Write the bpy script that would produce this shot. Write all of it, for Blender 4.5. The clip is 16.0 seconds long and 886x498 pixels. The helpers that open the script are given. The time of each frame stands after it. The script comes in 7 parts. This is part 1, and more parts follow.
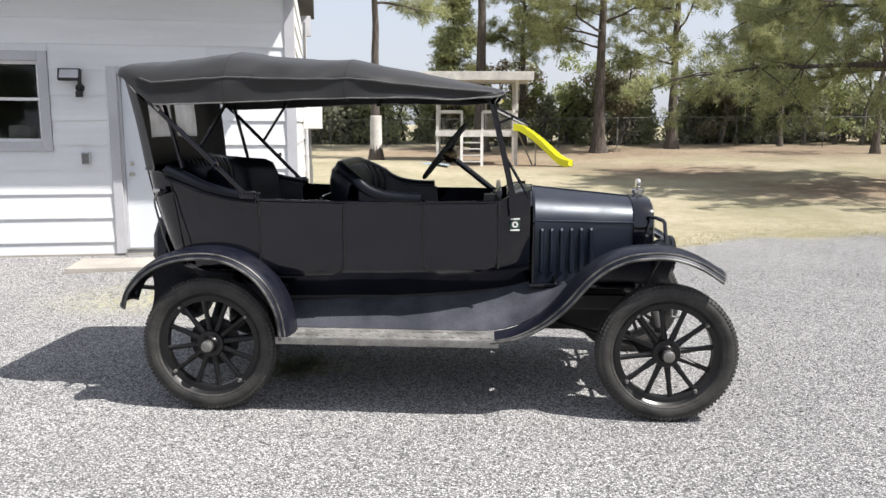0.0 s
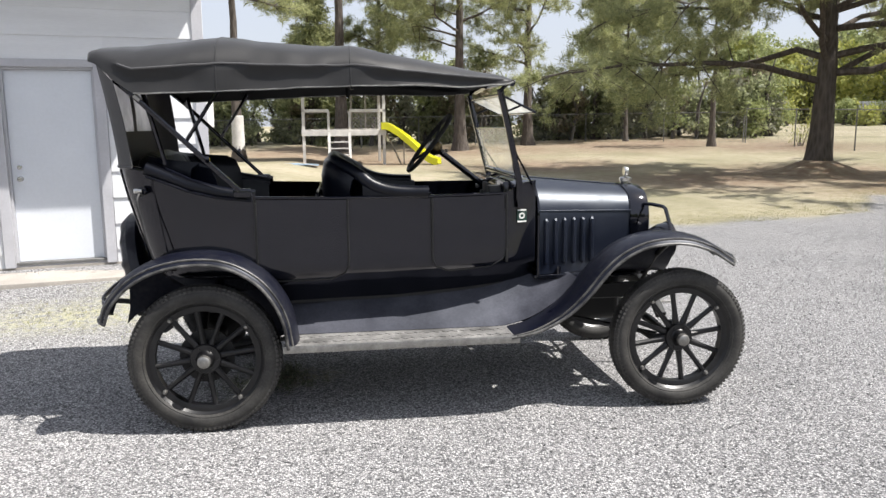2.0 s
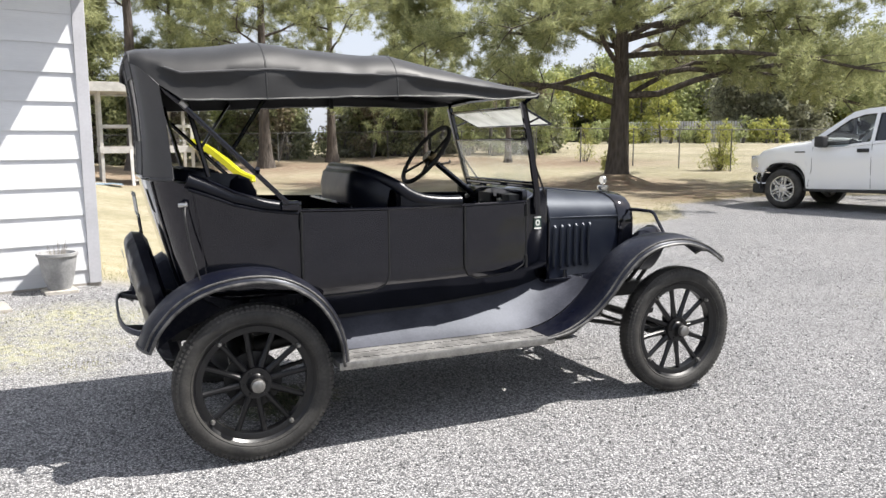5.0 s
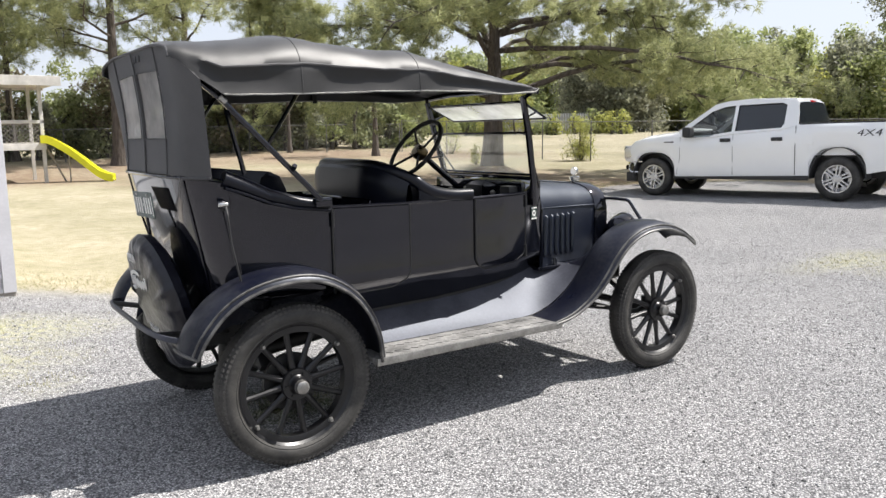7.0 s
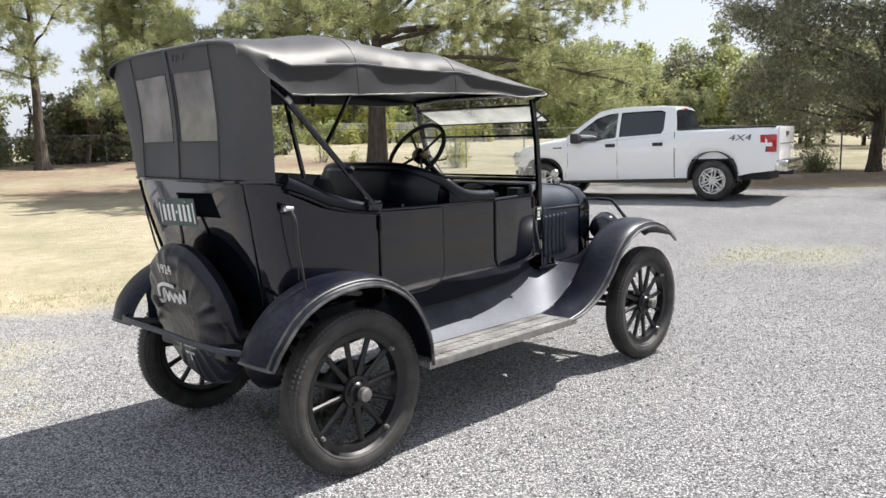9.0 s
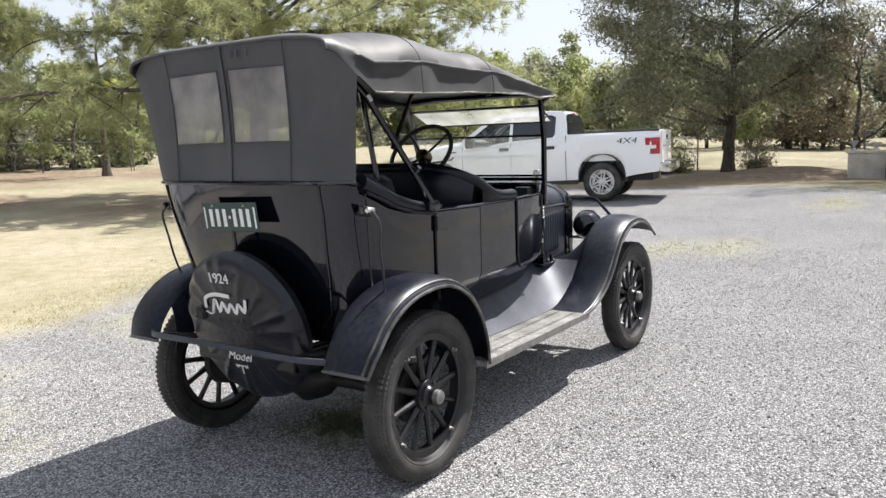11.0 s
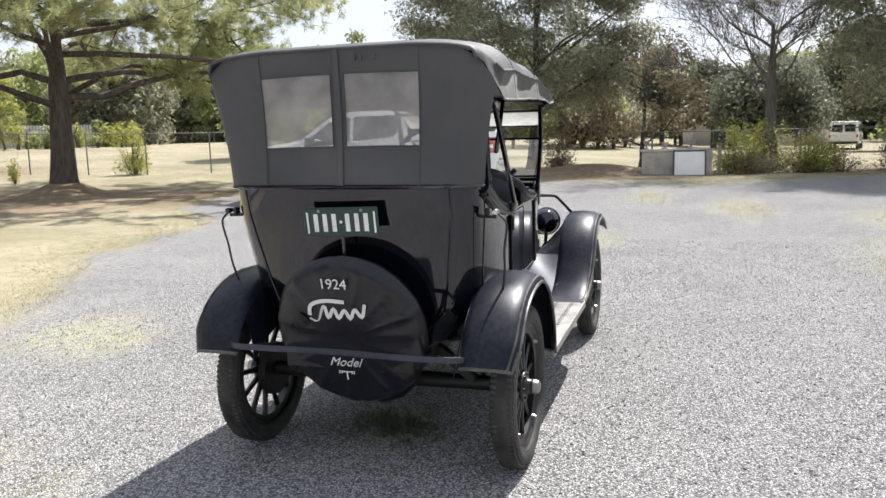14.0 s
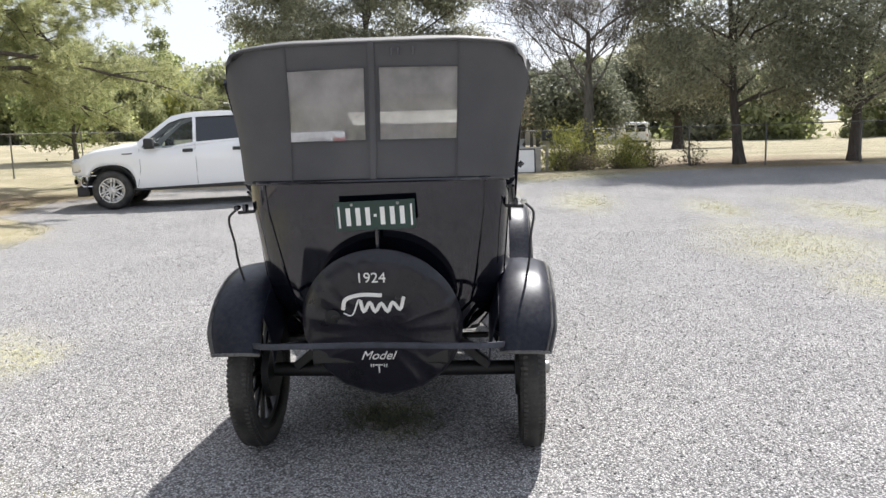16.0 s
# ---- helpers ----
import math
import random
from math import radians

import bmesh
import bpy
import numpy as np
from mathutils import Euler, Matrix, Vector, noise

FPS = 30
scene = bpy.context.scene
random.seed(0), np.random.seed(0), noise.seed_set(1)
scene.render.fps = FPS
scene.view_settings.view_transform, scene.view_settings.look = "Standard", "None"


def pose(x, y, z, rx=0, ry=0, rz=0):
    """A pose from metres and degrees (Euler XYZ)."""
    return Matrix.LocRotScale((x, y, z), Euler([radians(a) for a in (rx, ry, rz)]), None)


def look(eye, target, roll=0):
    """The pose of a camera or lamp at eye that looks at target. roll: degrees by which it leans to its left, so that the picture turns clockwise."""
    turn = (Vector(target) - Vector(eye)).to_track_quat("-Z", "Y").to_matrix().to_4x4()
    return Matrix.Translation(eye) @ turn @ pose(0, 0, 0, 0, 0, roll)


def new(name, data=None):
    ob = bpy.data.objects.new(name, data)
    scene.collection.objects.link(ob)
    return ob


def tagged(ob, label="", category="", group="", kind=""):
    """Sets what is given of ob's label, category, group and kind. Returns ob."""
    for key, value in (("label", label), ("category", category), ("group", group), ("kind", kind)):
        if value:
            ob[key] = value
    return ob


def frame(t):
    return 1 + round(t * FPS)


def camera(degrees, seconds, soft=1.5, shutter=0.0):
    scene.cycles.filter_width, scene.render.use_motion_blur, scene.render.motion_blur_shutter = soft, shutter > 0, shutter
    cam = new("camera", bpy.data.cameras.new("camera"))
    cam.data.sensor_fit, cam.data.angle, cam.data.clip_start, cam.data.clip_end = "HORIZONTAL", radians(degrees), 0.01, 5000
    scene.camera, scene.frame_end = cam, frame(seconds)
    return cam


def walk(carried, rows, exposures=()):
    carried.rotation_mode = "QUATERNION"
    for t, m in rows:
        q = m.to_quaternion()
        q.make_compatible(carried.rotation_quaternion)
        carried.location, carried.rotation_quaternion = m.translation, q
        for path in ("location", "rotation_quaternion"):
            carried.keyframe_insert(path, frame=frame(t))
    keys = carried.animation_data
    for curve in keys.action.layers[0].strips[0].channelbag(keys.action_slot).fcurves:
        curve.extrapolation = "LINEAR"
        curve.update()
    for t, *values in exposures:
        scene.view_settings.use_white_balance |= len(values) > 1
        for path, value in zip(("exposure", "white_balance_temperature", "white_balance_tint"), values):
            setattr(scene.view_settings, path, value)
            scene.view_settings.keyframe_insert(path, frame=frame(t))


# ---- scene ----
cam = camera(59.0, 16.0)
PATH = [
    (0, (1.587, -4.974, 1.613), (1.46, -3.003, 1.3), 0.2),
    (0.5, (1.368, -4.909, 1.585), (1.336, -2.934, 1.268), -0.3),
    (1, (1.131, -4.877, 1.575), (1.198, -2.904, 1.256), -0.5),
    (1.5, (0.891, -4.89, 1.575), (1.06, -2.923, 1.256), -0.4),
    (2, (0.694, -4.766, 1.556), (0.956, -2.808, 1.243), -0.5),
    (2.5, (0.466, -4.74, 1.557), (0.817, -2.794, 1.254), -0.3),
    (3, (0.246, -4.729, 1.557), (0.681, -2.798, 1.268), -0.4),
    (3.5, (0.039, -4.634, 1.541), (0.562, -2.724, 1.264), -0.4),
    (6, (-1.027, -4.289, 1.525), (-0.054, -2.565, 1.238), -0.6),
    (6.5, (-1.196, -4.151, 1.533), (-0.145, -2.475, 1.239), -0.8),
    (7, (-1.452, -4.083, 1.541), (-0.324, -2.458, 1.248), -0.9),
    (7.5, (-1.622, -3.93, 1.53), (-0.416, -2.361, 1.241), -0.9),
    (8, (-1.824, -3.807, 1.533), (-0.546, -2.295, 1.253), -1.2),
    (8.5, (-2.065, -3.68, 1.545), (-0.718, -2.228, 1.265), -1.1),
    (9, (-2.178, -3.496, 1.524), (-0.769, -2.105, 1.246), -1.2),
    (11.5, (-2.882, -2.541, 1.509), (-1.192, -1.506, 1.236), -1.8),
    (12, (-2.975, -2.31, 1.531), (-1.24, -1.355, 1.252), -1.7),
    (12.5, (-3.132, -2.104, 1.547), (-1.353, -1.236, 1.265), -1.5),
    (13, (-3.215, -1.91, 1.552), (-1.397, -1.126, 1.268), -1.6),
    (13.5, (-3.367, -1.705, 1.559), (-1.515, -1.008, 1.273), -1.5),
    (14, (-3.528, -1.528, 1.578), (-1.646, -0.918, 1.288), -1.5),
    (14.5, (-3.592, -1.295, 1.571), (-1.68, -0.787, 1.278), -1.6),
    (15, (-3.764, -1.065, 1.567), (-1.825, -0.677, 1.269), -1.6),
    (15.5, (-3.827, -0.842, 1.564), (-1.866, -0.583, 1.266), -1.6),
    (16, (-3.807, -0.6, 1.57), (-1.835, -0.461, 1.27), -1.7),
]
EXPOSURE = [(0, 0.72), (3.5, 0.85), (8.5, 0.92), (13.5, 1.03), (16, 1.06)]
walk(cam, [(t, look(eye, target, roll)) for t, eye, target, roll in PATH], EXPOSURE)

# ---- world, sun, exposure ----
SUN_X, SUN_Y = 0.62, -0.22          # the sun's way per metre of height
SUN_EL = math.atan(1 / math.hypot(SUN_X, SUN_Y))
SUN_AZ = math.atan2(SUN_Y, SUN_X)
world = bpy.data.worlds.new("sky")
scene.world = world
world.use_nodes = True
wn = world.node_tree
sky = wn.nodes.new("ShaderNodeTexSky")
sky.sky_type, sky.sun_disc = "NISHITA", False
sky.sun_elevation, sky.sun_rotation = SUN_EL, radians(90) - SUN_AZ
sky.dust_density, sky.air_density, sky.ozone_density = 2.4, 1.0, 1.2
wn.nodes["Background"].inputs["Strength"].default_value = 0.077
haze = wn.nodes.new("ShaderNodeMix")
haze.data_type = "RGBA"
haze.inputs[0].default_value = 0.66
haze.inputs[7].default_value = (6.9, 7.2, 8.1, 1)
wn.links.new(sky.outputs[0], haze.inputs[6])
wn.links.new(haze.outputs[2], wn.nodes["Background"].inputs["Color"])
sun = new("sun", bpy.data.lights.new("sun", "SUN"))
sun.data.energy, sun.data.angle, sun.data.color = 5.0, radians(0.55), (1.0, 0.96, 0.91)
sun.matrix_world = look((SUN_X * 40, SUN_Y * 40, 40), (0, 0, 0))

# ---- materials ----


def nodes_of(name, rough=0.6, metal=0.0, spec=0.5, coat=0.0):
    m = bpy.data.materials.new(name)
    m.use_nodes = True
    b = m.node_tree.nodes["Principled BSDF"]
    b.inputs["Roughness"].default_value, b.inputs["Metallic"].default_value = rough, metal
    b.inputs["Specular IOR Level"].default_value = spec
    b.inputs["Coat Weight"].default_value = coat
    b.inputs["Coat Roughness"].default_value = 0.06
    return m, m.node_tree, b


def add(nt, kind, **values):
    n = nt.nodes.new(kind)
    for key, value in values.items():
        n.inputs[key.replace("_", " ")].default_value = value
    return n


def ramp(nt, source, stops):
    r = nt.nodes.new("ShaderNodeValToRGB")
    e = r.color_ramp.elements
    while len(e) < len(stops):
        e.new(0.5)
    for k, (pos, col) in enumerate(stops):
        e[k].position, e[k].color = pos, (*col, 1)
    nt.links.new(source, r.inputs[0])
    return r.outputs[0]


def mix(nt, fac, a, b, mode="MIX"):
    n = nt.nodes.new("ShaderNodeMix")
    n.data_type, n.blend_type = "RGBA", mode
    for sock, value in ((n.inputs[0], fac), (n.inputs[6], a), (n.inputs[7], b)):
        if isinstance(value, bpy.types.NodeSocket):
            nt.links.new(value, sock)
        elif isinstance(value, tuple):
            sock.default_value = (*value, 1)
        else:
            sock.default_value = value
    return n.outputs[2]


def coords(nt, stretch=(1, 1, 1), obj=True):
    c = nt.nodes.new("ShaderNodeTexCoord")
    m = nt.nodes.new("ShaderNodeMapping")
    m.inputs["Scale"].default_value = stretch
    nt.links.new(c.outputs["Object" if obj else "Generated"], m.inputs[0])
    return m.outputs[0]


def noise_tex(nt, vec, scale, detail=4.0, rough=0.55):
    n = add(nt, "ShaderNodeTexNoise", Scale=scale, Detail=detail, Roughness=rough)
    nt.links.new(vec, n.inputs["Vector"])
    return n.outputs["Fac"]


def bump(nt, b, height, strength=0.3, distance=0.01):
    n = add(nt, "ShaderNodeBump", Strength=strength, Distance=distance)
    nt.links.new(height, n.inputs["Height"])
    nt.links.new(n.outputs[0], b.inputs["Normal"])
    return n


def surface(name, col, rough=0.6, metal=0.0, vary=0.25, scale=6.0, fine=60.0, relief=0.15, depth=0.004, coat=0.0, stretch=(1, 1, 1),
            spec=0.5, other=None, rvary=0.12, island=0.0, piece=0.0):
    """A colour that varies at two scales, with roughness variation and fine relief."""
    m, nt, b = nodes_of(name, rough, metal, spec, coat)
    vec = coords(nt, stretch)
    big, small = noise_tex(nt, vec, scale), noise_tex(nt, vec, fine, 3.0)
    dark = tuple(c * (1 - vary) for c in col)
    light = other or tuple(min(1, c * (1 + vary)) for c in col)
    out = ramp(nt, big, [(0.3, dark), (0.72, light)])
    fine_out = ramp(nt, small, [(0.3, (1 - vary * 0.8,) * 3), (0.7, (1.0,) * 3)])
    out = mix(nt, 1.0, out, fine_out, "MULTIPLY")
    if island or piece:
        src = nt.nodes.new("ShaderNodeNewGeometry").outputs["Random Per Island"] if island else nt.nodes.new("ShaderNodeObjectInfo").outputs["Random"]
        k = island or piece
        out = mix(nt, 1.0, out, ramp(nt, src, [(0.0, (1 - k,) * 3), (1.0, (1.0,) * 3)]), "MULTIPLY")
    nt.links.new(out, b.inputs["Base Color"])
    mr = add(nt, "ShaderNodeMapRange", To_Min=max(0.02, rough - rvary), To_Max=min(1, rough + rvary))
    nt.links.new(big, mr.inputs["Value"])
    nt.links.new(mr.outputs[0], b.inputs["Roughness"])
    if relief:
        bump(nt, b, small, relief, depth)
    return m


def leaf_material(name, a, b_col, trans=0.25):
    m, nt, b = nodes_of(name, 0.55, 0, 0.35)
    geo = nt.nodes.new("ShaderNodeNewGeometry").outputs["Random Per Island"]
    vec = coords(nt)
    c1 = ramp(nt, geo, [(0.0, a), (0.55, tuple((p + q) / 2 for p, q in zip(a, b_col))), (1.0, b_col)])
    c2 = mix(nt, noise_tex(nt, vec, 0.5, 2.0), tuple(v * 0.75 for v in a), c1)
    nt.links.new(c2, b.inputs["Base Color"])
    tr = nt.nodes.new("ShaderNodeBsdfTranslucent")
    nt.links.new(c1, tr.inputs["Color"])
    ms = nt.nodes.new("ShaderNodeMixShader")
    ms.inputs[0].default_value = trans
    nt.links.new(b.outputs[0], ms.inputs[1])
    nt.links.new(tr.outputs[0], ms.inputs[2])
    nt.links.new(ms.outputs[0], nt.nodes["Material Output"].inputs["Surface"])
    return m


def glass(name, tint=(1, 1, 1), gloss=0.1, haze=0.0, opacity=0.0, milk=(0.6, 0.6, 0.58)):
    """A thin pane: clear with a Fresnel sheen; haze scatters, opacity veils."""
    m, nt, b = nodes_of(name)
    tr = nt.nodes.new("ShaderNodeBsdfTransparent")
    tr.inputs["Color"].default_value = (*tint, 1)
    gl = nt.nodes.new("ShaderNodeBsdfGlossy")
    gl.inputs["Roughness"].default_value = gloss
    fr = add(nt, "ShaderNodeFresnel", IOR=1.45)
    m1 = nt.nodes.new("ShaderNodeMixShader")
    nt.links.new(fr.outputs[0], m1.inputs[0])
    nt.links.new(tr.outputs[0], m1.inputs[1])
    nt.links.new(gl.outputs[0], m1.inputs[2])
    last = m1.outputs[0]
    if opacity:
        df = nt.nodes.new("ShaderNodeBsdfDiffuse")
        df.inputs["Color"].default_value = (*milk, 1)
        tl = nt.nodes.new("ShaderNodeBsdfTranslucent")
        tl.inputs["Color"].default_value = (*milk, 1)
        m0 = nt.nodes.new("ShaderNodeMixShader")
        m0.inputs[0].default_value = haze
        nt.links.new(df.outputs[0], m0.inputs[1])
        nt.links.new(tl.outputs[0], m0.inputs[2])
        m2 = nt.nodes.new("ShaderNodeMixShader")
        vec = coords(nt)
        rg = add(nt, "ShaderNodeMapRange", From_Min=0.3, From_Max=0.7, To_Min=opacity * 0.6, To_Max=opacity * 1.4)
        nt.links.new(noise_tex(nt, vec, 5.0), rg.inputs["Value"])
        nt.links.new(rg.outputs[0], m2.inputs[0])
        nt.links.new(last, m2.inputs[1])
        nt.links.new(m0.outputs[0], m2.inputs[2])
        last = m2.outputs[0]
    nt.links.new(last, nt.nodes["Material Output"].inputs["Surface"])
    return m


def paint(name, col, rough=0.12, dust=0.25, dust_col=(0.16, 0.155, 0.15), coat=0.6):
    """Glossy enamel with a little dust and wear."""
    m, nt, b = nodes_of(name, rough, 0, 0.5, coat)
    vec = coords(nt)
    big, small = noise_tex(nt, vec, 3.0, 5.0, 0.6), noise_tex(nt, vec, 45.0, 4.0)
    f = nt.nodes.new("ShaderNodeMath")
    f.operation = "MULTIPLY"
    nt.links.new(big, f.inputs[0])
    nt.links.new(small, f.inputs[1])
    k = add(nt, "ShaderNodeMapRange", From_Min=0.18, From_Max=0.5, To_Min=0.0, To_Max=dust)
    nt.links.new(f.outputs[0], k.inputs["Value"])
    nt.links.new(mix(nt, k.outputs[0], col, dust_col), b.inputs["Base Color"])
    b.inputs["Coat Roughness"].default_value = rough * 0.35
    r = add(nt, "ShaderNodeMapRange", From_Min=0.25, From_Max=0.75, To_Min=rough * 0.7, To_Max=min(1, rough * 1.6 + dust * 0.15))
    nt.links.new(big, r.inputs["Value"])
    nt.links.new(r.outputs[0], b.inputs["Roughness"])
    bump(nt, b, big, 0.04, 0.01)
    return m


def ground_material():
    m, nt, b = nodes_of("ground_cover", 0.95, 0, 0.2)
    b.inputs["Diffuse Roughness"].default_value = 0.5
    vec = coords(nt)
    at = nt.nodes.new("ShaderNodeAttribute")
    at.attribute_name = "cover"
    sep = nt.nodes.new("ShaderNodeSeparateXYZ")
    nt.links.new(at.outputs["Vector"], sep.inputs[0])
    # gravel: crushed stones, each with its own grey
    vor = add(nt, "ShaderNodeTexVoronoi", Scale=98.0)
    nt.links.new(vec, vor.inputs["Vector"])
    hue = nt.nodes.new("ShaderNodeSeparateColor")
    nt.links.new(vor.outputs["Color"], hue.inputs[0])
    stones = ramp(nt, hue.outputs[0], [(0.0, (0.070, 0.070, 0.074)), (0.22, (0.272, 0.270, 0.273)), (0.55, (0.522, 0.518, 0.517)), (1.0, (0.87, 0.862, 0.852))])
    vor2 = add(nt, "ShaderNodeTexVoronoi", Scale=210.0)
    nt.links.new(vec, vor2.inputs["Vector"])
    hue2 = nt.nodes.new("ShaderNodeSeparateColor")
    nt.links.new(vor2.outputs["Color"], hue2.inputs[0])
    grit = ramp(nt, hue2.outputs[0], [(0.0, (0.09, 0.09, 0.095)), (0.5, (0.42, 0.42, 0.42)), (1.0, (0.68, 0.675, 0.67))])
    gravel = mix(nt, 0.30, stones, grit)
    gravel = mix(nt, 1.0, gravel, ramp(nt, noise_tex(nt, vec, 0.7, 6.0, 0.65), [(0.3, (0.80, 0.80, 0.80)), (0.7, (1.02, 1.01, 1.0))]), "MULTIPLY")
    # gaps are darkened in the colour, in place of shade between stones
    gravel = mix(nt, 1.0, gravel, ramp(nt, vor.outputs["Distance"], [(0.26, (1.0, 1.0, 1.0)), (0.62, (0.38, 0.38, 0.39))]), "MULTIPLY")
    # dry lawn: straw, green and bare red earth
    g1, g2, g3 = noise_tex(nt, vec, 0.35, 6.0, 0.6), noise_tex(nt, vec, 4.0, 5.0, 0.7), noise_tex(nt, vec, 60.0, 3.0, 0.7)
    lawn = ramp(nt, g1, [(0.28, (0.31, 0.29, 0.195)), (0.5, (0.455, 0.412, 0.302)), (0.72, (0.575, 0.50, 0.395))])
    lawn = mix(nt, ramp(nt, g2, [(0.42, (0, 0, 0)), (0.75, (0.7, 0.7, 0.7))]), lawn, (0.27, 0.26, 0.135))
    lawn = mix(nt, 1.0, lawn, ramp(nt, g3, [(0.25, (0.55, 0.55, 0.55)), (0.75, (1.12, 1.1, 1.05))]), "MULTIPLY")
    earth = mix(nt, g3, (0.14, 0.093, 0.066), (0.29, 0.205, 0.145))
    cover = mix(nt, sep.outputs["X"], lawn, gravel)
    edge = nt.nodes.new("ShaderNodeMath")
    edge.operation = "MULTIPLY"
    nt.links.new(sep.outputs["Y"], edge.inputs[0])
    nt.links.new(ramp(nt, g2, [(0.3, (0.35,) * 3), (0.62, (1,) * 3)]), edge.inputs[1])
    cover = mix(nt, edge.outputs[0], cover, earth)
    weed = nt.nodes.new("ShaderNodeMath")
    weed.operation = "MULTIPLY"
    nt.links.new(sep.outputs["Z"], weed.inputs[0])
    nt.links.new(ramp(nt, noise_tex(nt, vec, 14.0, 5.0, 0.7), [(0.38, (0,) * 3), (0.62, (1,) * 3)]), weed.inputs[1])
    cover = mix(nt, weed.outputs[0], cover, mix(nt, g3, (0.31, 0.31, 0.19), (0.48, 0.46, 0.33)))
    nt.links.new(cover, b.inputs["Base Color"])
    h = nt.nodes.new("ShaderNodeMath")
    h.operation = "SUBTRACT"
    nt.links.new(g3, h.inputs[0])
    nt.links.new(vor.outputs["Distance"], h.inputs[1])
    bump(nt, b, h.outputs[0], 0.75, 0.012)
    return m


def bark_material(name, a, c):
    m, nt, b = nodes_of(name, 0.92, 0, 0.2)
    vec = coords(nt, (1, 1, 0.22))
    vor = add(nt, "ShaderNodeTexVoronoi", Scale=14.0)
    nt.links.new(vec, vor.inputs["Vector"])
    n = noise_tex(nt, vec, 22.0, 5.0, 0.7)
    k = mix(nt, vor.outputs["Distance"], tuple(v * 0.45 for v in a), c)
    nt.links.new(mix(nt, n, a, k), b.inputs["Base Color"])
    hh = nt.nodes.new("ShaderNodeMath")
    hh.operation = "ADD"
    nt.links.new(vor.outputs["Distance"], hh.inputs[0])
    nt.links.new(n, hh.inputs[1])
    bump(nt, b, hh.outputs[0], 0.8, 0.04)
    return m


M_GROUND = ground_material()
M_BLACK = paint("black_enamel", (0.003, 0.0035, 0.006), 0.05, 0.02, (0.05, 0.05, 0.055), 0.08)
M_BLACK.node_tree.nodes["Principled BSDF"].inputs["Specular IOR Level"].default_value = 0.66
M_BLACK.node_tree.nodes["Principled BSDF"].inputs["Specular Tint"].default_value = (0.93, 0.92, 1.0, 1)
M_FENDER = paint("fender_enamel", (0.0032, 0.004, 0.0105), 0.32, 0.26, (0.085, 0.084, 0.083), 0.0)
M_WORN = surface("worn_enamel_edge", (0.010, 0.010, 0.013), 0.42, 0, 0.5, 9, 70, 0.2, 0.002, other=(0.20, 0.195, 0.185), spec=0.4)
M_FENDER.node_tree.nodes["Principled BSDF"].inputs["Specular IOR Level"].default_value = 0.29
M_FENDER.node_tree.nodes["Principled BSDF"].inputs["Specular Tint"].default_value = (0.84, 0.89, 1.0, 1)
M_HOOD = paint("hood_enamel", (0.004, 0.006, 0.014), 0.34, 0.06, (0.06, 0.06, 0.07), 0.0)
M_HOOD.node_tree.nodes["Principled BSDF"].inputs["Specular IOR Level"].default_value = 0.72
M_HOOD.node_tree.nodes["Principled BSDF"].inputs["Specular Tint"].default_value = (0.82, 0.90, 1.0, 1)
M_APRON = surface("dusty_enamel", (0.040, 0.042, 0.054), 0.48, 0, 0.3, 5, 70, 0.04, 0.001, rvary=0.05, other=(0.075, 0.077, 0.094), spec=0.31)
M_APRON.node_tree.nodes["Principled BSDF"].inputs["Specular Tint"].default_value = (0.80, 0.87, 1.0, 1)
M_CHASSIS = surface("chassis_black", (0.010, 0.010, 0.010), 0.5, 0.0, 0.4, 8, 70, 0.2, 0.003)
M_WHEEL = paint("wheel_black", (0.004, 0.004, 0.005), 0.32, 0.10, (0.05, 0.048, 0.046), 0.0)
M_TYRE = surface("tyre_rubber", (0.010, 0.010, 0.010), 0.66, 0, 0.5, 7, 90, 0.35, 0.002, other=(0.070, 0.066, 0.060))
M_TREAD = surface("dusty_tread", (0.016, 0.0155, 0.015), 0.75, 0, 0.4, 9, 90, 0.3, 0.002, other=(0.088, 0.083, 0.077))
M_TOPCLOTH = surface("top_cloth", (0.008, 0.008, 0.009), 0.52, 0, 0.5, 4.5, 240, 0.25, 0.0012, other=(0.019, 0.0185, 0.019), rvary=0.08, spec=0.5)
M_TOPCLOTH.node_tree.nodes["Principled BSDF"].inputs["Sheen Weight"].default_value = 0.22
M_TOPCLOTH.node_tree.nodes["Principled BSDF"].inputs["Sheen Roughness"].default_value = 0.4
M_CURTAIN = surface("curtain_cloth", (0.066, 0.066, 0.070), 0.66, 0, 0.2, 3.0, 300, 0.25, 0.0012, other=(0.088, 0.086, 0.088))
M_LEATHER = surface("seat_leather", (0.003, 0.004, 0.009), 0.33, 0, 0.25, 5, 120, 0.18, 0.002, spec=0.32)
M_CHROME = surface("worn_chrome", (0.62, 0.61, 0.58), 0.18, 1.0, 0.15, 20, 120, 0.05, 0.001)
M_STEEL = surface("dull_steel", (0.38, 0.37, 0.35), 0.42, 0.9, 0.3, 14, 90, 0.15, 0.001)
M_BRASS = surface("aged_brass", (0.13, 0.10, 0.055), 0.3, 1.0, 0.3, 20, 90, 0.1, 0.001)
M_BOARD = surface("running_board", (0.19, 0.188, 0.182), 0.5, 0.3, 0.5, 5, 55, 0.5, 0.004, other=(0.44, 0.43, 0.415))
M_WS_GLASS = glass("windscreen_glass", (0.93, 0.95, 0.93), 0.03, 0.4, 0.16, (0.75, 0.76, 0.72))
M_WS_UPPER = glass("dusty_upper_glass", (0.9, 0.92, 0.9), 0.05, 0.5, 0.42, (0.72, 0.73, 0.70))
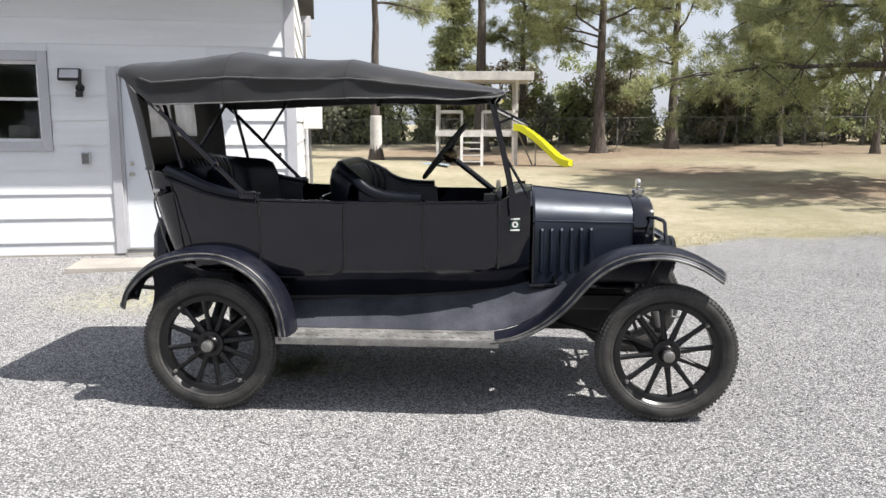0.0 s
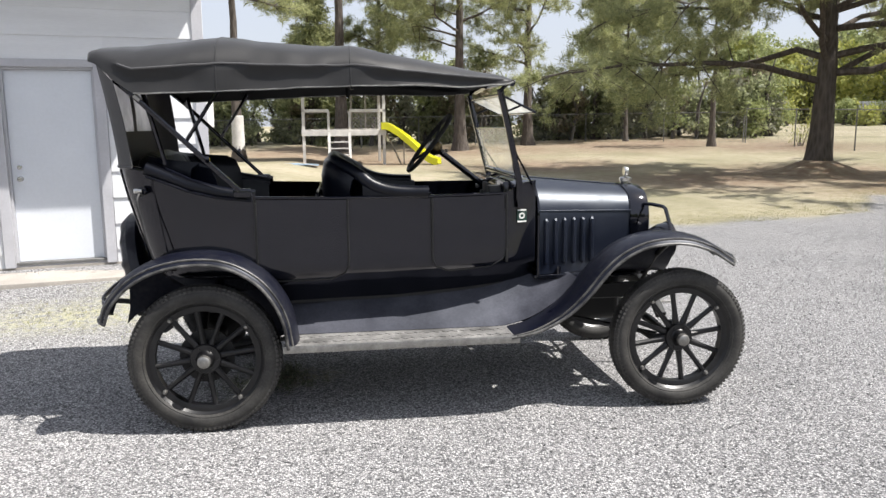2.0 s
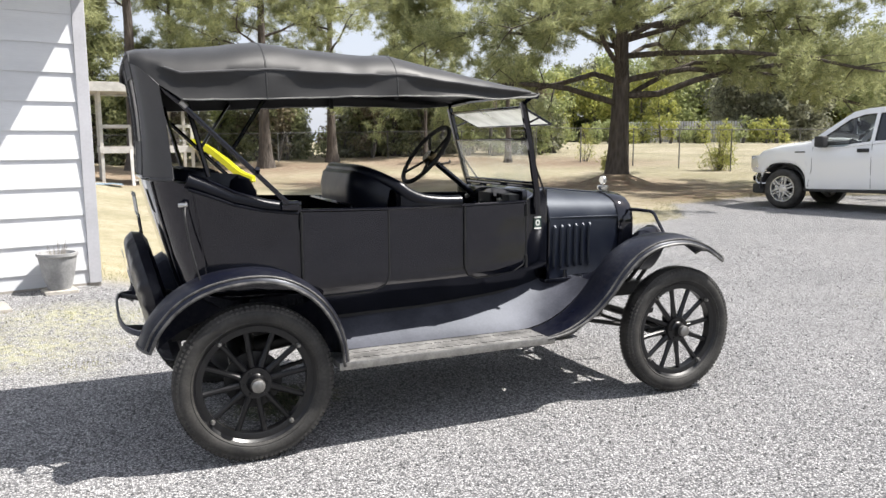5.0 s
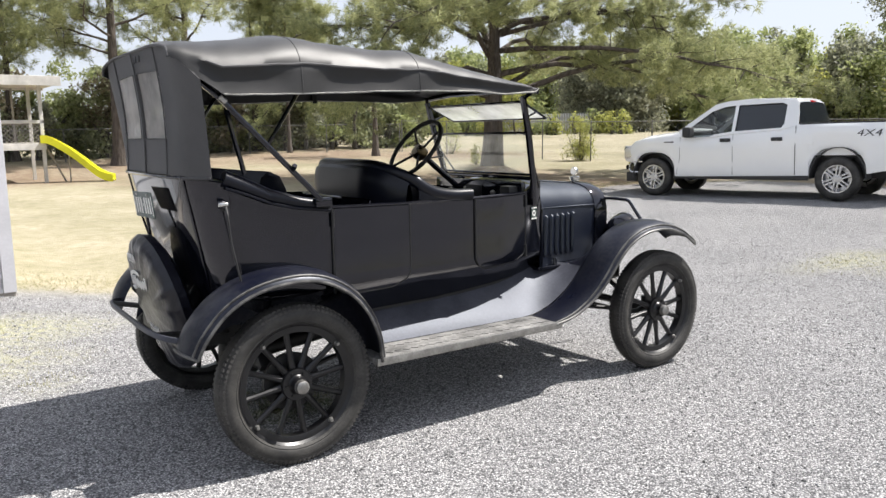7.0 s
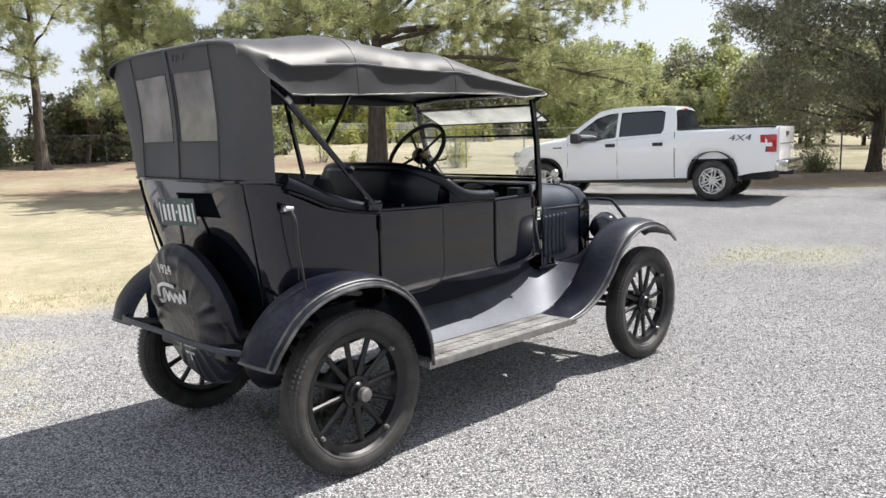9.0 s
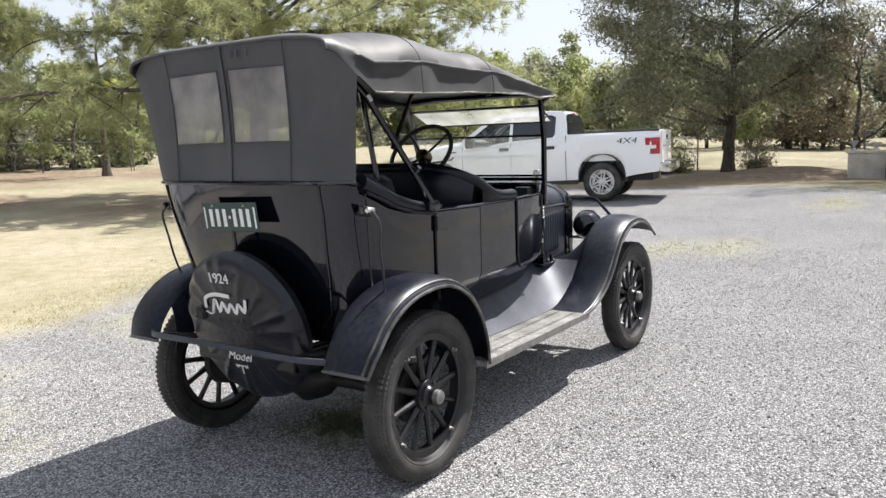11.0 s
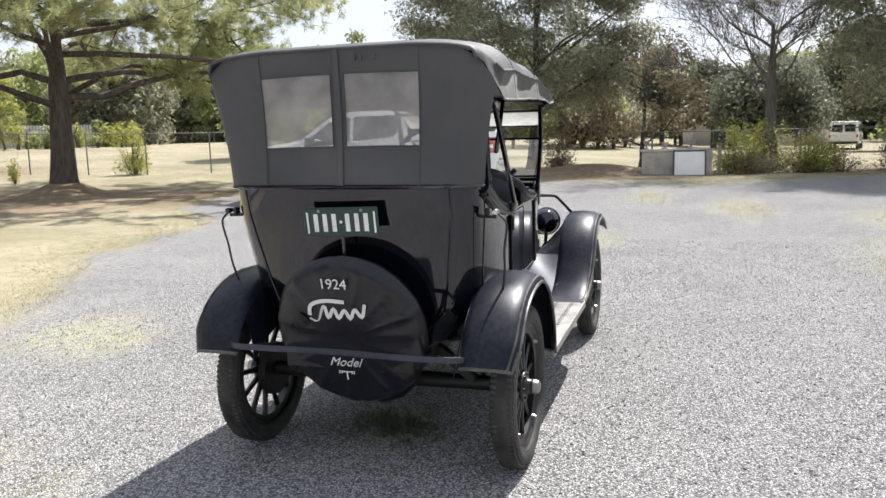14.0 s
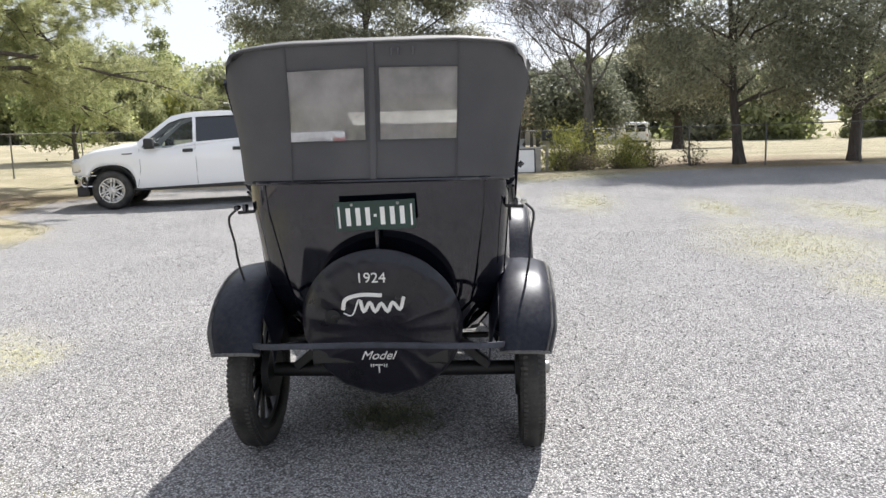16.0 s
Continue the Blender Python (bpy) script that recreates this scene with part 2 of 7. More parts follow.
M_REAR_PANE = glass("celluloid_pane", (0.88, 0.88, 0.87), 0.12, 0.7, 0.60, (0.84, 0.81, 0.79))
M_WHITE_INK = surface("white_lettering", (0.80, 0.79, 0.76), 0.6, 0, 0.1, 10, 90, 0, 0)
M_PLATE = surface("plate_green", (0.013, 0.042, 0.032), 0.4, 0, 0.2, 10, 90, 0.05, 0.001)
M_SIDING = surface("white_siding", (0.76, 0.77, 0.79), 0.55, 0, 0.07, 1.5, 40, 0.12, 0.003, stretch=(0.3, 1, 3), piece=0.06)
M_TRIM = surface("grey_trim", (0.50, 0.50, 0.53), 0.55, 0, 0.1, 2, 40, 0.1, 0.003)
M_DOOR = surface("door_paint", (0.70, 0.73, 0.78), 0.4, 0, 0.05, 1.2, 30, 0.05, 0.002)
M_WHITE = surface("white_metal", (0.78, 0.78, 0.77), 0.4, 0, 0.06, 3, 50, 0.05, 0.001)
M_DARK = surface("dark_interior", (0.02, 0.02, 0.02), 0.8, 0, 0.3, 4, 30, 0.1, 0.003)
M_ROOF = surface("roof_shingle", (0.16, 0.15, 0.14), 0.9, 0, 0.3, 2, 40, 0.4, 0.01)
M_CONCRETE = surface("concrete", (0.40, 0.37, 0.33), 0.9, 0, 0.25, 1.3, 50, 0.3, 0.004)
M_OLDWALL = surface("weathered_concrete", (0.48, 0.45, 0.40), 0.92, 0, 0.35, 1.6, 30, 0.5, 0.008)
M_WINDOW = glass("window_glass", (0.8, 0.82, 0.82), 0.02)
M_GREYWOOD = surface("grey_weathered_wood", (0.42, 0.39, 0.35), 0.9, 0, 0.3, 3, 40, 0.4, 0.005, stretch=(1, 1, 1), piece=0.2)
M_PALEWOOD = surface("pale_painted_wood", (0.62, 0.60, 0.57), 0.8, 0, 0.2, 3, 40, 0.3, 0.004, piece=0.12)
M_SLIDE = surface("yellow_plastic", (0.72, 0.70, 0.02), 0.35, 0, 0.12, 2, 40, 0.05, 0.002)
M_BLUE = surface("faded_blue_tarp", (0.42, 0.52, 0.60), 0.6, 0, 0.25, 4, 40, 0.3, 0.006)
M_GALV = surface("galvanised_steel", (0.19, 0.19, 0.185), 0.65, 0.25, 0.25, 6, 60, 0.1, 0.001)
M_BARK = bark_material("pine_bark", (0.085, 0.072, 0.063), (0.195, 0.168, 0.147))
M_BARK2 = bark_material("grey_bark", (0.075, 0.067, 0.060), (0.17, 0.155, 0.14))
M_PALEBARK = bark_material("pale_bark", (0.13, 0.12, 0.105), (0.25, 0.23, 0.205))
M_NEEDLE = leaf_material("pine_needles", (0.235, 0.262, 0.125), (0.60, 0.61, 0.32), 0.5)
M_LEAF = leaf_material("broad_leaves", (0.15, 0.175, 0.085), (0.53, 0.55, 0.31), 0.52)
M_CEDAR = leaf_material("cedar_sprays", (0.165, 0.172, 0.12), (0.46, 0.465, 0.335), 0.55)
M_YELLOWLEAF = leaf_material("yellow_green_leaves", (0.26, 0.29, 0.075), (0.56, 0.54, 0.17), 0.5)
M_DRYLEAF = leaf_material("dry_leaves", (0.15, 0.125, 0.085), (0.38, 0.33, 0.21), 0.35)
M_DARKLEAF = leaf_material("dark_leaves", (0.08, 0.09, 0.06), (0.27, 0.285, 0.20), 0.42)
M_FARLEAF = leaf_material("far_leaves", (0.20, 0.24, 0.09), (0.50, 0.53, 0.25), 0.5)
M_STRAW = leaf_material("dry_grass_blades", (0.20, 0.21, 0.07), (0.52, 0.46, 0.24), 0.3)
M_TRUCK = paint("white_truck_paint", (0.78, 0.79, 0.80), 0.12, 0.06, (0.55, 0.53, 0.50))
M_TINT = surface("tinted_glass", (0.012, 0.016, 0.022), 0.05, 0, 0.2, 2, 30, 0, 0, spec=0.7)
M_PLASTIC = surface("black_plastic", (0.022, 0.022, 0.023), 0.6, 0, 0.3, 5, 60, 0.15, 0.002)
M_LINER = surface("grey_plastic", (0.075, 0.075, 0.078), 0.7, 0, 0.25, 5, 60, 0.15, 0.002)
M_SEATCLOTH = surface("grey_seat_cloth", (0.11, 0.11, 0.115), 0.85, 0, 0.2, 6, 120, 0.15, 0.001)
M_AMBER = surface("amber_lens", (0.55, 0.20, 0.03), 0.2, 0, 0.2, 8, 40, 0, 0)
M_AUTOGLASS = glass("automobile_glass", (0.50, 0.55, 0.56), 0.02)
M_RED = surface("red_lens", (0.42, 0.015, 0.02), 0.15, 0, 0.2, 8, 40, 0, 0, coat=0.5)
M_ALLOY = surface("alloy_rim", (0.55, 0.55, 0.56), 0.3, 0.85, 0.15, 8, 60, 0, 0)
M_STONE = surface("loose_stone", (0.44, 0.44, 0.44), 0.9, 0, 0.3, 30, 200, 0.3, 0.002, island=0.75)
M_TERRA = surface("grey_pot", (0.36, 0.36, 0.36), 0.8, 0, 0.25, 6, 50, 0.2, 0.003)
M_FAR_HOUSE = surface("far_house_wall", (0.50, 0.48, 0.45), 0.8, 0, 0.15, 0.8, 10, 0.1, 0.01)

# ---- mesh helpers ----


def grid(bm, rows, close_v=False, flip=False):
    """Faces between rows of points, all of one length."""
    vs = [[bm.verts.new(p) for p in row] for row in rows]
    n = len(vs[0])
    for i in range(len(vs) - 1):
        for j in range(n if close_v else n - 1):
            q = [vs[i][j], vs[i][(j + 1) % n], vs[i + 1][(j + 1) % n], vs[i + 1][j]]
            if flip:
                q.reverse()
            try:
                bm.faces.new(q)
            except ValueError:
                pass
    return vs


def shell(rows, thick, close_v=False):
    bm = bmesh.new()
    grid(bm, rows, close_v)
    bmesh.ops.remove_doubles(bm, verts=bm.verts, dist=1e-5)
    bmesh.ops.recalc_face_normals(bm, faces=bm.faces)
    if thick:
        bmesh.ops.solidify(bm, geom=list(bm.faces), thickness=thick)
    return bm


def box(bm, lo, hi, bevel=0.0, seg=1, m=None):
    v = [bm.verts.new((x, y, z)) for x in (lo[0], hi[0]) for y in (lo[1], hi[1]) for z in (lo[2], hi[2])]
    fs = [bm.faces.new([v[i] for i in q]) for q in ((0, 1, 3, 2), (4, 6, 7, 5), (0, 4, 5, 1), (2, 3, 7, 6), (0, 2, 6, 4), (1, 5, 7, 3))]
    if m is not None:
        bmesh.ops.transform(bm, matrix=m, verts=v)
    if bevel:
        es = list({e for f in fs for e in f.edges})
        bmesh.ops.bevel(bm, geom=es, offset=bevel, segments=seg, profile=0.6, affect="EDGES")
    return bm


def boxed(lo, hi, bevel=0.0, seg=1, m=None):
    return box(bmesh.new(), lo, hi, bevel, seg, m)


def tube(bm, pts, r, seg=8, cap=True, flat=None):
    """A round bar along pts; r one radius or one for each point; flat: (a, b) half sizes of a flat bar."""
    pts = [Vector(p) for p in pts]
    rs = list(r) if isinstance(r, (list, tuple)) else [r] * len(pts)
    keep = [i for i, p in enumerate(pts) if i == 0 or (p - pts[i - 1]).length > 1e-5]
    pts, rs = [pts[i] for i in keep], [rs[i] for i in keep]
    rings, up = [], None
    for i, p in enumerate(pts):
        d = (pts[min(i + 1, len(pts) - 1)] - pts[max(i - 1, 0)]).normalized()
        if up is None:
            up = Vector((0, 0, 1)) if abs(d.z) < 0.9 else Vector((1, 0, 0))
        side = d.cross(up)
        if side.length < 1e-3:
            side = d.cross(Vector((0.31, 0.87, 0.38)))
        side.normalize()
        up = side.cross(d).normalized()
        ring = []
        for k in range(seg):
            a = 2 * math.pi * (k + 0.5) / seg
            if flat:
                ca, sa = math.cos(a), math.sin(a)
                e = 0.25
                ring.append(p + side * (math.copysign(abs(ca) ** e, ca) * flat[0]) + up * (math.copysign(abs(sa) ** e, sa) * flat[1]))
            else:
                ring.append(p + (side * math.cos(a) + up * math.sin(a)) * rs[i])
        rings.append(ring)
    vs = grid(bm, rings, True)
    if cap:
        bm.faces.new(vs[0])
        bm.faces.new(vs[-1])
    return bm


def tubed(pts, r, seg=8, cap=True, flat=None):
    return tube(bmesh.new(), pts, r, seg, cap, flat)


def lathe(bm, prof, seg=32, m=None, closed=False):
    """Turn (radius, height) points about z."""
    rows = [[(r * math.cos(2 * math.pi * k / seg), r * math.sin(2 * math.pi * k / seg), h) for k in range(seg)] for r, h in prof]
    if closed:
        rows.append(rows[0])
    n0 = len(bm.verts)
    grid(bm, rows, True)
    bm.verts.ensure_lookup_table()
    vs = bm.verts[n0:]
    bmesh.ops.remove_doubles(bm, verts=vs, dist=1e-5)
    if m is not None:
        bm.verts.ensure_lookup_table()
        bmesh.ops.transform(bm, matrix=m, verts=bm.verts[n0:])
    return bm


def lathed(prof, seg=32, m=None, closed=False):
    return lathe(bmesh.new(), prof, seg, m, closed)


def finish(name, bm, material, smooth=40.0):
    bmesh.ops.recalc_face_normals(bm, faces=bm.faces)
    me = bpy.data.meshes.new(name)
    bm.to_mesh(me)
    bm.free()
    if smooth:
        me.shade_smooth()
        me.set_sharp_from_angle(angle=radians(smooth))
    me.materials.append(material)
    return me


def part(name, bm, material, parent, label="", smooth=40.0, m=None):
    ob = new(name, finish(name, bm, material, smooth))
    ob.parent = parent
    if m is not None:
        ob.matrix_basis = m
    return tagged(ob, label)


def thing(name, label, category, m=None, group="", kind=""):
    ob = new(name)
    ob.empty_display_size = 0.1
    if m is not None:
        ob.matrix_basis = m
    return tagged(ob, label, category, group, kind)


def solo(name, bm, material, label, category, m=None, group="", kind="", smooth=40.0):
    ob = new(name, finish(name, bm, material, smooth))
    if m is not None:
        ob.matrix_basis = m
    return tagged(ob, label, category, group, kind)


def raw(name, verts, faces, material, smooth=False):
    me = bpy.data.meshes.new(name)
    me.from_pydata(verts, [], faces)
    me.materials.append(material)
    if smooth:
        me.shade_smooth()
    return me


def lerp(table, x):
    return float(np.interp(x, [a for a, _ in table], [b for _, b in table]))


def smooth_path(pts, n):
    """Catmull-Rom through pts."""
    p = [Vector(q) for q in pts]
    p = [p[0] * 2 - p[1]] + p + [p[-1] * 2 - p[-2]]
    out = []
    for i in range(1, len(p) - 2):
        for k in range(n):
            t = k / n
            a, b, c, d = p[i - 1:i + 3]
            out.append(0.5 * (2 * b + (c - a) * t + (2 * a - 5 * b + 4 * c - d) * t * t + (3 * b - a - 3 * c + d) * t ** 3))
    return out + [p[-2]]


def text_bm(words, size, m, depth=0.0015, shear=0.0):
    cu = bpy.data.curves.new("lettering", "FONT")
    cu.body, cu.size, cu.align_x, cu.align_y, cu.extrude, cu.shear = words, size, "CENTER", "CENTER", depth, shear
    ob = bpy.data.objects.new("lettering", cu)
    scene.collection.objects.link(ob)
    me = bpy.data.meshes.new_from_object(ob.evaluated_get(bpy.context.evaluated_depsgraph_get()))
    bm = bmesh.new()
    bm.from_mesh(me)
    bmesh.ops.transform(bm, matrix=m, verts=bm.verts)
    bpy.data.objects.remove(ob)
    bpy.data.curves.remove(cu)
    bpy.data.meshes.remove(me)
    return bm

# ---- ground ----


def ground_z(x, y):
    r = math.hypot(x, y)
    t = min(1, max(0, (r - 7) / 13))
    near = min(1, max(0, (y - 1.5) / 2.0)) * min(1, max(0, (0.3 - x) / 1.2))
    fall = min(1, max(0, (x - 32) / 25)) * min(1, max(0, (6 - y) / 8))
    up = 0.03 * min(35, max(0, 0.55 * x + 0.83 * y - 21))
    return up + 0.15 * near * near * (3 - 2 * near) - 0.6 * fall + 0.2 * t * t * (3 - 2 * t) + 0.1 * min(1, max(0, (r - 20) / 25)) + 0.03 * math.exp(-((x - 14) ** 2 + (y - 3.6) ** 2) / 5) - 0.035 * math.exp(-((x - 13.2) ** 2 + (y - 7.8) ** 2) / 5)


LAWN_EDGE = [(-30, 3.4), (-6, 3.6), (-2.5, 4.2), (-0.6, 4.35), (1, 4.1), (2.6, 4.7), (4.2, 5.8), (5.5, 6.6), (7.5, 6.8), (9.5, 7.3), (11, 9.4), (14, 9.9), (17, 8.0), (18.5, 4.5), (60, 4.0)]
EAST_EDGE = [(-60, 23), (-11, 20.2), (-6, 20.0), (-2, 17.6), (1, 18.4), (5, 17.0), (12, 17.0)]
PATCHES = [(-1.4, 1.9, 0.9, 0.5), (-0.8, 2.7, 0.8, 0.35), (6.2, -4.4, 2.0, 1.0), (3.6, -4.3, 0.9, 0.6), (9.2, -6.4, 2.2, 0.8), (7.9, -0.1, 1.0, 0.45), (12, -2.4, 2.0, 0.6),
           (1.7, 3.5, 0.8, 0.4), (1.5, 2.9, 0.5, 0.3), (7.5, 0.6, 1.0, 0.4), (-0.8, 1.35, 0.25, 0.15), (0.32, 0.0, 0.30, 0.16), (10.5, -4.6, 1.6, 0.5), (14, -0.6, 1.6, 0.5), (17.4, -1.2, 0.9, 2.0), (18.2, -3.6, 1.2, 1.4)]
EARTH = [(13.2, 14.5, 3.4), (10, 13.5, 2.6), (7, 20, 3.0), (2, 24.5, 3.2), (6.5, 30, 5), (14, 30.5, 5.5), (0, 29, 5), (19, 25.5, 3.5), (21.5, 2, 3.2), (19.5, 5, 3.0), (22, -9, 4.0), (13.5, 10.5, 2.6), (25, 8, 3)]


def ground():
    def axis(lo, hi):
        a = list(np.arange(lo, hi + 1e-6, 0.25))
        step, v = 0.4, hi
        while v < 900:
            v += step
            step *= 1.22
            a.append(v)
        step, v = 0.4, lo
        while v > -900:
            v -= step
            step *= 1.22
            a.insert(0, v)
        return a
    xs, ys = axis(-7, 24), axis(-9, 17)
    verts, cover = [], []
    for y in ys:
        for x in xs:
            w = noise.noise(Vector((x * 0.9, y * 0.9, 3))) * 0.35 + noise.noise(Vector((x * 3.1, y * 3.1, 7))) * 0.16
            soft = lambda d: 1 / (1 + math.exp(-max(-4, min(4, d)) / 0.09))
            g = soft(lerp(LAWN_EDGE, x) - y + w) * soft(lerp(EAST_EDGE, y) - x + w * 1.5)
            e = 0.0
            for ex, ey, er in EARTH:
                e = max(e, 1.5 - math.hypot(x - ex, y - ey) / er + w * 0.8)
            p = 0.0
            for px_, py_, a, b in PATCHES:
                p = max(p, 1.3 - math.hypot((x - px_) / a, (y - py_) / b) + w * 1.2)
            z = ground_z(x, y) + (noise.noise(Vector((x * 1.3, y * 1.3, 0))) * 0.008 if abs(x) < 40 and abs(y) < 40 else 0)
            rise = math.hypot(x - 13.2, y - 14.4)
            z += 0.44 * math.exp(-(rise / 0.85) ** 2)
            mound = math.exp(-((x - 22.2) / 1.6) ** 2 - ((y - 1.7) / 1.9) ** 2)
            z += 0.30 * mound
            verts.append((x, y, z))
            cover.append((min(1, max(0, g)), min(1, max(0, e)) * (1 - 0.85 * g), min(1, max(0, p)) * g))
    n = len(xs)
    faces = [(j * n + i, j * n + i + 1, (j + 1) * n + i + 1, (j + 1) * n + i) for j in range(len(ys) - 1) for i in range(n - 1)]
    me = raw("ground", verts, faces, M_GROUND, True)
    at = me.attributes.new("cover", "FLOAT_VECTOR", "POINT")
    at.data.foreach_set("vector", np.array(cover, dtype=np.float32).ravel())
    return tagged(new("ground", me), "grey crushed gravel drive beside dry straw-coloured lawn", "ground", kind="structure")


ground()

# ---- the vintage touring car: x forward from the rear axle, y to its left ----
CAR_Y = -0.065
R_TYRE = 0.385


def car_wheel(parent, x, y, side, hub_out, name="wheel"):
    """A black wooden-spoked wheel; side -1 is the car's right."""
    m = pose(x, y, R_TYRE, 90 if side < 0 else -90, 0, 0)
    w = part(name, lathed([(0.062, -0.05), (0.062, 0.02), (0.05, 0.028), (0.036, 0.045), (0.036, hub_out - 0.03), (0.0, hub_out - 0.03)], 24), M_WHEEL, parent, "black hub of a wooden-spoked wheel", m=m)
    half = [(0.290, 0.036), (0.295, 0.047), (0.303, 0.0525), (0.307, 0.0515), (0.311, 0.055), (0.335, 0.060), (0.352, 0.0565), (0.356, 0.053), (0.360, 0.0535), (0.374, 0.044), (0.3815, 0.028)]
    tyre = [(r, -z) for r, z in half] + [(0.385, 0.0)] + [(r, z) for r, z in reversed(half)]
    part("tyre", lathed(tyre, 64), M_TYRE, w, "worn black rubber tyre")
    tread = bmesh.new()
    for k in range(96):
        a = 2 * math.pi * k / 96
        for s in (-1, 1):
            turn = pose(0, 0, 0, 0, 0, math.degrees(a) + s * 1.2) @ Matrix.Diagonal((1, 1, s, 1))
            box(tread, (0.366, -0.0066, 0.018), (0.3818, 0.0066, 0.0425), 0, 1, turn)
            box(tread, (0.348, -0.0066, 0.038), (0.3675, 0.0066, 0.0540), 0, 1, turn)
    tagged(part("tread", tread, M_TREAD, w, smooth=0), kind="stuff")
    rim = [(0.250, -0.024), (0.264, -0.028), (0.279, -0.028), (0.291, -0.041), (0.299, -0.041), (0.287, -0.018), (0.287, 0.018), (0.299, 0.041), (0.291, 0.041), (0.279, 0.028), (0.264, 0.028), (0.250, 0.024)]
    part("rim", lathed(rim, 48, closed=True), M_WHEEL, w, "black steel rim and felloe")
    sp = bmesh.new()
    tube(sp, [(0.055, 0, 0.0), (0.09, 0, 0.0), (0.17, 0, 0.0), (0.254, 0, 0.0)], [0.020, 0.018, 0.0135, 0.015], 8)
    me = finish("spoke", sp, M_WHEEL)
    for k in range(12):
        s = new("spoke", me)
        s.parent = w
        s.matrix_basis = pose(0, 0, 0, 0, 0, 30 * k + 8)
    part("hub_flange", lathed([(0.0, 0.030), (0.030, 0.032), (0.074, 0.030), (0.078, 0.022), (0.078, 0.012), (0.0, 0.012)], 32), M_WHEEL, w)
    part("hub_cap", lathed([(0.034, hub_out - 0.055), (0.034, hub_out - 0.02), (0.031, hub_out - 0.006), (0.022, hub_out), (0.0, hub_out + 0.002)], 20), M_STEEL, w, "worn bright metal hub cap")
    bolt = finish("hub_bolt", lathed([(0.0, 0.039), (0.006, 0.038), (0.007, 0.028)], 8), M_WHEEL)
    for k in range(6):
        s = new("hub_bolt", bolt)
        s.parent = w
        s.matrix_basis = pose(0.057 * math.cos(k * 1.047), 0.057 * math.sin(k * 1.047), 0)
    lug = finish("rim_lug", lathed([(0.0, 0.048), (0.008, 0.046), (0.010, 0.036), (0.013, 0.028)], 8), M_STEEL)
    for k in range(4):
        a = radians(38 + 90 * k)
        s = new("rim_lug", lug)
        s.parent = w
        s.matrix_basis = pose(0.265 * math.cos(a), 0.265 * math.sin(a), 0)
    drum = lathed([(0.0, -0.075), (0.135, -0.075), (0.14, -0.04), (0.0, -0.03)], 32)
    if abs(x) < 0.1:
        part("brake_drum", drum, M_CHASSIS, w)
    else:
        drum.free()
    return w


# half plan of the body at the top edge, front to back: x, half width
PLAN = [(1.80, 0.395), (1.73, 0.425), (1.62, 0.457), (1.42, 0.497), (1.19, 0.525), (0.97, 0.537), (0.74, 0.548), (0.50, 0.572), (0.265, 0.590), (0.10, 0.592), (-0.05, 0.592), (-0.17, 0.592), (-0.27, 0.588),
        (-0.335, 0.572), (-0.385, 0.530), (-0.413, 0.475), (-0.430, 0.37), (-0.435, 0.25), (-0.437, 0.13), (-0.438, 0.0)]
# height of the body's top edge by x
RIM = [(-0.45, 1.372), (-0.30, 1.365), (-0.18, 1.316), (-0.05, 1.258), (0.08, 1.222), (0.27, 1.190), (0.70, 1.178), (1.18, 1.176), (1.60, 1.178), (1.66, 1.20), (1.73, 1.235), (1.80, 1.245)]
SILL = [(-0.45, 0.64), (0.3, 0.60), (1.0, 0.605), (1.5, 0.64), (1.8, 0.67)]


def body_point(x, y, v, grow=0.0):
    """The point of the body's skin at plan point (x, y), v from the sill (0) to the rim (1)."""
    top, low = lerp(RIM, x), lerp(SILL, x)
    z = low + (top - low) * v
    tuck = max(0.0, (0.795 - z) / 0.17)
    yy = y - math.copysign(0.15 * tuck, y) * min(1, abs(y) / 0.3)
    back = max(0.0, min(1.0, (-0.05 - x) / 0.39))
    xx = x + back * 0.30 * ((1.372 - z) / 0.72) ** 1.15 * 0.62 if z < 1.372 else x
    yy -= math.copysign(0.10, y) * back * max(0, (1.25 - z) / 0.6) * min(1, abs(y) / 0.3)
    n = math.hypot(1, 0.08)
    return Vector((xx - (grow if back > 0.85 else 0), yy + math.copysign(grow, y) * n * (0 if back > 0.95 else 1), z))


def plan_y(x):
    return float(np.interp(-x, [-a for a, _ in PLAN[:15]], [b for _, b in PLAN[:15]]))


def panel(x0, x1, v0, v1, side, radius, grow=0.006, nx=12, nz=12):
    """A door skin that follows the body between two x and two v, with rounded lower corners."""
    rows = []
    for i in range(nz + 1):
        v = v0 + (v1 - v0) * i / nz
        row = []
        for j in range(nx + 1):
            f = j / nx
            x = x0 + (x1 - x0) * f
            cut = 0.0
            h = (v - v0) * 0.57
            if h < radius:
                cut = radius - math.sqrt(max(0, radius ** 2 - (radius - h) ** 2))
            x = min(max(x, x0 + cut), x1 - cut)
            row.append(body_point(x, side * plan_y(x), v, grow))
        rows.append(row)
    return rows


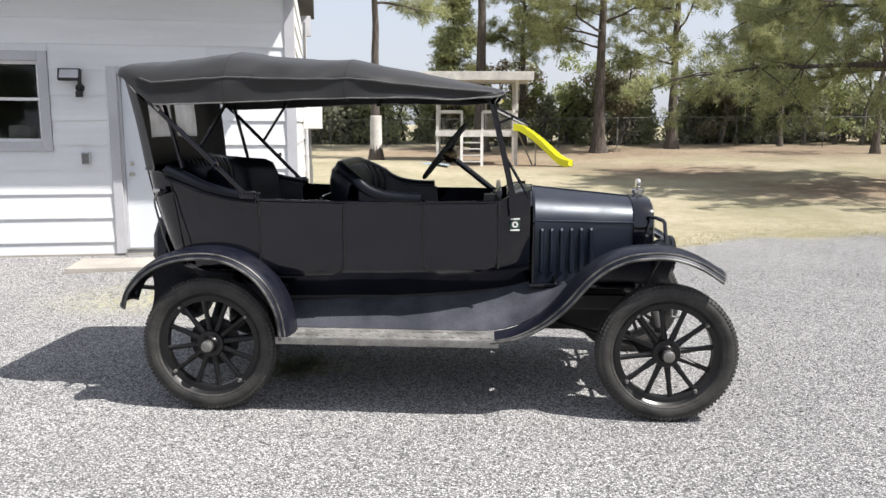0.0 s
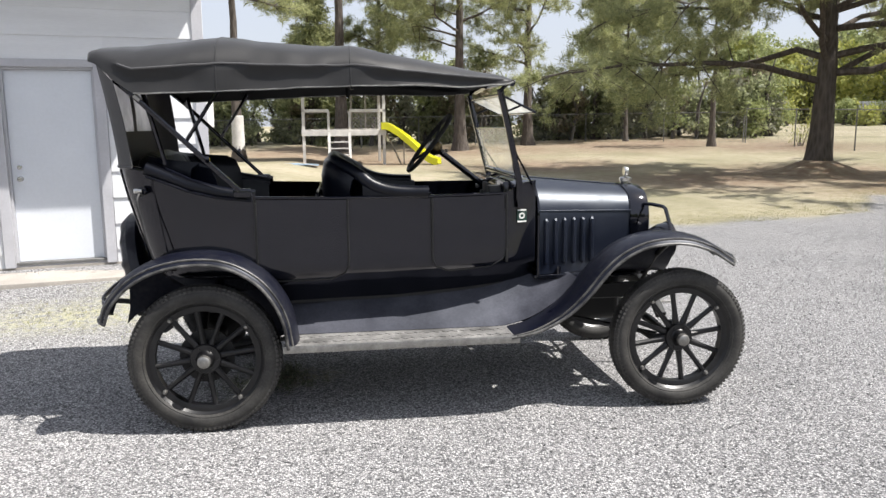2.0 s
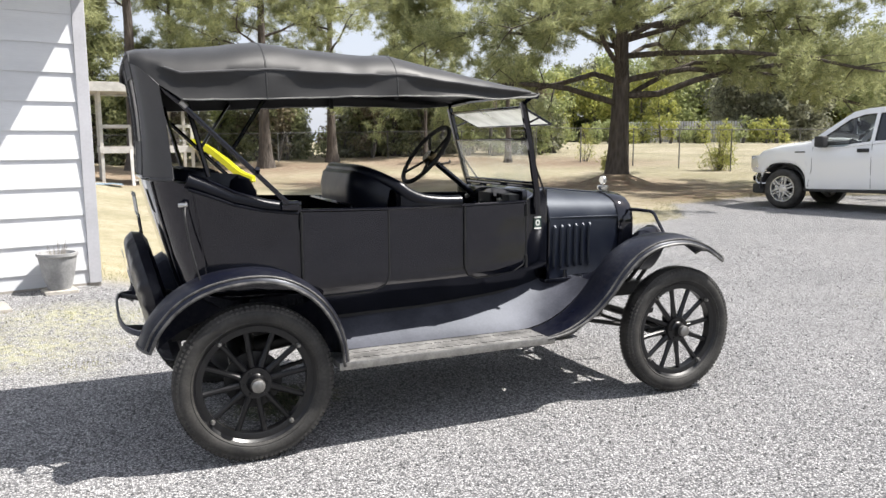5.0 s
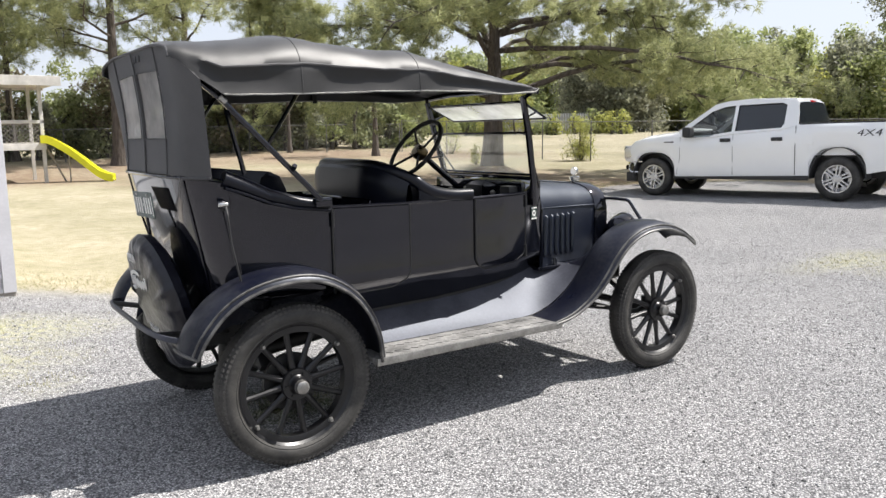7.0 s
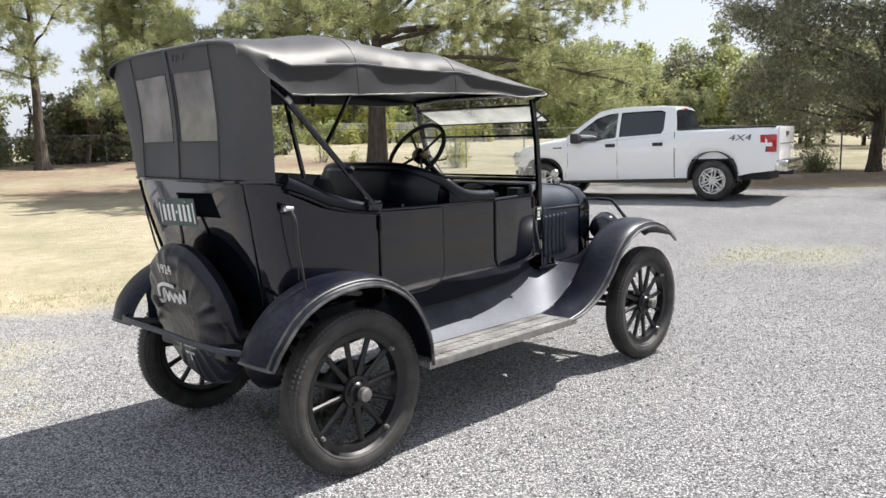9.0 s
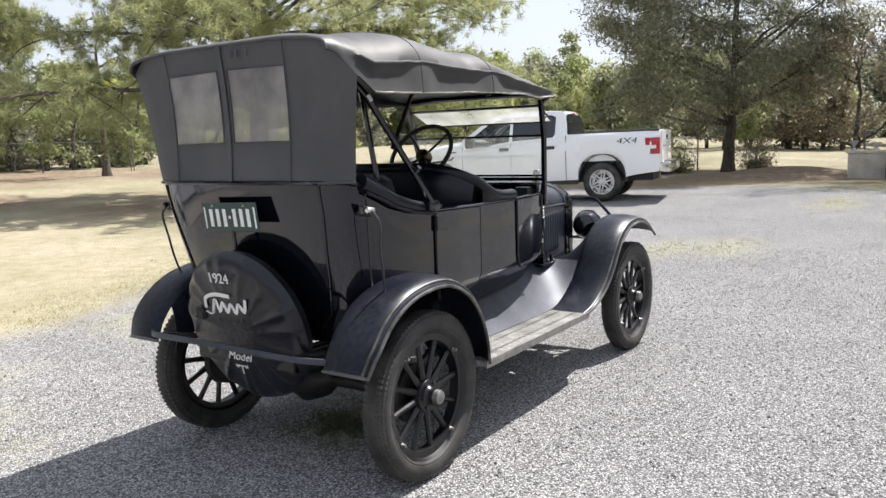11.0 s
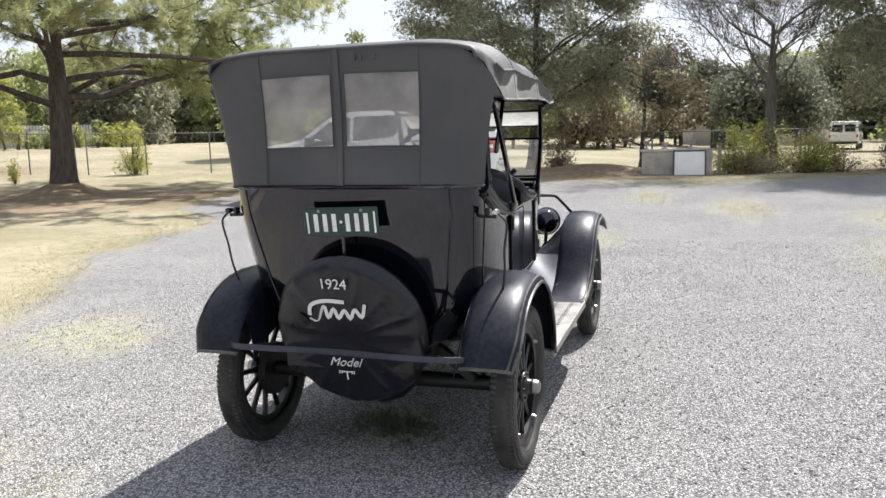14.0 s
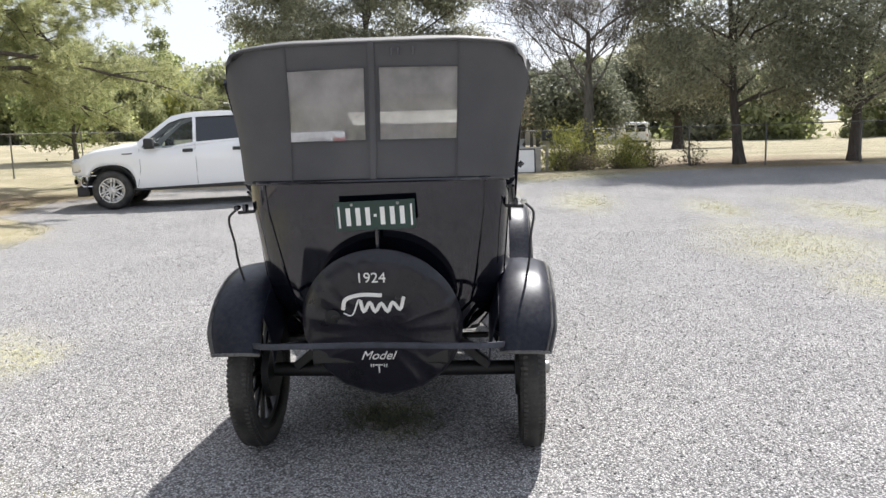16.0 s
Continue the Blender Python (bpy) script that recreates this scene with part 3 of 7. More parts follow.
def car():
    c = thing("touring_car", "black 1920s touring car with a raised cloth top, on gravel", "car", pose(0, CAR_Y, 0))
    # chassis
    for s in (-1, 1):
        part("frame_rail", boxed((-0.42, s * 0.29 - 0.02, 0.53), (2.62, s * 0.29 + 0.02, 0.62), 0.006), M_CHASSIS, c)
    for x in (-0.40, 0.9, 1.75, 2.58):
        part("cross_member", boxed((x - 0.03, -0.31, 0.54), (x + 0.03, 0.31, 0.61), 0.006), M_CHASSIS, c)
    part("rear_axle", tubed([(0, -0.62, R_TYRE), (0, -0.16, R_TYRE), (0, -0.10, R_TYRE), (0, 0, R_TYRE), (0, 0.10, R_TYRE), (0, 0.16, R_TYRE), (0, 0.62, R_TYRE)], [0.035, 0.04, 0.10, 0.135, 0.10, 0.04, 0.035], 16), M_CHASSIS, c)
    part("drive_shaft_tube", tubed([(0.1, 0, R_TYRE), (1.35, 0, 0.52)], [0.05, 0.035], 12), M_CHASSIS, c)
    part("front_axle", tubed([(2.54, -0.60, R_TYRE), (2.54, -0.5, R_TYRE - 0.02), (2.54, -0.3, R_TYRE + 0.0), (2.54, 0.3, R_TYRE), (2.54, 0.5, R_TYRE - 0.02), (2.54, 0.60, R_TYRE)], 0.026, 8), M_CHASSIS, c)
    part("tie_rod", tubed([(2.42, -0.58, 0.36), (2.42, 0.58, 0.36)], 0.012, 8), M_CHASSIS, c)
    for s in (-1, 1):
        part("radius_rod", tubed([(2.50, s * 0.50, 0.35), (1.75, s * 0.05, 0.45)], 0.014, 8), M_CHASSIS, c)
        part("steering_arm", tubed([(2.54, s * 0.60, R_TYRE), (2.47, s * 0.60, R_TYRE - 0.02), (2.42, s * 0.58, 0.36)], 0.016, 8), M_CHASSIS, c)
        part("kingpin", lathed([(0.0, -0.07), (0.022, -0.07), (0.022, 0.07), (0.0, 0.07)], 12, pose(2.54, s * 0.60, R_TYRE)), M_CHASSIS, c)
        part("axle_brace", tubed([(0.02, s * 0.52, 0.36), (1.25, s * 0.06, 0.46)], 0.012, 8), M_CHASSIS, c)
    part("front_spring", tubed(smooth_path([(2.56, -0.42, 0.44), (2.56, -0.2, 0.56), (2.56, 0, 0.61), (2.56, 0.2, 0.56), (2.56, 0.42, 0.44)], 5), 0.03, 8, True, (0.028, 0.02)), M_CHASSIS, c)
    part("rear_spring", tubed(smooth_path([(-0.06, -0.48, 0.42), (-0.06, -0.25, 0.60), (-0.06, 0, 0.68), (-0.06, 0.25, 0.60), (-0.06, 0.48, 0.42)], 5), 0.03, 8, True, (0.028, 0.022)), M_CHASSIS, c)
    part("engine_pan", boxed((1.75, -0.17, 0.36), (2.4, 0.17, 0.72), 0.05, 3), M_CHASSIS, c)
    part("muffler", tubed([(0.35, 0.1, 0.50), (0.95, 0.1, 0.50)], 0.06, 16), M_CHASSIS, c)
    part("petrol_tank", tubed([(0.62, -0.34, 0.78), (0.62, 0.34, 0.78)], 0.12, 20), M_CHASSIS, c)
    for s in (-1, 1):
        car_wheel(c, 0.0, s * 0.685, s, 0.098)
        car_wheel(c, 2.54, s * 0.685, s, 0.100)
    # body tub: right rim round the back to the left rim
    plan = [(x, -y) for x, y in PLAN] + [(x, y) for x, y in reversed(PLAN[:-1])]
    rows = [[body_point(x, y, k / 28) for x, y in plan] for k in range(29)]
    part("body_tub", shell(rows, 0.016), M_BLACK, c, "glossy black steel body tub")
    rows = [[body_point(x, -plan_y(x), 0.02) + Vector((0, 0.004, 0.0)), body_point(x, plan_y(x), 0.02) + Vector((0, -0.004, 0.0))] for x in np.linspace(-0.20, 1.79, 24)]
    part("body_floor", shell(rows, 0.02), M_DARK, c)
    part("rear_deck_bead", tubed([body_point(x, y, 0.988, 0.004) for x, y in plan if x < -0.12], 0.010, 8), M_BLACK, c)
    # doors and their seams
    for s, doors in ((-1, ((0.27, 0.742), (1.195, 1.618))), (1, ((0.27, 0.742),))):
        for x0, x1 in doors:
            d = part("door", shell(panel(x0 + 0.006, x1 - 0.006, 0.255 if x0 < 1 else 0.26, 0.988, s, 0.085, 0.008), 0.012), M_BLACK, c, "glossy black car door with rounded lower corners")
            edge = panel(x0, x1, 0.245 if x0 < 1 else 0.25, 0.99, s, 0.095, 0.005, 12, 12)
            loop = [r[0] for r in reversed(edge)] + edge[0][1:] + [r[-1] for r in edge[1:]]
            part("door_bead", tubed(loop, 0.006, 6), M_CHASSIS, d)
            for v in (0.34, 0.90):
                hx = x0 if x0 < 1 else x1
                p = body_point(hx, s * plan_y(hx), v, 0.012)
                part("hinge", tubed([p + Vector((0, 0, -0.035)), p + Vector((0, 0, 0.035))], 0.008, 8), M_CHASSIS, d)
    # bright worn bead along the top of the doors
    for s in (-1, 1):
        part("rim_bead", tubed([body_point(x, s * (plan_y(x) - 0.004), 1.0) + Vector((0, 0, 0.002)) for x in np.linspace(0.26, 1.60, 30)], 0.009, 8), M_BLACK, c)
    # rear quarter seam
    for s in (-1, 1):
        part("quarter_seam", tubed([body_point(-0.24, s * plan_y(-0.24), v, 0.002) for v in (0.95, 0.8, 0.65, 0.5, 0.35, 0.25)], 0.004, 6), M_BLACK, c)
        part("back_seam", tubed([body_point(-0.408, s * 0.485, v, 0.003) for v in (0.97, 0.8, 0.6, 0.4, 0.2, 0.08)], 0.005, 6), M_BLACK, c)
    # splash aprons and running boards
    front = smooth_path([(1.58, 0, 0.440), (1.72, 0, 0.474), (1.86, 0, 0.548), (1.98, 0, 0.655), (2.08, 0, 0.775), (2.18, 0, 0.862), (2.30, 0, 0.918), (2.43, 0, 0.938), (2.56, 0, 0.930), (2.69, 0, 0.886), (2.81, 0, 0.812)], 4)
    for s in (-1, 1):
        rows = []
        for k in range(25):
            x = 0.36 + 1.655 * k / 24
            u = min(1, max(0, (x - 1.0) / 1.05))
            u = u * u * (3 - 2 * u)
            zt, yt = 0.628 + 0.072 * u, 0.345 - 0.045 * u
            zb, yb = 0.005 + lerp([(0.36, 0.442)] + [(p.x, p.z) for p in front if p.x < 2.06], x), 0.537
            rows.append([(x, s * (yt + (yb - yt) * (f ** 1.12)), zt + (zb - zt) * (1 - (1 - f) ** 1.12)) for f in (0, 0.15, 0.3, 0.45, 0.6, 0.75, 0.88, 1.0)])
        part("splash_apron", shell(rows, 0.004), M_APRON, c, "dusty black splash apron")
        rb = part("running_board", boxed((0.40, min(s * 0.53, s * 0.775), 0.415), (1.62, max(s * 0.53, s * 0.775), 0.446), 0.008, 2), M_BOARD, c, "scuffed ribbed metal running board")
        ribs = bmesh.new()
        for k in range(46):
            x = 0.43 + k * 0.0255
            for q in range(2):
                box(ribs, (-0.016, -0.004, 0.446), (0.016, 0.004, 0.449), 0, 1, pose(x, s * (0.60 + 0.10 * q), 0, 0, 0, 45 if (k + q) % 2 else -45))
        tagged(part("tread_ribs", ribs, M_BOARD, rb, smooth=0), kind="stuff")
        part("board_edge", tubed([(0.395, s * 0.778, 0.432), (1.625, s * 0.778, 0.434)], 0.011, 8, True, (0.006, 0.019)), M_STEEL, rb, "worn bright edge strip")
        part("board_bracket", boxed((0.55, min(s * 0.3, s * 0.72), 0.39), (0.60, max(s * 0.3, s * 0.72), 0.413), 0.003), M_CHASSIS, rb)
        part("board_bracket", boxed((1.35, min(s * 0.3, s * 0.72), 0.39), (1.40, max(s * 0.3, s * 0.72), 0.413), 0.003), M_CHASSIS, rb)
    # rear wings
    prof = [(0.0, 0.0), (0.06, 0.018), (0.16, 0.030), (0.45, 0.034), (0.75, 0.026), (0.9, 0.012), (0.97, -0.004), (1.0, -0.018)]
    spine = smooth_path([(-0.485, 0, 0.600), (-0.44, 0, 0.700), (-0.34, 0, 0.805), (-0.20, 0, 0.875), (-0.02, 0, 0.902), (0.14, 0, 0.880), (0.28, 0, 0.800), (0.37, 0, 0.690), (0.42, 0, 0.570), (0.44, 0, 0.435)], 4)

    def wing(path, y_in, y_out, s, blend=0):
        rows = []
        for i, p in enumerate(path):
            d = (path[min(i + 1, len(path) - 1)] - path[max(i - 1, 0)]).normalized()
            n = Vector((-d.z, 0, d.x))
            t = i / (len(path) - 1)
            yi, yo = y_in(t), y_out(t)
            rise = min(1, t * blend) if blend else 1
            rows.append([Vector((p.x, s * (yi + (yo - yi) * f), p.z)) + n * h * rise for f, h in prof])
        return rows
    for s in (-1, 1):
        w = part("rear_wing", shell(wing(spine, lambda t: 0.535, lambda t: 0.785 - 0.03 * max(0, 0.12 - t) / 0.12, s), 0.004), M_FENDER, c, "curved black rear wing with a rolled edge")
        rib = wing(spine, lambda t: 0.535, lambda t: 0.785 - 0.03 * max(0, 0.12 - t) / 0.12, s)
        part("wing_bead", tubed([rib[0][0]] + [p for p in rib[0][2:-1]] + [r[-1] for r in rib], 0.008, 8), M_WORN, w)
        part("wing_rib", tubed([r[5] * 0.55 + r[6] * 0.45 + Vector((0, 0, 0.003)) for r in rib], 0.006, 6), M_WORN, w)
        rows = []
        for p in spine[6:]:
            zt = p.z
            rows.append([(p.x, s * 0.537, zt), (p.x, s * 0.52, zt - 0.05), (p.x - 0.01, s * 0.50, max(0.44, zt - 0.14)), (p.x - 0.03, s * 0.49, max(0.44, zt - 0.22))])
        part("wing_valance", shell(rows, 0.004), M_FENDER, w)
        fw = part("front_wing", shell(wing(front, lambda t: 0.535, lambda t: 0.778 + 0.012 * min(1, t * 4), s, 3), 0.004), M_FENDER, c, "sweeping black front wing with a rolled edge")
        ribf = wing(front, lambda t: 0.535, lambda t: 0.778 + 0.012 * min(1, t * 4), s, 3)
        part("wing_bead", tubed([r[-1] for r in ribf] + [p for p in reversed(ribf[-1][2:-1])] + [ribf[-1][0]], 0.008, 8), M_WORN, fw)
        part("wing_rib", tubed([r[5] * 0.55 + r[6] * 0.45 + Vector((0, 0, 0.003)) for r in ribf], 0.006, 6), M_WORN, fw)
        rows = []
        for p in front:
            if 1.93 < p.x < 2.62:
                t = min(1, max(0, (p.x - 1.93) / 0.15))
                zi, yi = min(p.z - 0.004, 0.645 + 0.055 * t), 0.50 - 0.15 * t
                rows.append([(p.x, s * (yi + (0.537 - yi) * f), zi + (p.z - zi) * f ** 1.5) for f in (0, 0.2, 0.4, 0.6, 0.8, 1.0)])
        part("wing_valance", shell(rows, 0.004), M_FENDER, fw)
        part("wing_stay", tubed([(2.47, s * 0.28, 0.60), (2.50, s * 0.45, 0.80), (2.50, s * 0.66, 0.92)], 0.012, 8), M_CHASSIS, fw)
    # bonnet
    hood_prof = [(1.0, 0.0), (1.0, 0.30), (1.0, 0.62), (0.995, 0.70), (0.95, 0.79), (0.84, 0.88), (0.66, 0.945), (0.42, 0.985), (0.2, 0.998), (0.0, 1.0)]

    def hood_row(x, half, z0, z1, f0=0, grow=0.0):
        r = [(x, -(half + grow) * a, z0 + (z1 + grow - z0) * b) for a, b in hood_prof[f0:]]
        return r + [(x, -yy, zz) for _, yy, zz in reversed(r[:-1])]
    rows = [hood_row(x, h, 0.70, z) for x, h, z in ((1.815, 0.378, 1.238), (1.95, 0.350, 1.224), (2.15, 0.308, 1.205), (2.30, 0.278, 1.190), (2.425, 0.252, 1.180))]
    hood = part("bonnet", shell(rows, 0.004), M_HOOD, c, "blue-black glossy bonnet with louvred sides")
    for s in (-1, 1):
        part("bonnet_hinge", tubed([(1.82, s * 0.372, 1.066), (2.42, s * 0.253, 1.045)], 0.006, 6), M_HOOD, hood)
        for k in range(6):
            x = 1.872 + 0.058 * k
            y = 0.378 - (x - 1.815) * 0.2066
            lou = bmesh.new()
            pts = [(x - 0.016, s * (y + 0.006)), (x - 0.006, s * (y + 0.018)), (x + 0.006, s * (y + 0.016)), (x + 0.016, s * (y - 0.004))]
            grid(lou, [[(a, b + (-s * 0.014 if z in (0.752, 1.020) else 0), z) for a, b in pts] for z in (0.752, 0.765, 0.80, 0.90, 0.98, 1.008, 1.020)])
            part("louvre", lou, M_HOOD, hood)
        part("bonnet_latch", tubed([(1.95, s * 0.372, 0.69), (1.95, s * 0.366, 0.74)], 0.012, 8), M_BLACK, hood)
        part("bonnet_shelf", boxed((1.80, min(s * 0.24, s * 0.385), 0.675), (2.42, max(s * 0.24, s * 0.385), 0.698), 0.004, 1, None), M_BLACK, hood)
    part("bonnet_strap", tubed(hood_row(1.822, 0.381, 0.70, 1.240), 0.009, 6), M_BLACK, hood)
    part("bonnet_centre_hinge", tubed([(1.82, 0, 1.240), (2.42, 0, 1.183)], 0.006, 6), M_HOOD, hood)
    # cowl top between body and bonnet
    rows = [hood_row(x, h, 0.95, z, 3) for x, h, z in ((1.665, 0.44, 1.235), (1.72, 0.426, 1.250), (1.77, 0.408, 1.250), (1.812, 0.383, 1.242))]
    part("cowl", shell(rows, 0.004), M_BLACK, c)
    part("firewall", boxed((1.785, -0.30, 0.68), (1.80, 0.30, 1.18), 0.01), M_CHASSIS, c)
    # radiator
    rad = part("radiator_shell", shell([hood_row(x, h, 0.66, z) for x, h, z in ((2.415, 0.262, 1.188), (2.44, 0.266, 1.192), (2.50, 0.266, 1.190), (2.53, 0.262, 1.182), (2.54, 0.245, 1.165), (2.535, 0.222, 1.13))], 0.004), M_BLACK, c, "black radiator shell")
    part("radiator_core", boxed((2.47, -0.222, 0.68), (2.515, 0.222, 1.12), 0.005), M_CHASSIS, rad)
    part("filler_neck", lathed([(0.030, 1.17), (0.032, 1.20), (0.040, 1.203), (0.040, 1.222), (0.028, 1.228), (0.0, 1.23)], 20, pose(2.475, 0, 0)), M_CHROME, rad, "bright metal radiator cap")
    part("cap_gauge", lathed([(0.0, -0.012), (0.026, -0.012), (0.030, 0.0), (0.026, 0.012), (0.0, 0.012)], 20, pose(2.475, 0, 1.262, 0, 90, 0)), M_CHROME, rad, "round temperature gauge on the cap")
    part("gauge_stem", tubed([(2.475, 0, 1.225), (2.475, 0, 1.24)], 0.008, 8), M_CHROME, rad)
    # headlamps, their hoop and the crank
    for s in (-1, 1):
        lamp = part("headlamp", lathed([(0.0, -0.12), (0.035, -0.115), (0.07, -0.09), (0.095, -0.045), (0.104, 0.0), (0.110, 0.004), (0.110, 0.022), (0.102, 0.028)], 28, pose(2.60, s * 0.345, 0.875, 0, 90, 0)), M_BLACK, c, "black bucket headlamp")
        part("lens", lathed([(0.0, 0.034), (0.06, 0.032), (0.102, 0.026)], 28, pose(2.60, s * 0.345, 0.875, 0, 90, 0)), M_WINDOW, lamp)
        part("reflector", lathed([(0.0, -0.05), (0.06, -0.03), (0.10, 0.018)], 28, pose(2.60, s * 0.345, 0.875, 0, 90, 0)), M_CHROME, lamp)
        part("lamp_post", tubed([(2.585, s * 0.345, 0.78), (2.58, s * 0.34, 0.70), (2.56, s * 0.29, 0.62)], 0.014, 8), M_CHASSIS, lamp)
        part("lamp_hoop", tubed([(2.50, s * 0.262, 1.085), (2.53, s * 0.32, 1.084), (2.55, s * 0.415, 1.080), (2.555, s * 0.44, 1.068), (2.545, s * 0.56, 0.945)], 0.011, 8), M_BLACK, c)
    part("tie_bar", tubed([(2.60, -0.33, 0.78), (2.60, 0.33, 0.78)], 0.011, 8), M_CHASSIS, c)
    part("starting_crank", tubed([(2.50, 0, 0.55), (2.72, 0, 0.55), (2.72, 0, 0.42), (2.80, 0, 0.42)], 0.010, 8), M_STEEL, c)
    part("cowl_badge", boxed((-0.031, -0.0015, -0.038), (0.031, 0.0015, 0.038), 0.001, 1, pose(1.712, -0.4345, 1.05, 0, 0, 16)), M_PLATE, c, "small dark badge sticker with white marks on the cowl")
    for z in (-0.032, 0.032):
        part("badge_line", boxed((-0.028, -0.003, z - 0.004), (0.028, -0.0015, z + 0.004), 0, 1, pose(1.712, -0.4345, 1.05, 0, 0, 16)), M_WHITE_INK, c)
    part("badge_mark", lathed([(0.010, 0.0), (0.010, 0.0015), (0.018, 0.0015), (0.018, 0.0)], 20, pose(1.712, -0.4345, 1.05, 0, 0, 16) @ pose(0, -0.0015, 0, 90, 0, 0)), M_WHITE_INK, c)
    # windscreen
    ws = part("windscreen_post", tubed([(1.70, -0.452, 1.10), (1.692, -0.455, 1.235), (1.625, -0.488, 1.52), (1.572, -0.497, 1.745)], 0.015, 8, True, (0.013, 0.017)), M_BLACK, c)
    part("windscreen_post", tubed([(1.70, 0.452, 1.10), (1.692, 0.455, 1.235), (1.625, 0.488, 1.52), (1.572, 0.497, 1.745)], 0.015, 8, True, (0.013, 0.017)), M_BLACK, c)

    def pane(p0, p1, half0, half1, name, mat):
        a, b = Vector(p0), Vector(p1)
        f = part(name, tubed([(a.x, -half0, a.z), (b.x, -half1, b.z), (b.x, half1, b.z), (a.x, half0, a.z), (a.x, -half0, a.z)], 0.007, 8), M_BLACK, c)
        bm = bmesh.new()
        grid(bm, [[(a.x, -half0, a.z), (a.x, half0, a.z)], [(b.x, -half1, b.z), (b.x, half1, b.z)]])
        g = part("glass", bm, mat, f, "slightly dusty clear glass")
        g.visible_shadow = False
        return f
    pane((1.672, 0, 1.285), (1.615, 0, 1.535), 0.463, 0.478, "lower_windscreen_frame", M_WS_GLASS)
    pane((1.580, 0, 1.715), (1.775, 0, 1.620), 0.480, 0.470, "upper_windscreen_frame", M_WS_UPPER)
    part("windscreen_sill", tubed([(1.685, -0.45, 1.262), (1.685, 0.45, 1.262)], 0.012, 8), M_BLACK, c)
    for s in (-1, 1):
        part("windscreen_stay", tubed([(1.60, s * 0.49, 1.62), (1.70, s * 0.478, 1.66)], 0.006, 6), M_BLACK, c)
        part("windscreen_bracket", boxed((1.674, s * 0.450 - 0.011, 1.14), (1.708, s * 0.450 + 0.011, 1.24), 0.005, 2), M_BLACK, c)
        part("windscreen_rod", tubed([(1.64, s * 0.475, 1.45), (1.79, s * 0.40, 1.20)], 0.006, 6), M_BLACK, c)
    part("dashboard", boxed((1.60, -0.45, 1.04), (1.635, 0.45, 1.245), 0.012, 2), M_BLACK, c)
    part("switch_panel", boxed((1.585, -0.07, 1.09), (1.60, 0.09, 1.21), 0.006, 2), M_CHASSIS, c)
    # steering
    sw = part("steering_wheel", lathed([(0.213 + 0.014 * math.cos(a), 0.014 * math.sin(a)) for a in [k * math.pi / 4 for k in range(8)]], 40, pose(1.268, 0.19, 1.445, 0, -52, 0), True), M_DARK, c, "thin dark steering wheel")
    for k in range(4):
        m = pose(1.268, 0.19, 1.445, 0, -52, 0) @ pose(0, 0, 0, 0, 0, 45 + 90 * k)
        part("wheel_spoke", tubed([m @ Vector((0.03, 0, -0.03)), m @ Vector((0.21, 0, 0))], 0.008, 6), M_DARK, sw)
    m = pose(1.268, 0.19, 1.445, 0, -52, 0)
    part("gear_case", lathed([(0.0, 0.0), (0.04, -0.005), (0.052, -0.03), (0.045, -0.07), (0.02, -0.09)], 20, m), M_BRASS, sw, "aged brass gear case")
    part("steering_column", tubed([m @ Vector((0, 0, -0.06)), m @ Vector((0, 0, -0.72))], 0.019, 10), M_BLACK, c)
    for s in (-1, 1):
        part("control_lever", tubed([m @ Vector((0, s * 0.03, -0.10)), m @ Vector((0.02, s * 0.17, -0.10)), m @ Vector((0.02, s * 0.19, -0.08))], 0.005, 6), M_STEEL, c)
    # seats
    edge = []
    for nm, x0, tilt_x, w, zt, cush in (("rear_seat", -0.31, 0.20, 0.51, 1.425, (-0.18, 0.36)), ("front_seat", 0.66, 0.14, 0.515, 1.385, (0.72, 1.22))):
        rows = []
        for k in range(65):
            f = -1 + 2 * k / 64
            y = w * f
            wrap = max(0, abs(f) - 0.62) / 0.38
            pleat = 0.020 * abs(math.sin(k * math.pi / 4))
            top = zt - (0.05 if nm == "rear_seat" else 0.035) * max(0, abs(f) - 0.45) ** 1.5 / 0.41
            rear = nm == "rear_seat"
            xo = x0 + 0.30 * wrap ** 2.2
            if not rear:
                wrap = max(0, abs(f) - 0.45) / 0.55
                xo, top = x0 + 0.15 * wrap ** 2, zt - 0.085 * wrap ** 2.2
                y = w * f * (1 - 0.03 * wrap ** 2)
                edge.append(Vector((xo + 0.015, y, top - 0.014)))
            rows.append([(xo + (0.12 if rear else -0.045), y * (0.8 if rear else 0.95), 0.84), (xo - (0.02 if rear else 0.05), y * 0.97, 1.15), (xo - 0.055, y, top - 0.10), (xo - 0.04, y, top - 0.03), (xo + 0.0, y, top), (xo + 0.055 + pleat * 0.4, y, top - 0.025), (xo + 0.085 + pleat, y, top - 0.09),
                         (xo + 0.10 + pleat, y, top - 0.22), (xo + tilt_x * 0.55 + 0.03 + pleat, y, 1.02), (xo + tilt_x * 0.8 + 0.03, y, 0.90)])
        part(nm + "_back", shell(rows, 0.01), M_LEATHER, c, "black pleated leather seat back")
        cu = bmesh.new()
        for k in range(12):
            y0 = -w * 0.93 + k * w * 1.86 / 12
            box(cu, (cush[0], y0 + 0.002, 0.84), (cush[1], y0 + w * 1.86 / 12 - 0.002, 0.985), 0.022, 3)
        part(nm + "_cushion", cu, M_LEATHER, c, "black pleated leather cushion")
        part(nm + "_box", boxed((cush[0] + 0.04, -0.36, 0.63), (cush[1] - 0.02, 0.36, 0.84), 0.01), M_DARK, c)
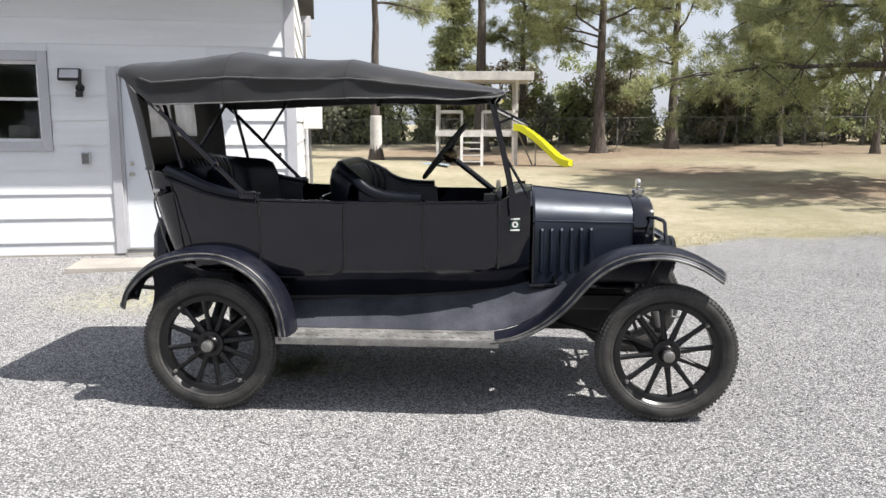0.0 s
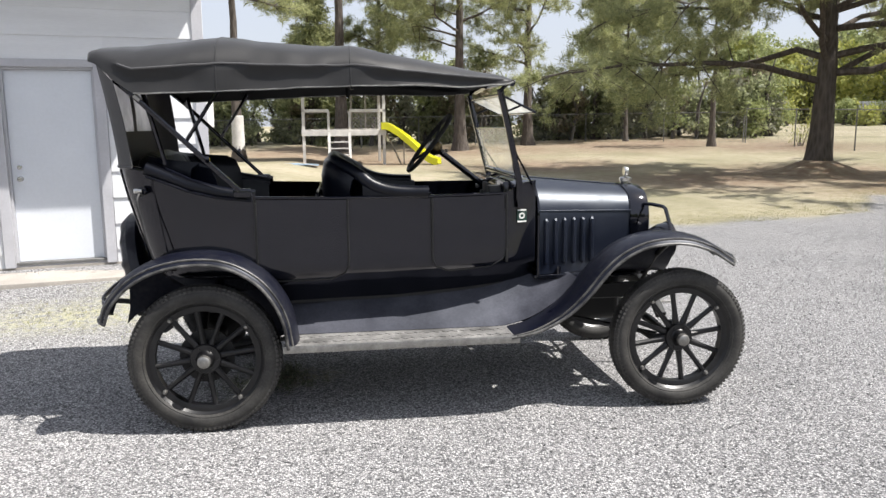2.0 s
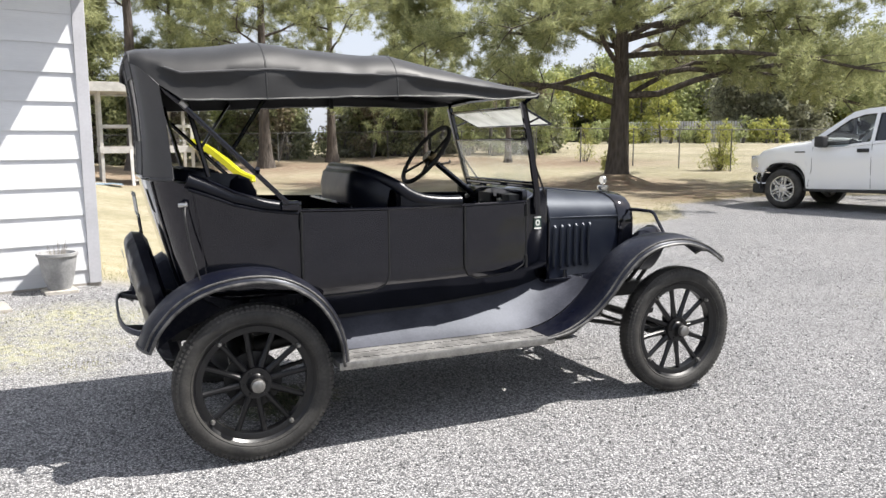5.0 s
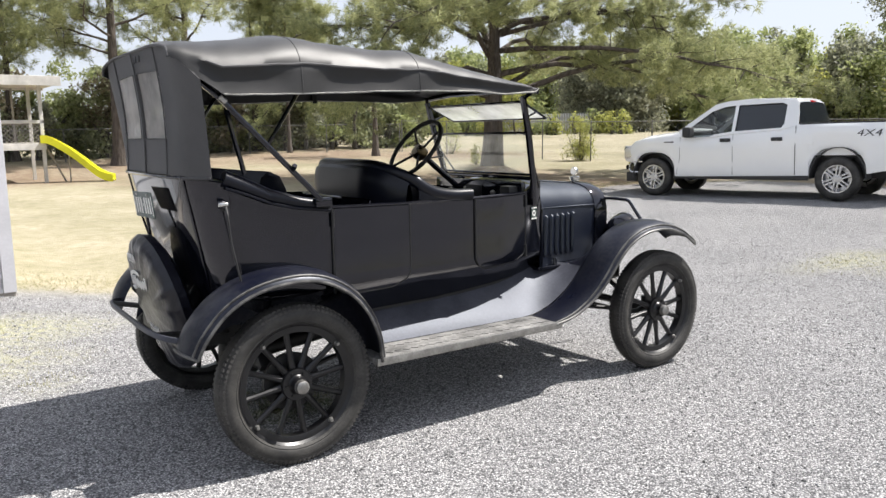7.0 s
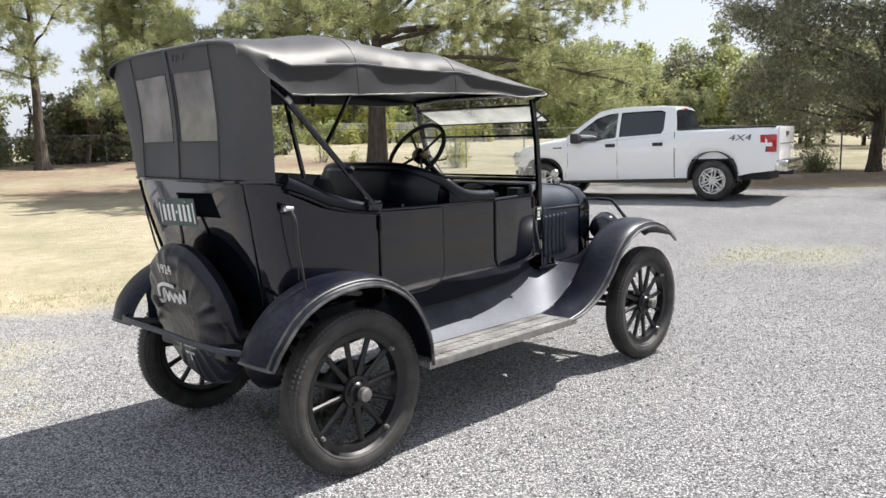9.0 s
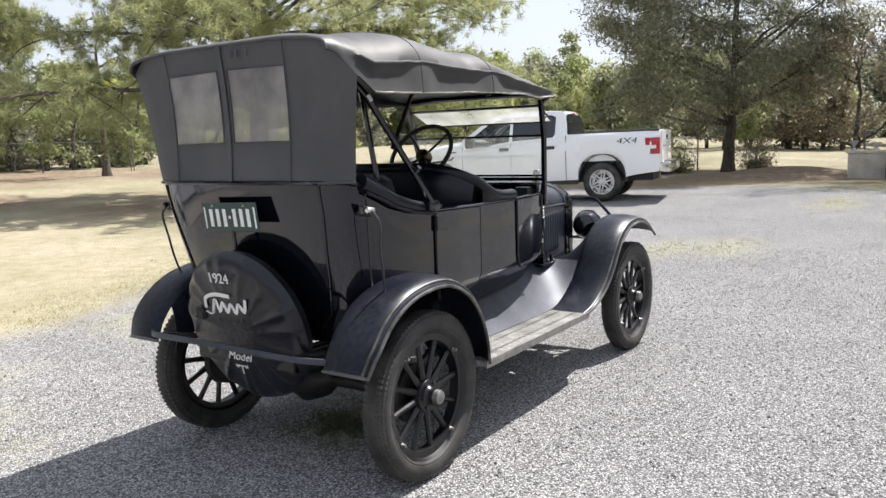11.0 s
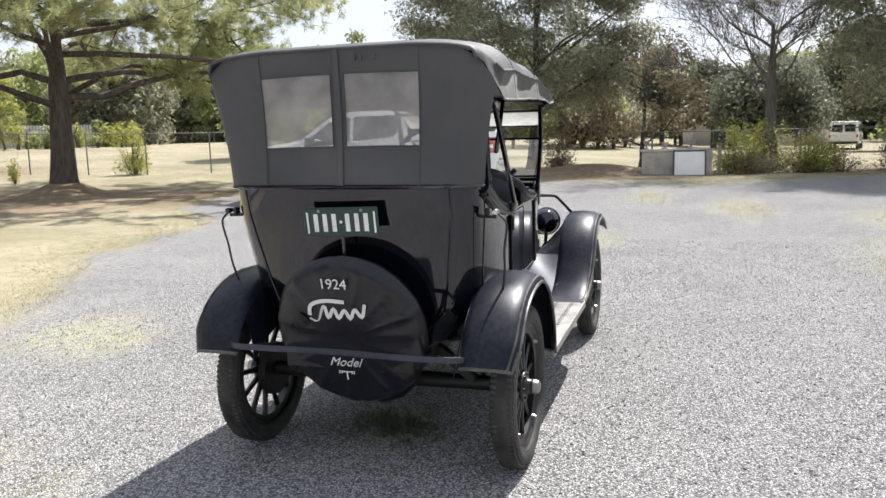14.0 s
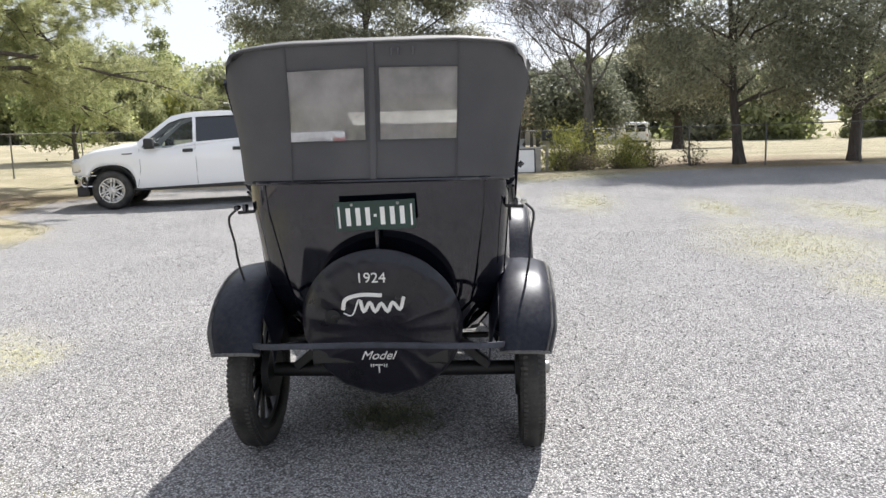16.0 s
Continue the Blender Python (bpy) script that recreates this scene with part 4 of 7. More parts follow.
    part("front_seat_rear_panel", boxed((0.575, -0.42, 0.66), (0.60, 0.42, 1.20), 0.01), M_BLACK, c)
    # rolled leather along the body's edges
    for s in (-1, 1):
        pts = [body_point(x, s * (plan_y(x) - 0.008), 1.0) + Vector((0, 0, 0.006)) for x in np.linspace(-0.26, 0.255, 16)]
        part("rear_arm_roll", tubed(pts, [0.040 - 0.012 * k / 15 for k in range(16)], 10), M_LEATHER, c, "rolled black leather edge")
        part("arm_piping", tubed([body_point(x, s * (plan_y(x) + 0.022), 0.985) + Vector((0, 0, -0.004 - 0.02 * (0.255 - x) / 0.5)) for x in np.linspace(-0.26, 0.255, 16)], 0.007, 6), M_LEATHER, c)
        arm = smooth_path([(0.825, 0.502, 1.286), (0.87, 0.515, 1.250), (0.95, 0.518, 1.218), (1.06, 0.512, 1.203), (1.178, 0.508, 1.20)], 4)
        ends = [Vector((p.x, s * p.y, p.z)) for p in arm]
        roll = list(reversed(ends)) + edge[1:-1:3] if s < 0 else roll + ends
        rows = []
        for p in arm:
            rows.append([(p.x, s * (p.y + 0.018), 1.165), (p.x, s * (p.y + 0.022), (1.165 + p.z) / 2), (p.x, s * (p.y + 0.016), p.z), (p.x + 0.02, s * (p.y - 0.05), p.z - 0.005), (p.x + 0.03, s * (p.y - 0.075), 1.08), (p.x + 0.03, s * (p.y - 0.085), 0.95)])
        part("front_arm_side", shell(rows, 0.006), M_LEATHER, c)
        rows = []
        for x in np.linspace(-0.26, 0.25, 12):
            t, y = lerp(RIM, x), plan_y(x)
            rows.append([(x, s * (y - 0.02), t + 0.01), (x, s * (y - 0.06), t + 0.0), (x, s * (y - 0.085), t - 0.10), (x, s * (y - 0.09), 0.98)])
        part("rear_arm_side", shell(rows, 0.006), M_LEATHER, c)
        part("rim_end_clip", boxed((0.235, s * 0.583 - 0.014, 1.185), (0.275, s * 0.583 + 0.014, 1.235), 0.006, 2), M_BLACK, c)
    part("front_seat_roll", tubed(roll, 0.034, 10), M_LEATHER, c, "thick rolled black leather edge sweeping from back to arms")
    for k, y in enumerate((-0.30, -0.20, 0.01, 0.25)):
        part("dash_knob", lathed([(0.0, 0.03), (0.014, 0.027), (0.016, 0.012), (0.007, 0.008), (0.007, 0.0)], 12), M_STEEL if k % 2 else M_CHASSIS, c, m=pose(1.599 if k != 2 else 1.584, y, 1.15 + 0.02 * (k % 2), 0, -90, 0))
    part("coil_box", boxed((1.53, -0.42, 1.06), (1.599, -0.33, 1.22), 0.008, 2), M_CHASSIS, c)
    car_top(c)
    car_back(c)
    return c


TOP_LOW = [(-0.478, 1.872), (-0.45, 1.862), (-0.38, 1.79), (-0.27, 1.712), (-0.10, 1.716), (0.12, 1.722), (0.50, 1.741), (0.75, 1.748), (1.05, 1.752), (1.36, 1.746), (1.60, 1.760), (1.64, 1.78)]
TOP_HIGH = [(-0.478, 1.945), (-0.44, 1.958), (-0.23, 1.990), (0.0, 2.018), (0.13, 2.024), (0.25, 2.018), (0.55, 1.994), (0.81, 1.980), (1.14, 1.922), (1.40, 1.866), (1.60, 1.815), (1.645, 1.795)]
TOP_W = [(-0.478, 0.588), (-0.44, 0.606), (-0.36, 0.632), (-0.27, 0.645), (0.12, 0.642), (0.75, 0.630), (1.36, 0.600), (1.60, 0.575), (1.645, 0.55)]
TOP_SEC = [(math.cos(a) ** 0.54, math.sin(a) ** 0.54) for a in np.radians([0.01, 3, 8, 14, 21, 29, 37, 45, 52, 59, 66, 73, 80, 85, 90])]


def skew(y, fade=1.0):
    """The top sits a little towards the car's right at the back."""
    k = abs(y) / 0.64
    return y - fade * (0.022 * (1 - k) if y > 0 else 0.022 + 0.022 * k)


def car_top(c):
    rows, xs = [], list(np.linspace(-0.478, 1.645, 62))
    for x in xs:
        w, lo, hi = lerp(TOP_W, x), lerp(TOP_LOW, x), lerp(TOP_HIGH, x)
        bow = min(abs(x - b) for b in (-0.45, 0.13, 0.78, 1.60))
        sag = 0.012 * min(1, bow / 0.2)
        half = []
        for a, b in TOP_SEC:
            wob = 0.006 * noise.noise(Vector((x * 4, a * 3, b * 4))) + 0.0025 * noise.noise(Vector((x * 12, a * 3, b * 6)))
            inn = (0.016 * math.sin(min(1, b / 0.46) * math.pi) - 0.008 * math.exp(-((b - 0.465) / 0.12) ** 2)) * min(1, bow / 0.15)
            half.append((x, -(w * a - inn + wob), lo + (hi - lo) * b - sag * b + wob))
        full = half + [(p[0], -p[1], p[2]) for p in reversed(half[:-1])]
        fade = min(1, max(0, (0.25 - x) / 0.5))
        rows.append([(p[0], skew(p[1], fade), p[2]) for p in full])
    top = part("cloth_top", shell(rows, -0.006), M_TOPCLOTH, c, "weathered black cloth top stretched over bows")
    for s in (-1, 1):
        part("top_hem", tubed([(r[0][0], s * abs(r[0][1]) * 1.004, r[0][2] + 0.004) for r in rows[6:]], 0.0045, 6), M_STEEL, top, "pale worn hem edge")
        j = 3 if s < 0 else -4
        part("side_seam", tubed([(r[j][0], r[j][1] * 1.010, r[j][2] + 0.003) for r in rows[4:60]], 0.0055, 6), M_CURTAIN, top, "worn grey welt along the side of the top")
    for x in (0.13, 0.78):
        k = min(range(len(xs)), key=lambda i: abs(xs[i] - x))
        part("cross_seam", tubed([Vector((p[0], p[1] * 1.004, p[2] + 0.003)) for p in rows[k]], 0.0055, 6), M_TOPCLOTH, top)
    # front bow and rear rolled edge
    part("front_bow", tubed([(1.625, -0.56, 1.772), (1.632, -0.3, 1.79), (1.632, 0.3, 1.79), (1.625, 0.56, 1.772)], 0.018, 8), M_BLACK, c)
    edge = [Vector(p) for p in rows[0]]
    part("rear_roll", tubed(edge, 0.007, 8), M_CURTAIN, top)
    # bows under the cloth
    for x in (0.13, 0.78):
        w, hi = lerp(TOP_W, x) - 0.03, lerp(TOP_HIGH, x) - 0.03
        part("wooden_bow", tubed([(x, -w, 1.74), (x, -w + 0.01, 1.86), (x, -w * 0.8, hi - 0.05), (x, -w * 0.4, hi - 0.01), (x, w * 0.4, hi - 0.01), (x, w * 0.8, hi - 0.05), (x, w - 0.01, 1.86), (x, w, 1.74)], 0.014, 8), M_DARK, c)
    for s in (-1, 1):
        part("top_brace", tubed([(-0.395, s * 0.634, 1.808), (-0.27, s * 0.650, 1.700), (0.20, s * 0.628, 1.235)], 0.014, 8, True, (0.009, 0.012)), M_BLACK, c, "black sloping top brace")
        part("brace_socket", tubed([(-0.275, s * 0.652, 1.712), (-0.250, s * 0.650, 1.688)], 0.014, 8), M_STEEL, c)
        part("brace_foot", boxed((0.17, s * 0.612 - 0.022, 1.20), (0.255, s * 0.612 + 0.022, 1.245), 0.008, 2), M_BLACK, c)
        part("bow_link", tubed([(0.13, s * 0.60, 1.76), (-0.05, s * 0.60, 1.49)], 0.010, 6), M_BLACK, c)
        part("bow_arm", tubed([(-0.25, s * 0.60, 1.74), (-0.16, s * 0.595, 1.37)], 0.012, 6), M_BLACK, c)
        part("wing_nut", tubed([(0.055, s * 0.645, 1.385), (0.055, s * 0.665, 1.405)], 0.012, 6), M_BLACK, c)
        part("front_strap", tubed([(1.60, s * 0.55, 1.77), (1.575, s * 0.505, 1.735)], 0.012, 6), M_BLACK, c)
    # rear curtain, wrapped round the corners
    belt = [(-0.318, 0.602), (-0.340, 0.585), (-0.368, 0.562), (-0.398, 0.520), (-0.424, 0.445), (-0.435, 0.355), (-0.438, 0.19), (-0.439, 0.030), (-0.439, -0.0)]
    head = [(-0.366, 0.640), (-0.390, 0.634), (-0.418, 0.620), (-0.448, 0.600), (-0.468, 0.51), (-0.472, 0.355), (-0.476, 0.19), (-0.478, 0.030), (-0.478, -0.0)]
    headz = [1.780, 1.805, 1.835, 1.872, 1.927, 1.939, 1.944, 1.946, 1.946]
    rows = []
    levels = [0.0, 0.10, 0.20, 0.30, 0.43, 0.56, 0.69, 0.82, 0.91, 1.0]
    for f in levels:
        half = []
        for (bx, by), (hx, hy), hz in zip(belt, head, headz):
            inn = 0.018 * math.sin(f * math.pi)
            fy = f ** 0.8
            fx = f
            half.append((bx + (hx - bx) * fx + inn * (1 if by < 0.5 else 0.3), -(by + (hy - by) * fy - inn * (0.6 if by > 0.5 else 0.0)), 1.360 + (hz - 1.360) * f))
        rows.append([(p[0], skew(p[1], 0.25 + 0.75 * f), p[2]) for p in half + [(p[0], -p[1], p[2]) for p in reversed(half[:-1])]])
    bm = bmesh.new()
    vs = grid(bm, rows)
    doomed = []
    for i in range(3, 7):
        for j in (5, 6, 9, 10):
            q = {vs[i][j], vs[i][j + 1], vs[i + 1][j], vs[i + 1][j + 1]}
            doomed += [f for f in bm.faces if set(f.verts) == q]
    # 0.30..0.82 of the height, from 0.03 to 0.355 either side
    bmesh.ops.delete(bm, geom=doomed, context="FACES")
    bmesh.ops.recalc_face_normals(bm, faces=bm.faces)
    bmesh.ops.solidify(bm, geom=list(bm.faces), thickness=0.005)
    cur = part("rear_curtain", bm, M_CURTAIN, top, "matt black cloth rear curtain with two windows")
    for s, js in ((-1, (5, 7)), (1, (11, 9))):
        bm = bmesh.new()
        sub = [[Vector(rows[i][j]) + Vector((0.003, 0, 0)) for j in range(min(js), max(js) + 1)] for i in range(3, 8)]
        grid(bm, sub)
        p = part("rear_window", bm, M_REAR_PANE, cur, "hazy celluloid rear window")
        p.visible_shadow = False
        a, b = js
        loop = [rows[i][a] for i in range(3, 8)] + [rows[7][j] for j in range(a, b + (1 if b > a else -1), 1 if b > a else -1)][1:] + [rows[i][b] for i in range(6, 2, -1)] + [rows[3][j] for j in range(b, a + (1 if a > b else -1), 1 if a > b else -1)][1:]
        part("window_stitch", tubed([Vector(q) + Vector((-0.004, 0, 0)) for q in loop], 0.003, 5), M_CURTAIN, cur)
        for j in (a, ):
            part("curtain_seam", tubed([Vector(rows[i][j]) + Vector((-0.004, 0, 0)) for i in range(0, 10)], 0.0028, 5), M_CURTAIN, cur)
    part("curtain_strap", tubed([Vector(rows[i][8]) + Vector((-0.006, 0, 0)) for i in range(0, 10)], 0.004, 8, True, (0.014, 0.002)), M_CURTAIN, cur)
    part("curtain_hem", tubed([Vector(p) + Vector((-0.002, 0, 0.0)) for p in rows[0]], 0.006, 8), M_CURTAIN, cur)
    for y in (-0.20, -0.14, -0.11):
        part("curtain_buckle", boxed((-0.492, y - 0.006, 1.885), (-0.482, y + 0.006, 1.915), 0.002), M_CURTAIN, cur)


def cover_bm(prof, seg, m):
    """A vinyl cover drawn over the wheel, with soft radial folds."""
    rows = []
    rng = np.random.default_rng(17)
    pleats = [(2 * math.pi * (q + rng.uniform(-0.35, 0.35)) / 17, rng.uniform(0.4, 1.0), rng.uniform(0.05, 0.10)) for q in range(17)]

    def fold_at(a):
        return sum(h * math.exp(-(((a - c + math.pi) % (2 * math.pi) - math.pi) / w) ** 2) for c, h, w in pleats)
    fold = [fold_at(2 * math.pi * k / seg) for k in range(seg)]
    for r, h in prof:
        amp = 0.011 * min(1, max(0, r - 0.13) / 0.15) if h > 0.03 else 0.002
        rows.append([m @ Vector((r * math.cos(2 * math.pi * k / seg), r * math.sin(2 * math.pi * k / seg), h - 0.012 * min(1, max(0, r - 0.13) / 0.15) * (h > 0.03) + amp * fold[k])) for k in range(seg)])
    bm = bmesh.new()
    grid(bm, rows, True)
    bmesh.ops.remove_doubles(bm, verts=bm.verts, dist=1e-5)
    return bm


def car_back(c):
    # spare wheel in its cover, tilted
    m = pose(-0.405, -0.012, 0.718, 0, -90 - 13.5, 0)
    sp = part("spare_cover", cover_bm([(0.0, 0.070), (0.06, 0.071), (0.12, 0.072), (0.18, 0.071), (0.25, 0.068), (0.29, 0.064), (0.31, 0.060), (0.33, 0.052), (0.345, 0.040), (0.362, 0.0), (0.345, -0.045), (0.31, -0.062), (0.22, -0.066), (0.0, -0.066)], 180, m), M_COVER, c, "black vinyl spare wheel cover with white lettering")
    fm = m @ pose(0, 0, 0.0735, 0, 0, -90)

    def on_cover(x, y):
        return fm @ Matrix.Translation((x, y, 0))
    part("lettering_year", text_bm("1924", 0.066, on_cover(-0.022, 0.258)), M_WHITE_INK, sp, "white painted year 1924", smooth=0)
    part("lettering_model", text_bm("Model", 0.060, on_cover(-0.022, -0.122), shear=0.45), M_WHITE_INK, sp, "white painted word", smooth=0)
    part("lettering_letter", text_bm('"T"', 0.062, on_cover(-0.018, -0.19)), M_WHITE_INK, sp, "white painted letter in quotes", smooth=0)
    stroke = bmesh.new()
    wave = smooth_path([(-0.135, 0.10, 0), (-0.12, 0.15, 0), (-0.05, 0.172, 0), (0.04, 0.168, 0)], 4)
    tube(stroke, [on_cover(q[0] - 0.02, q[1] + 0.008) @ Vector((0, 0, 0)) for q in wave], 0.008, 6, True, (0.009, 0.002))
    low = smooth_path([(-0.135, 0.085, 0), (-0.095, 0.075, 0), (-0.06, 0.15, 0), (-0.045, 0.09, 0), (-0.015, 0.135, 0), (0.005, 0.09, 0), (0.035, 0.13, 0), (0.06, 0.09, 0), (0.085, 0.135, 0), (0.115, 0.10, 0), (0.135, 0.16, 0)], 4)
    tube(stroke, [on_cover(q[0] - 0.02, q[1] + 0.008) @ Vector((0, 0, 0)) for q in low], 0.008, 6, True, (0.008, 0.002))
    part("script_mark", stroke, M_WHITE_INK, sp, "white painted swash mark", smooth=0)
    part("cover_opening", lathed([(0.0, 0.003), (0.028, 0.003), (0.034, 0.0)], 20, on_cover(-0.205, 0.075)), M_DARK, sp)
    part("valve_nut", lathed([(0.0, 0.012), (0.012, 0.010), (0.016, 0.0)], 10, on_cover(-0.195, 0.072)), M_CHASSIS, sp)
    part("spare_carrier", tubed([(-0.40, -0.012, 0.72), (-0.20, -0.012, 0.66)], 0.05, 12), M_CHASSIS, c)
    # bumper bar on bent arms
    bar = smooth_path([(-0.485, -0.56, 0.640), (-0.545, -0.48, 0.652), (-0.575, -0.30, 0.660), (-0.580, 0, 0.668), (-0.575, 0.30, 0.664), (-0.545, 0.48, 0.655), (-0.485, 0.56, 0.645)], 4)
    bp = part("bumper_bar", tubed(bar, 0.015, 8, True, (0.006, 0.013)), M_APRON, c, "flat black steel bumper bar")
    for s in (-1, 1):
        part("bumper_arm", tubed([(-0.555, s * 0.44, 0.655), (-0.36, s * 0.36, 0.62), (-0.15, s * 0.29, 0.58)], 0.014, 8), M_CHASSIS, bp)
    # number plate
    pm = pose(-0.462, -0.010, 1.215, 90, 0, -90) @ pose(0, 0, 0, 6, 0, 1.5)
    pl = part("number_plate", boxed((-0.175, -0.064, -0.002), (0.175, 0.064, 0.002), 0.0015), M_PLATE, c, "dark green plate with white bars", m=pm)
    for x in (-0.118, -0.075, -0.032, 0.032, 0.075, 0.118):
        part("plate_bar", boxed((x - 0.010, -0.042, 0.002), (x + 0.010, 0.036, 0.0042)), M_WHITE_INK, pl, "white bar", smooth=0)
    part("plate_dot", boxed((-0.006, -0.006, 0.002), (0.006, 0.006, 0.0042)), M_WHITE_INK, pl, "white dot", smooth=0)
    for s in (-1, 1):
        part("plate_bar", boxed((s * 0.158 - 0.004, -0.050, 0.002), (s * 0.158 + 0.004, 0.044, 0.0042)), M_WHITE_INK, pl, "white bar", smooth=0)
    for x in (-0.10, 0.10):
        part("plate_bolt", lathed([(0.0, 0.008), (0.006, 0.006), (0.007, 0.0)], 8, pose(x, 0.05, 0.002)), M_STEEL, pl)
    part("plate_stay", tubed([(-0.452, -0.012, 1.16), (-0.44, -0.012, 1.05)], 0.008, 6), M_BLACK, c)
    # rear side lamps on brackets with dangling wires
    for s in (-1, 1):
        la = part("lamp_bracket", tubed([(-0.27, s * 0.545, 1.235), (-0.28, s * 0.585, 1.225), (-0.28, s * 0.655, 1.222)], 0.008, 8), M_CHASSIS, c)
        part("side_lamp", lathed([(0.0, -0.024), (0.011, -0.022), (0.014, 0.010), (0.011, 0.018), (0.0, 0.020)], 16, pose(-0.29, s * 0.655, 1.245, 0, -90, 0)), M_CHROME if s < 0 else M_BLACK, la, "small rear lamp on a bracket")
        part("lamp_clip", boxed((-0.30, s * 0.62 - 0.01, 1.225), (-0.26, s * 0.62 + 0.01, 1.26), 0.004), M_BLACK, la)
        part("lamp_wire", tubed(smooth_path([(-0.28, s * 0.665, 1.235), (-0.285, s * 0.70, 1.19), (-0.27, s * 0.685, 1.08), (-0.25, s * 0.68, 0.98), (-0.22, s * 0.66, 0.86)], 5), 0.0055, 6), M_PLASTIC, la)


M_COVER = surface("vinyl_cover", (0.008, 0.008, 0.014), 0.32, 0, 0.3, 6, 30, 0.35, 0.01, coat=0.08, spec=0.4)
car()

# ---- garage building: x along its front wall from the corner, y inwards ----
GARAGE = pose(-0.654, 3.892, 0.147, 0, 0, 12.5) @ Matrix.Scale(0.905, 4)


def wall_boxes(x0, x1, z0, z1, y0, y1, openings):
    """A wall slab as boxes round its openings (x0, x1, z0, z1)."""
    bm = bmesh.new()
    xs = sorted({x0, x1, *[o[0] for o in openings], *[o[1] for o in openings]})
    for a, b in zip(xs, xs[1:]):
        mid = (a + b) / 2
        zs = [z0]
        for o in sorted(openings, key=lambda q: q[2]):
            if o[0] < mid < o[1]:
                zs += [o[2], o[3]]
        zs.append(z1)
        for k in range(0, len(zs), 2):
            if zs[k + 1] > zs[k]:
                box(bm, (a, y0, zs[k]), (b, y1, zs[k + 1]))
    return bm


def garage():
    g = thing("garage", "white lap-sided garage with a grey-trimmed door and window", "garage", GARAGE)
    door, win = (-2.115, -1.185, 0.06, 2.215), (-4.26, -2.995, 1.40, 2.355)
    deep = 4.7
    front = part("wall", wall_boxes(-10, -0.02, 0.0, 3.45, 0.02, 0.16, [door, win]), M_TRIM, g, "white lap-sided front wall")
    side = part("wall", boxed((-0.16, 0.16, 0.0), (-0.02, deep, 3.45)), M_TRIM, g, "white lap-sided side wall")
    part("wall", boxed((-10, deep - 0.14, 0.0), (-0.16, deep, 3.45)), M_SIDING, g)
    part("wall", boxed((-10.1, 0.02, 0.0), (-10, deep, 3.45)), M_SIDING, g)
    part("foundation", boxed((-10.0, 0.0, -0.3), (0.0, deep, 0.03)), M_CONCRETE, g)
    part("inner_ceiling", boxed((-9.99, 0.17, 2.6), (-0.17, deep - 0.15, 2.64)), M_DARK, g)

    def plank(parent, x0, x1, z, h, along):
        bm = bmesh.new()
        if along == "x":
            grid(bm, [[(x0, 0.018, z), (x0, -0.008, z), (x0, 0.012, z + h + 0.012)], [(x1, 0.018, z), (x1, -0.008, z), (x1, 0.012, z + h + 0.012)]])
        else:
            grid(bm, [[(-0.018, x0, z), (0.008, x0, z), (-0.012, x0, z + h + 0.012)], [(-0.018, x1, z), (0.008, x1, z), (-0.012, x1, z + h + 0.012)]])
        part("siding_plank", bm, M_SIDING, parent, smooth=0)
    z, h = -0.12, 0.297
    while z < 3.4:
        cuts = []
        if z + h > door[2] and z < door[3] + 0.10:
            cuts.append((door[0] - 0.115, door[1] + 0.115))
        if z + h > win[2] - 0.10 and z < win[3] + 0.10:
            cuts.append((win[0] - 0.115, win[1] + 0.115))
        x = -10.0
        for a, b in sorted(cuts):
            plank(front, x, a, z, h, "x")
            x = b
        plank(front, x, -0.118, z, h, "x")
        for (a, b), (lo, hi) in zip(((door[0] - 0.115, door[1] + 0.115), (win[0] - 0.115, win[1] + 0.115)), ((-1, door[3] + 0.085), (win[2] - 0.11, win[3] + 0.11))):
            if (a, b) in cuts:
                if z < lo - 0.01:
                    plank(front, a, b, z, lo - z - 0.012, "x")
                if z + h > hi + 0.01:
                    plank(front, a, b, hi, z + h - hi, "x")
        plank(side, 0.02, deep, z, h, "y")
        z += h
    part("corner_board", boxed((-0.122, -0.022, 0.03), (0.004, 0.016, 3.45), 0.004), M_TRIM, g, "grey-white corner board")
    # entrance door
    d = part("door", boxed((door[0] + 0.03, 0.065, 0.085), (door[1] - 0.03, 0.11, door[3] - 0.03), 0.003), M_DOOR, g, "closed pale blue-white steel door")
    for lo, hi in (((door[0] - 0.11, -0.024, 0.03), (door[0], 0.02, door[3] + 0.085)), ((door[1], -0.024, 0.03), (door[1] + 0.11, 0.02, door[3] + 0.085)), ((door[0], -0.0225, door[3]), (door[1], 0.02, door[3] + 0.085))):
        part("door_casing", boxed(lo, hi, 0.004), M_TRIM, d)
    for lo, hi in (((door[0], 0.022, 0.06), (door[0] + 0.028, 0.12, door[3])), ((door[1] - 0.028, 0.022, 0.06), (door[1], 0.12, door[3])), ((door[0] + 0.028, 0.022, door[3] - 0.028), (door[1] - 0.028, 0.12, door[3]))):
        part("door_jamb", boxed(lo, hi, 0.002), M_TRIM, d)
    part("threshold", boxed((door[0], 0.0, 0.056), (door[1], 0.12, 0.083), 0.004), M_GALV, d)
    part("door_knob", lathed([(0.032, 0.0), (0.032, 0.008), (0.012, 0.012), (0.012, 0.035), (0.026, 0.045), (0.028, 0.06), (0.02, 0.07), (0.0, 0.072)], 20, pose(door[0] + 0.11, 0.064, 1.01, 90, 0, 0)), M_CHROME, d)
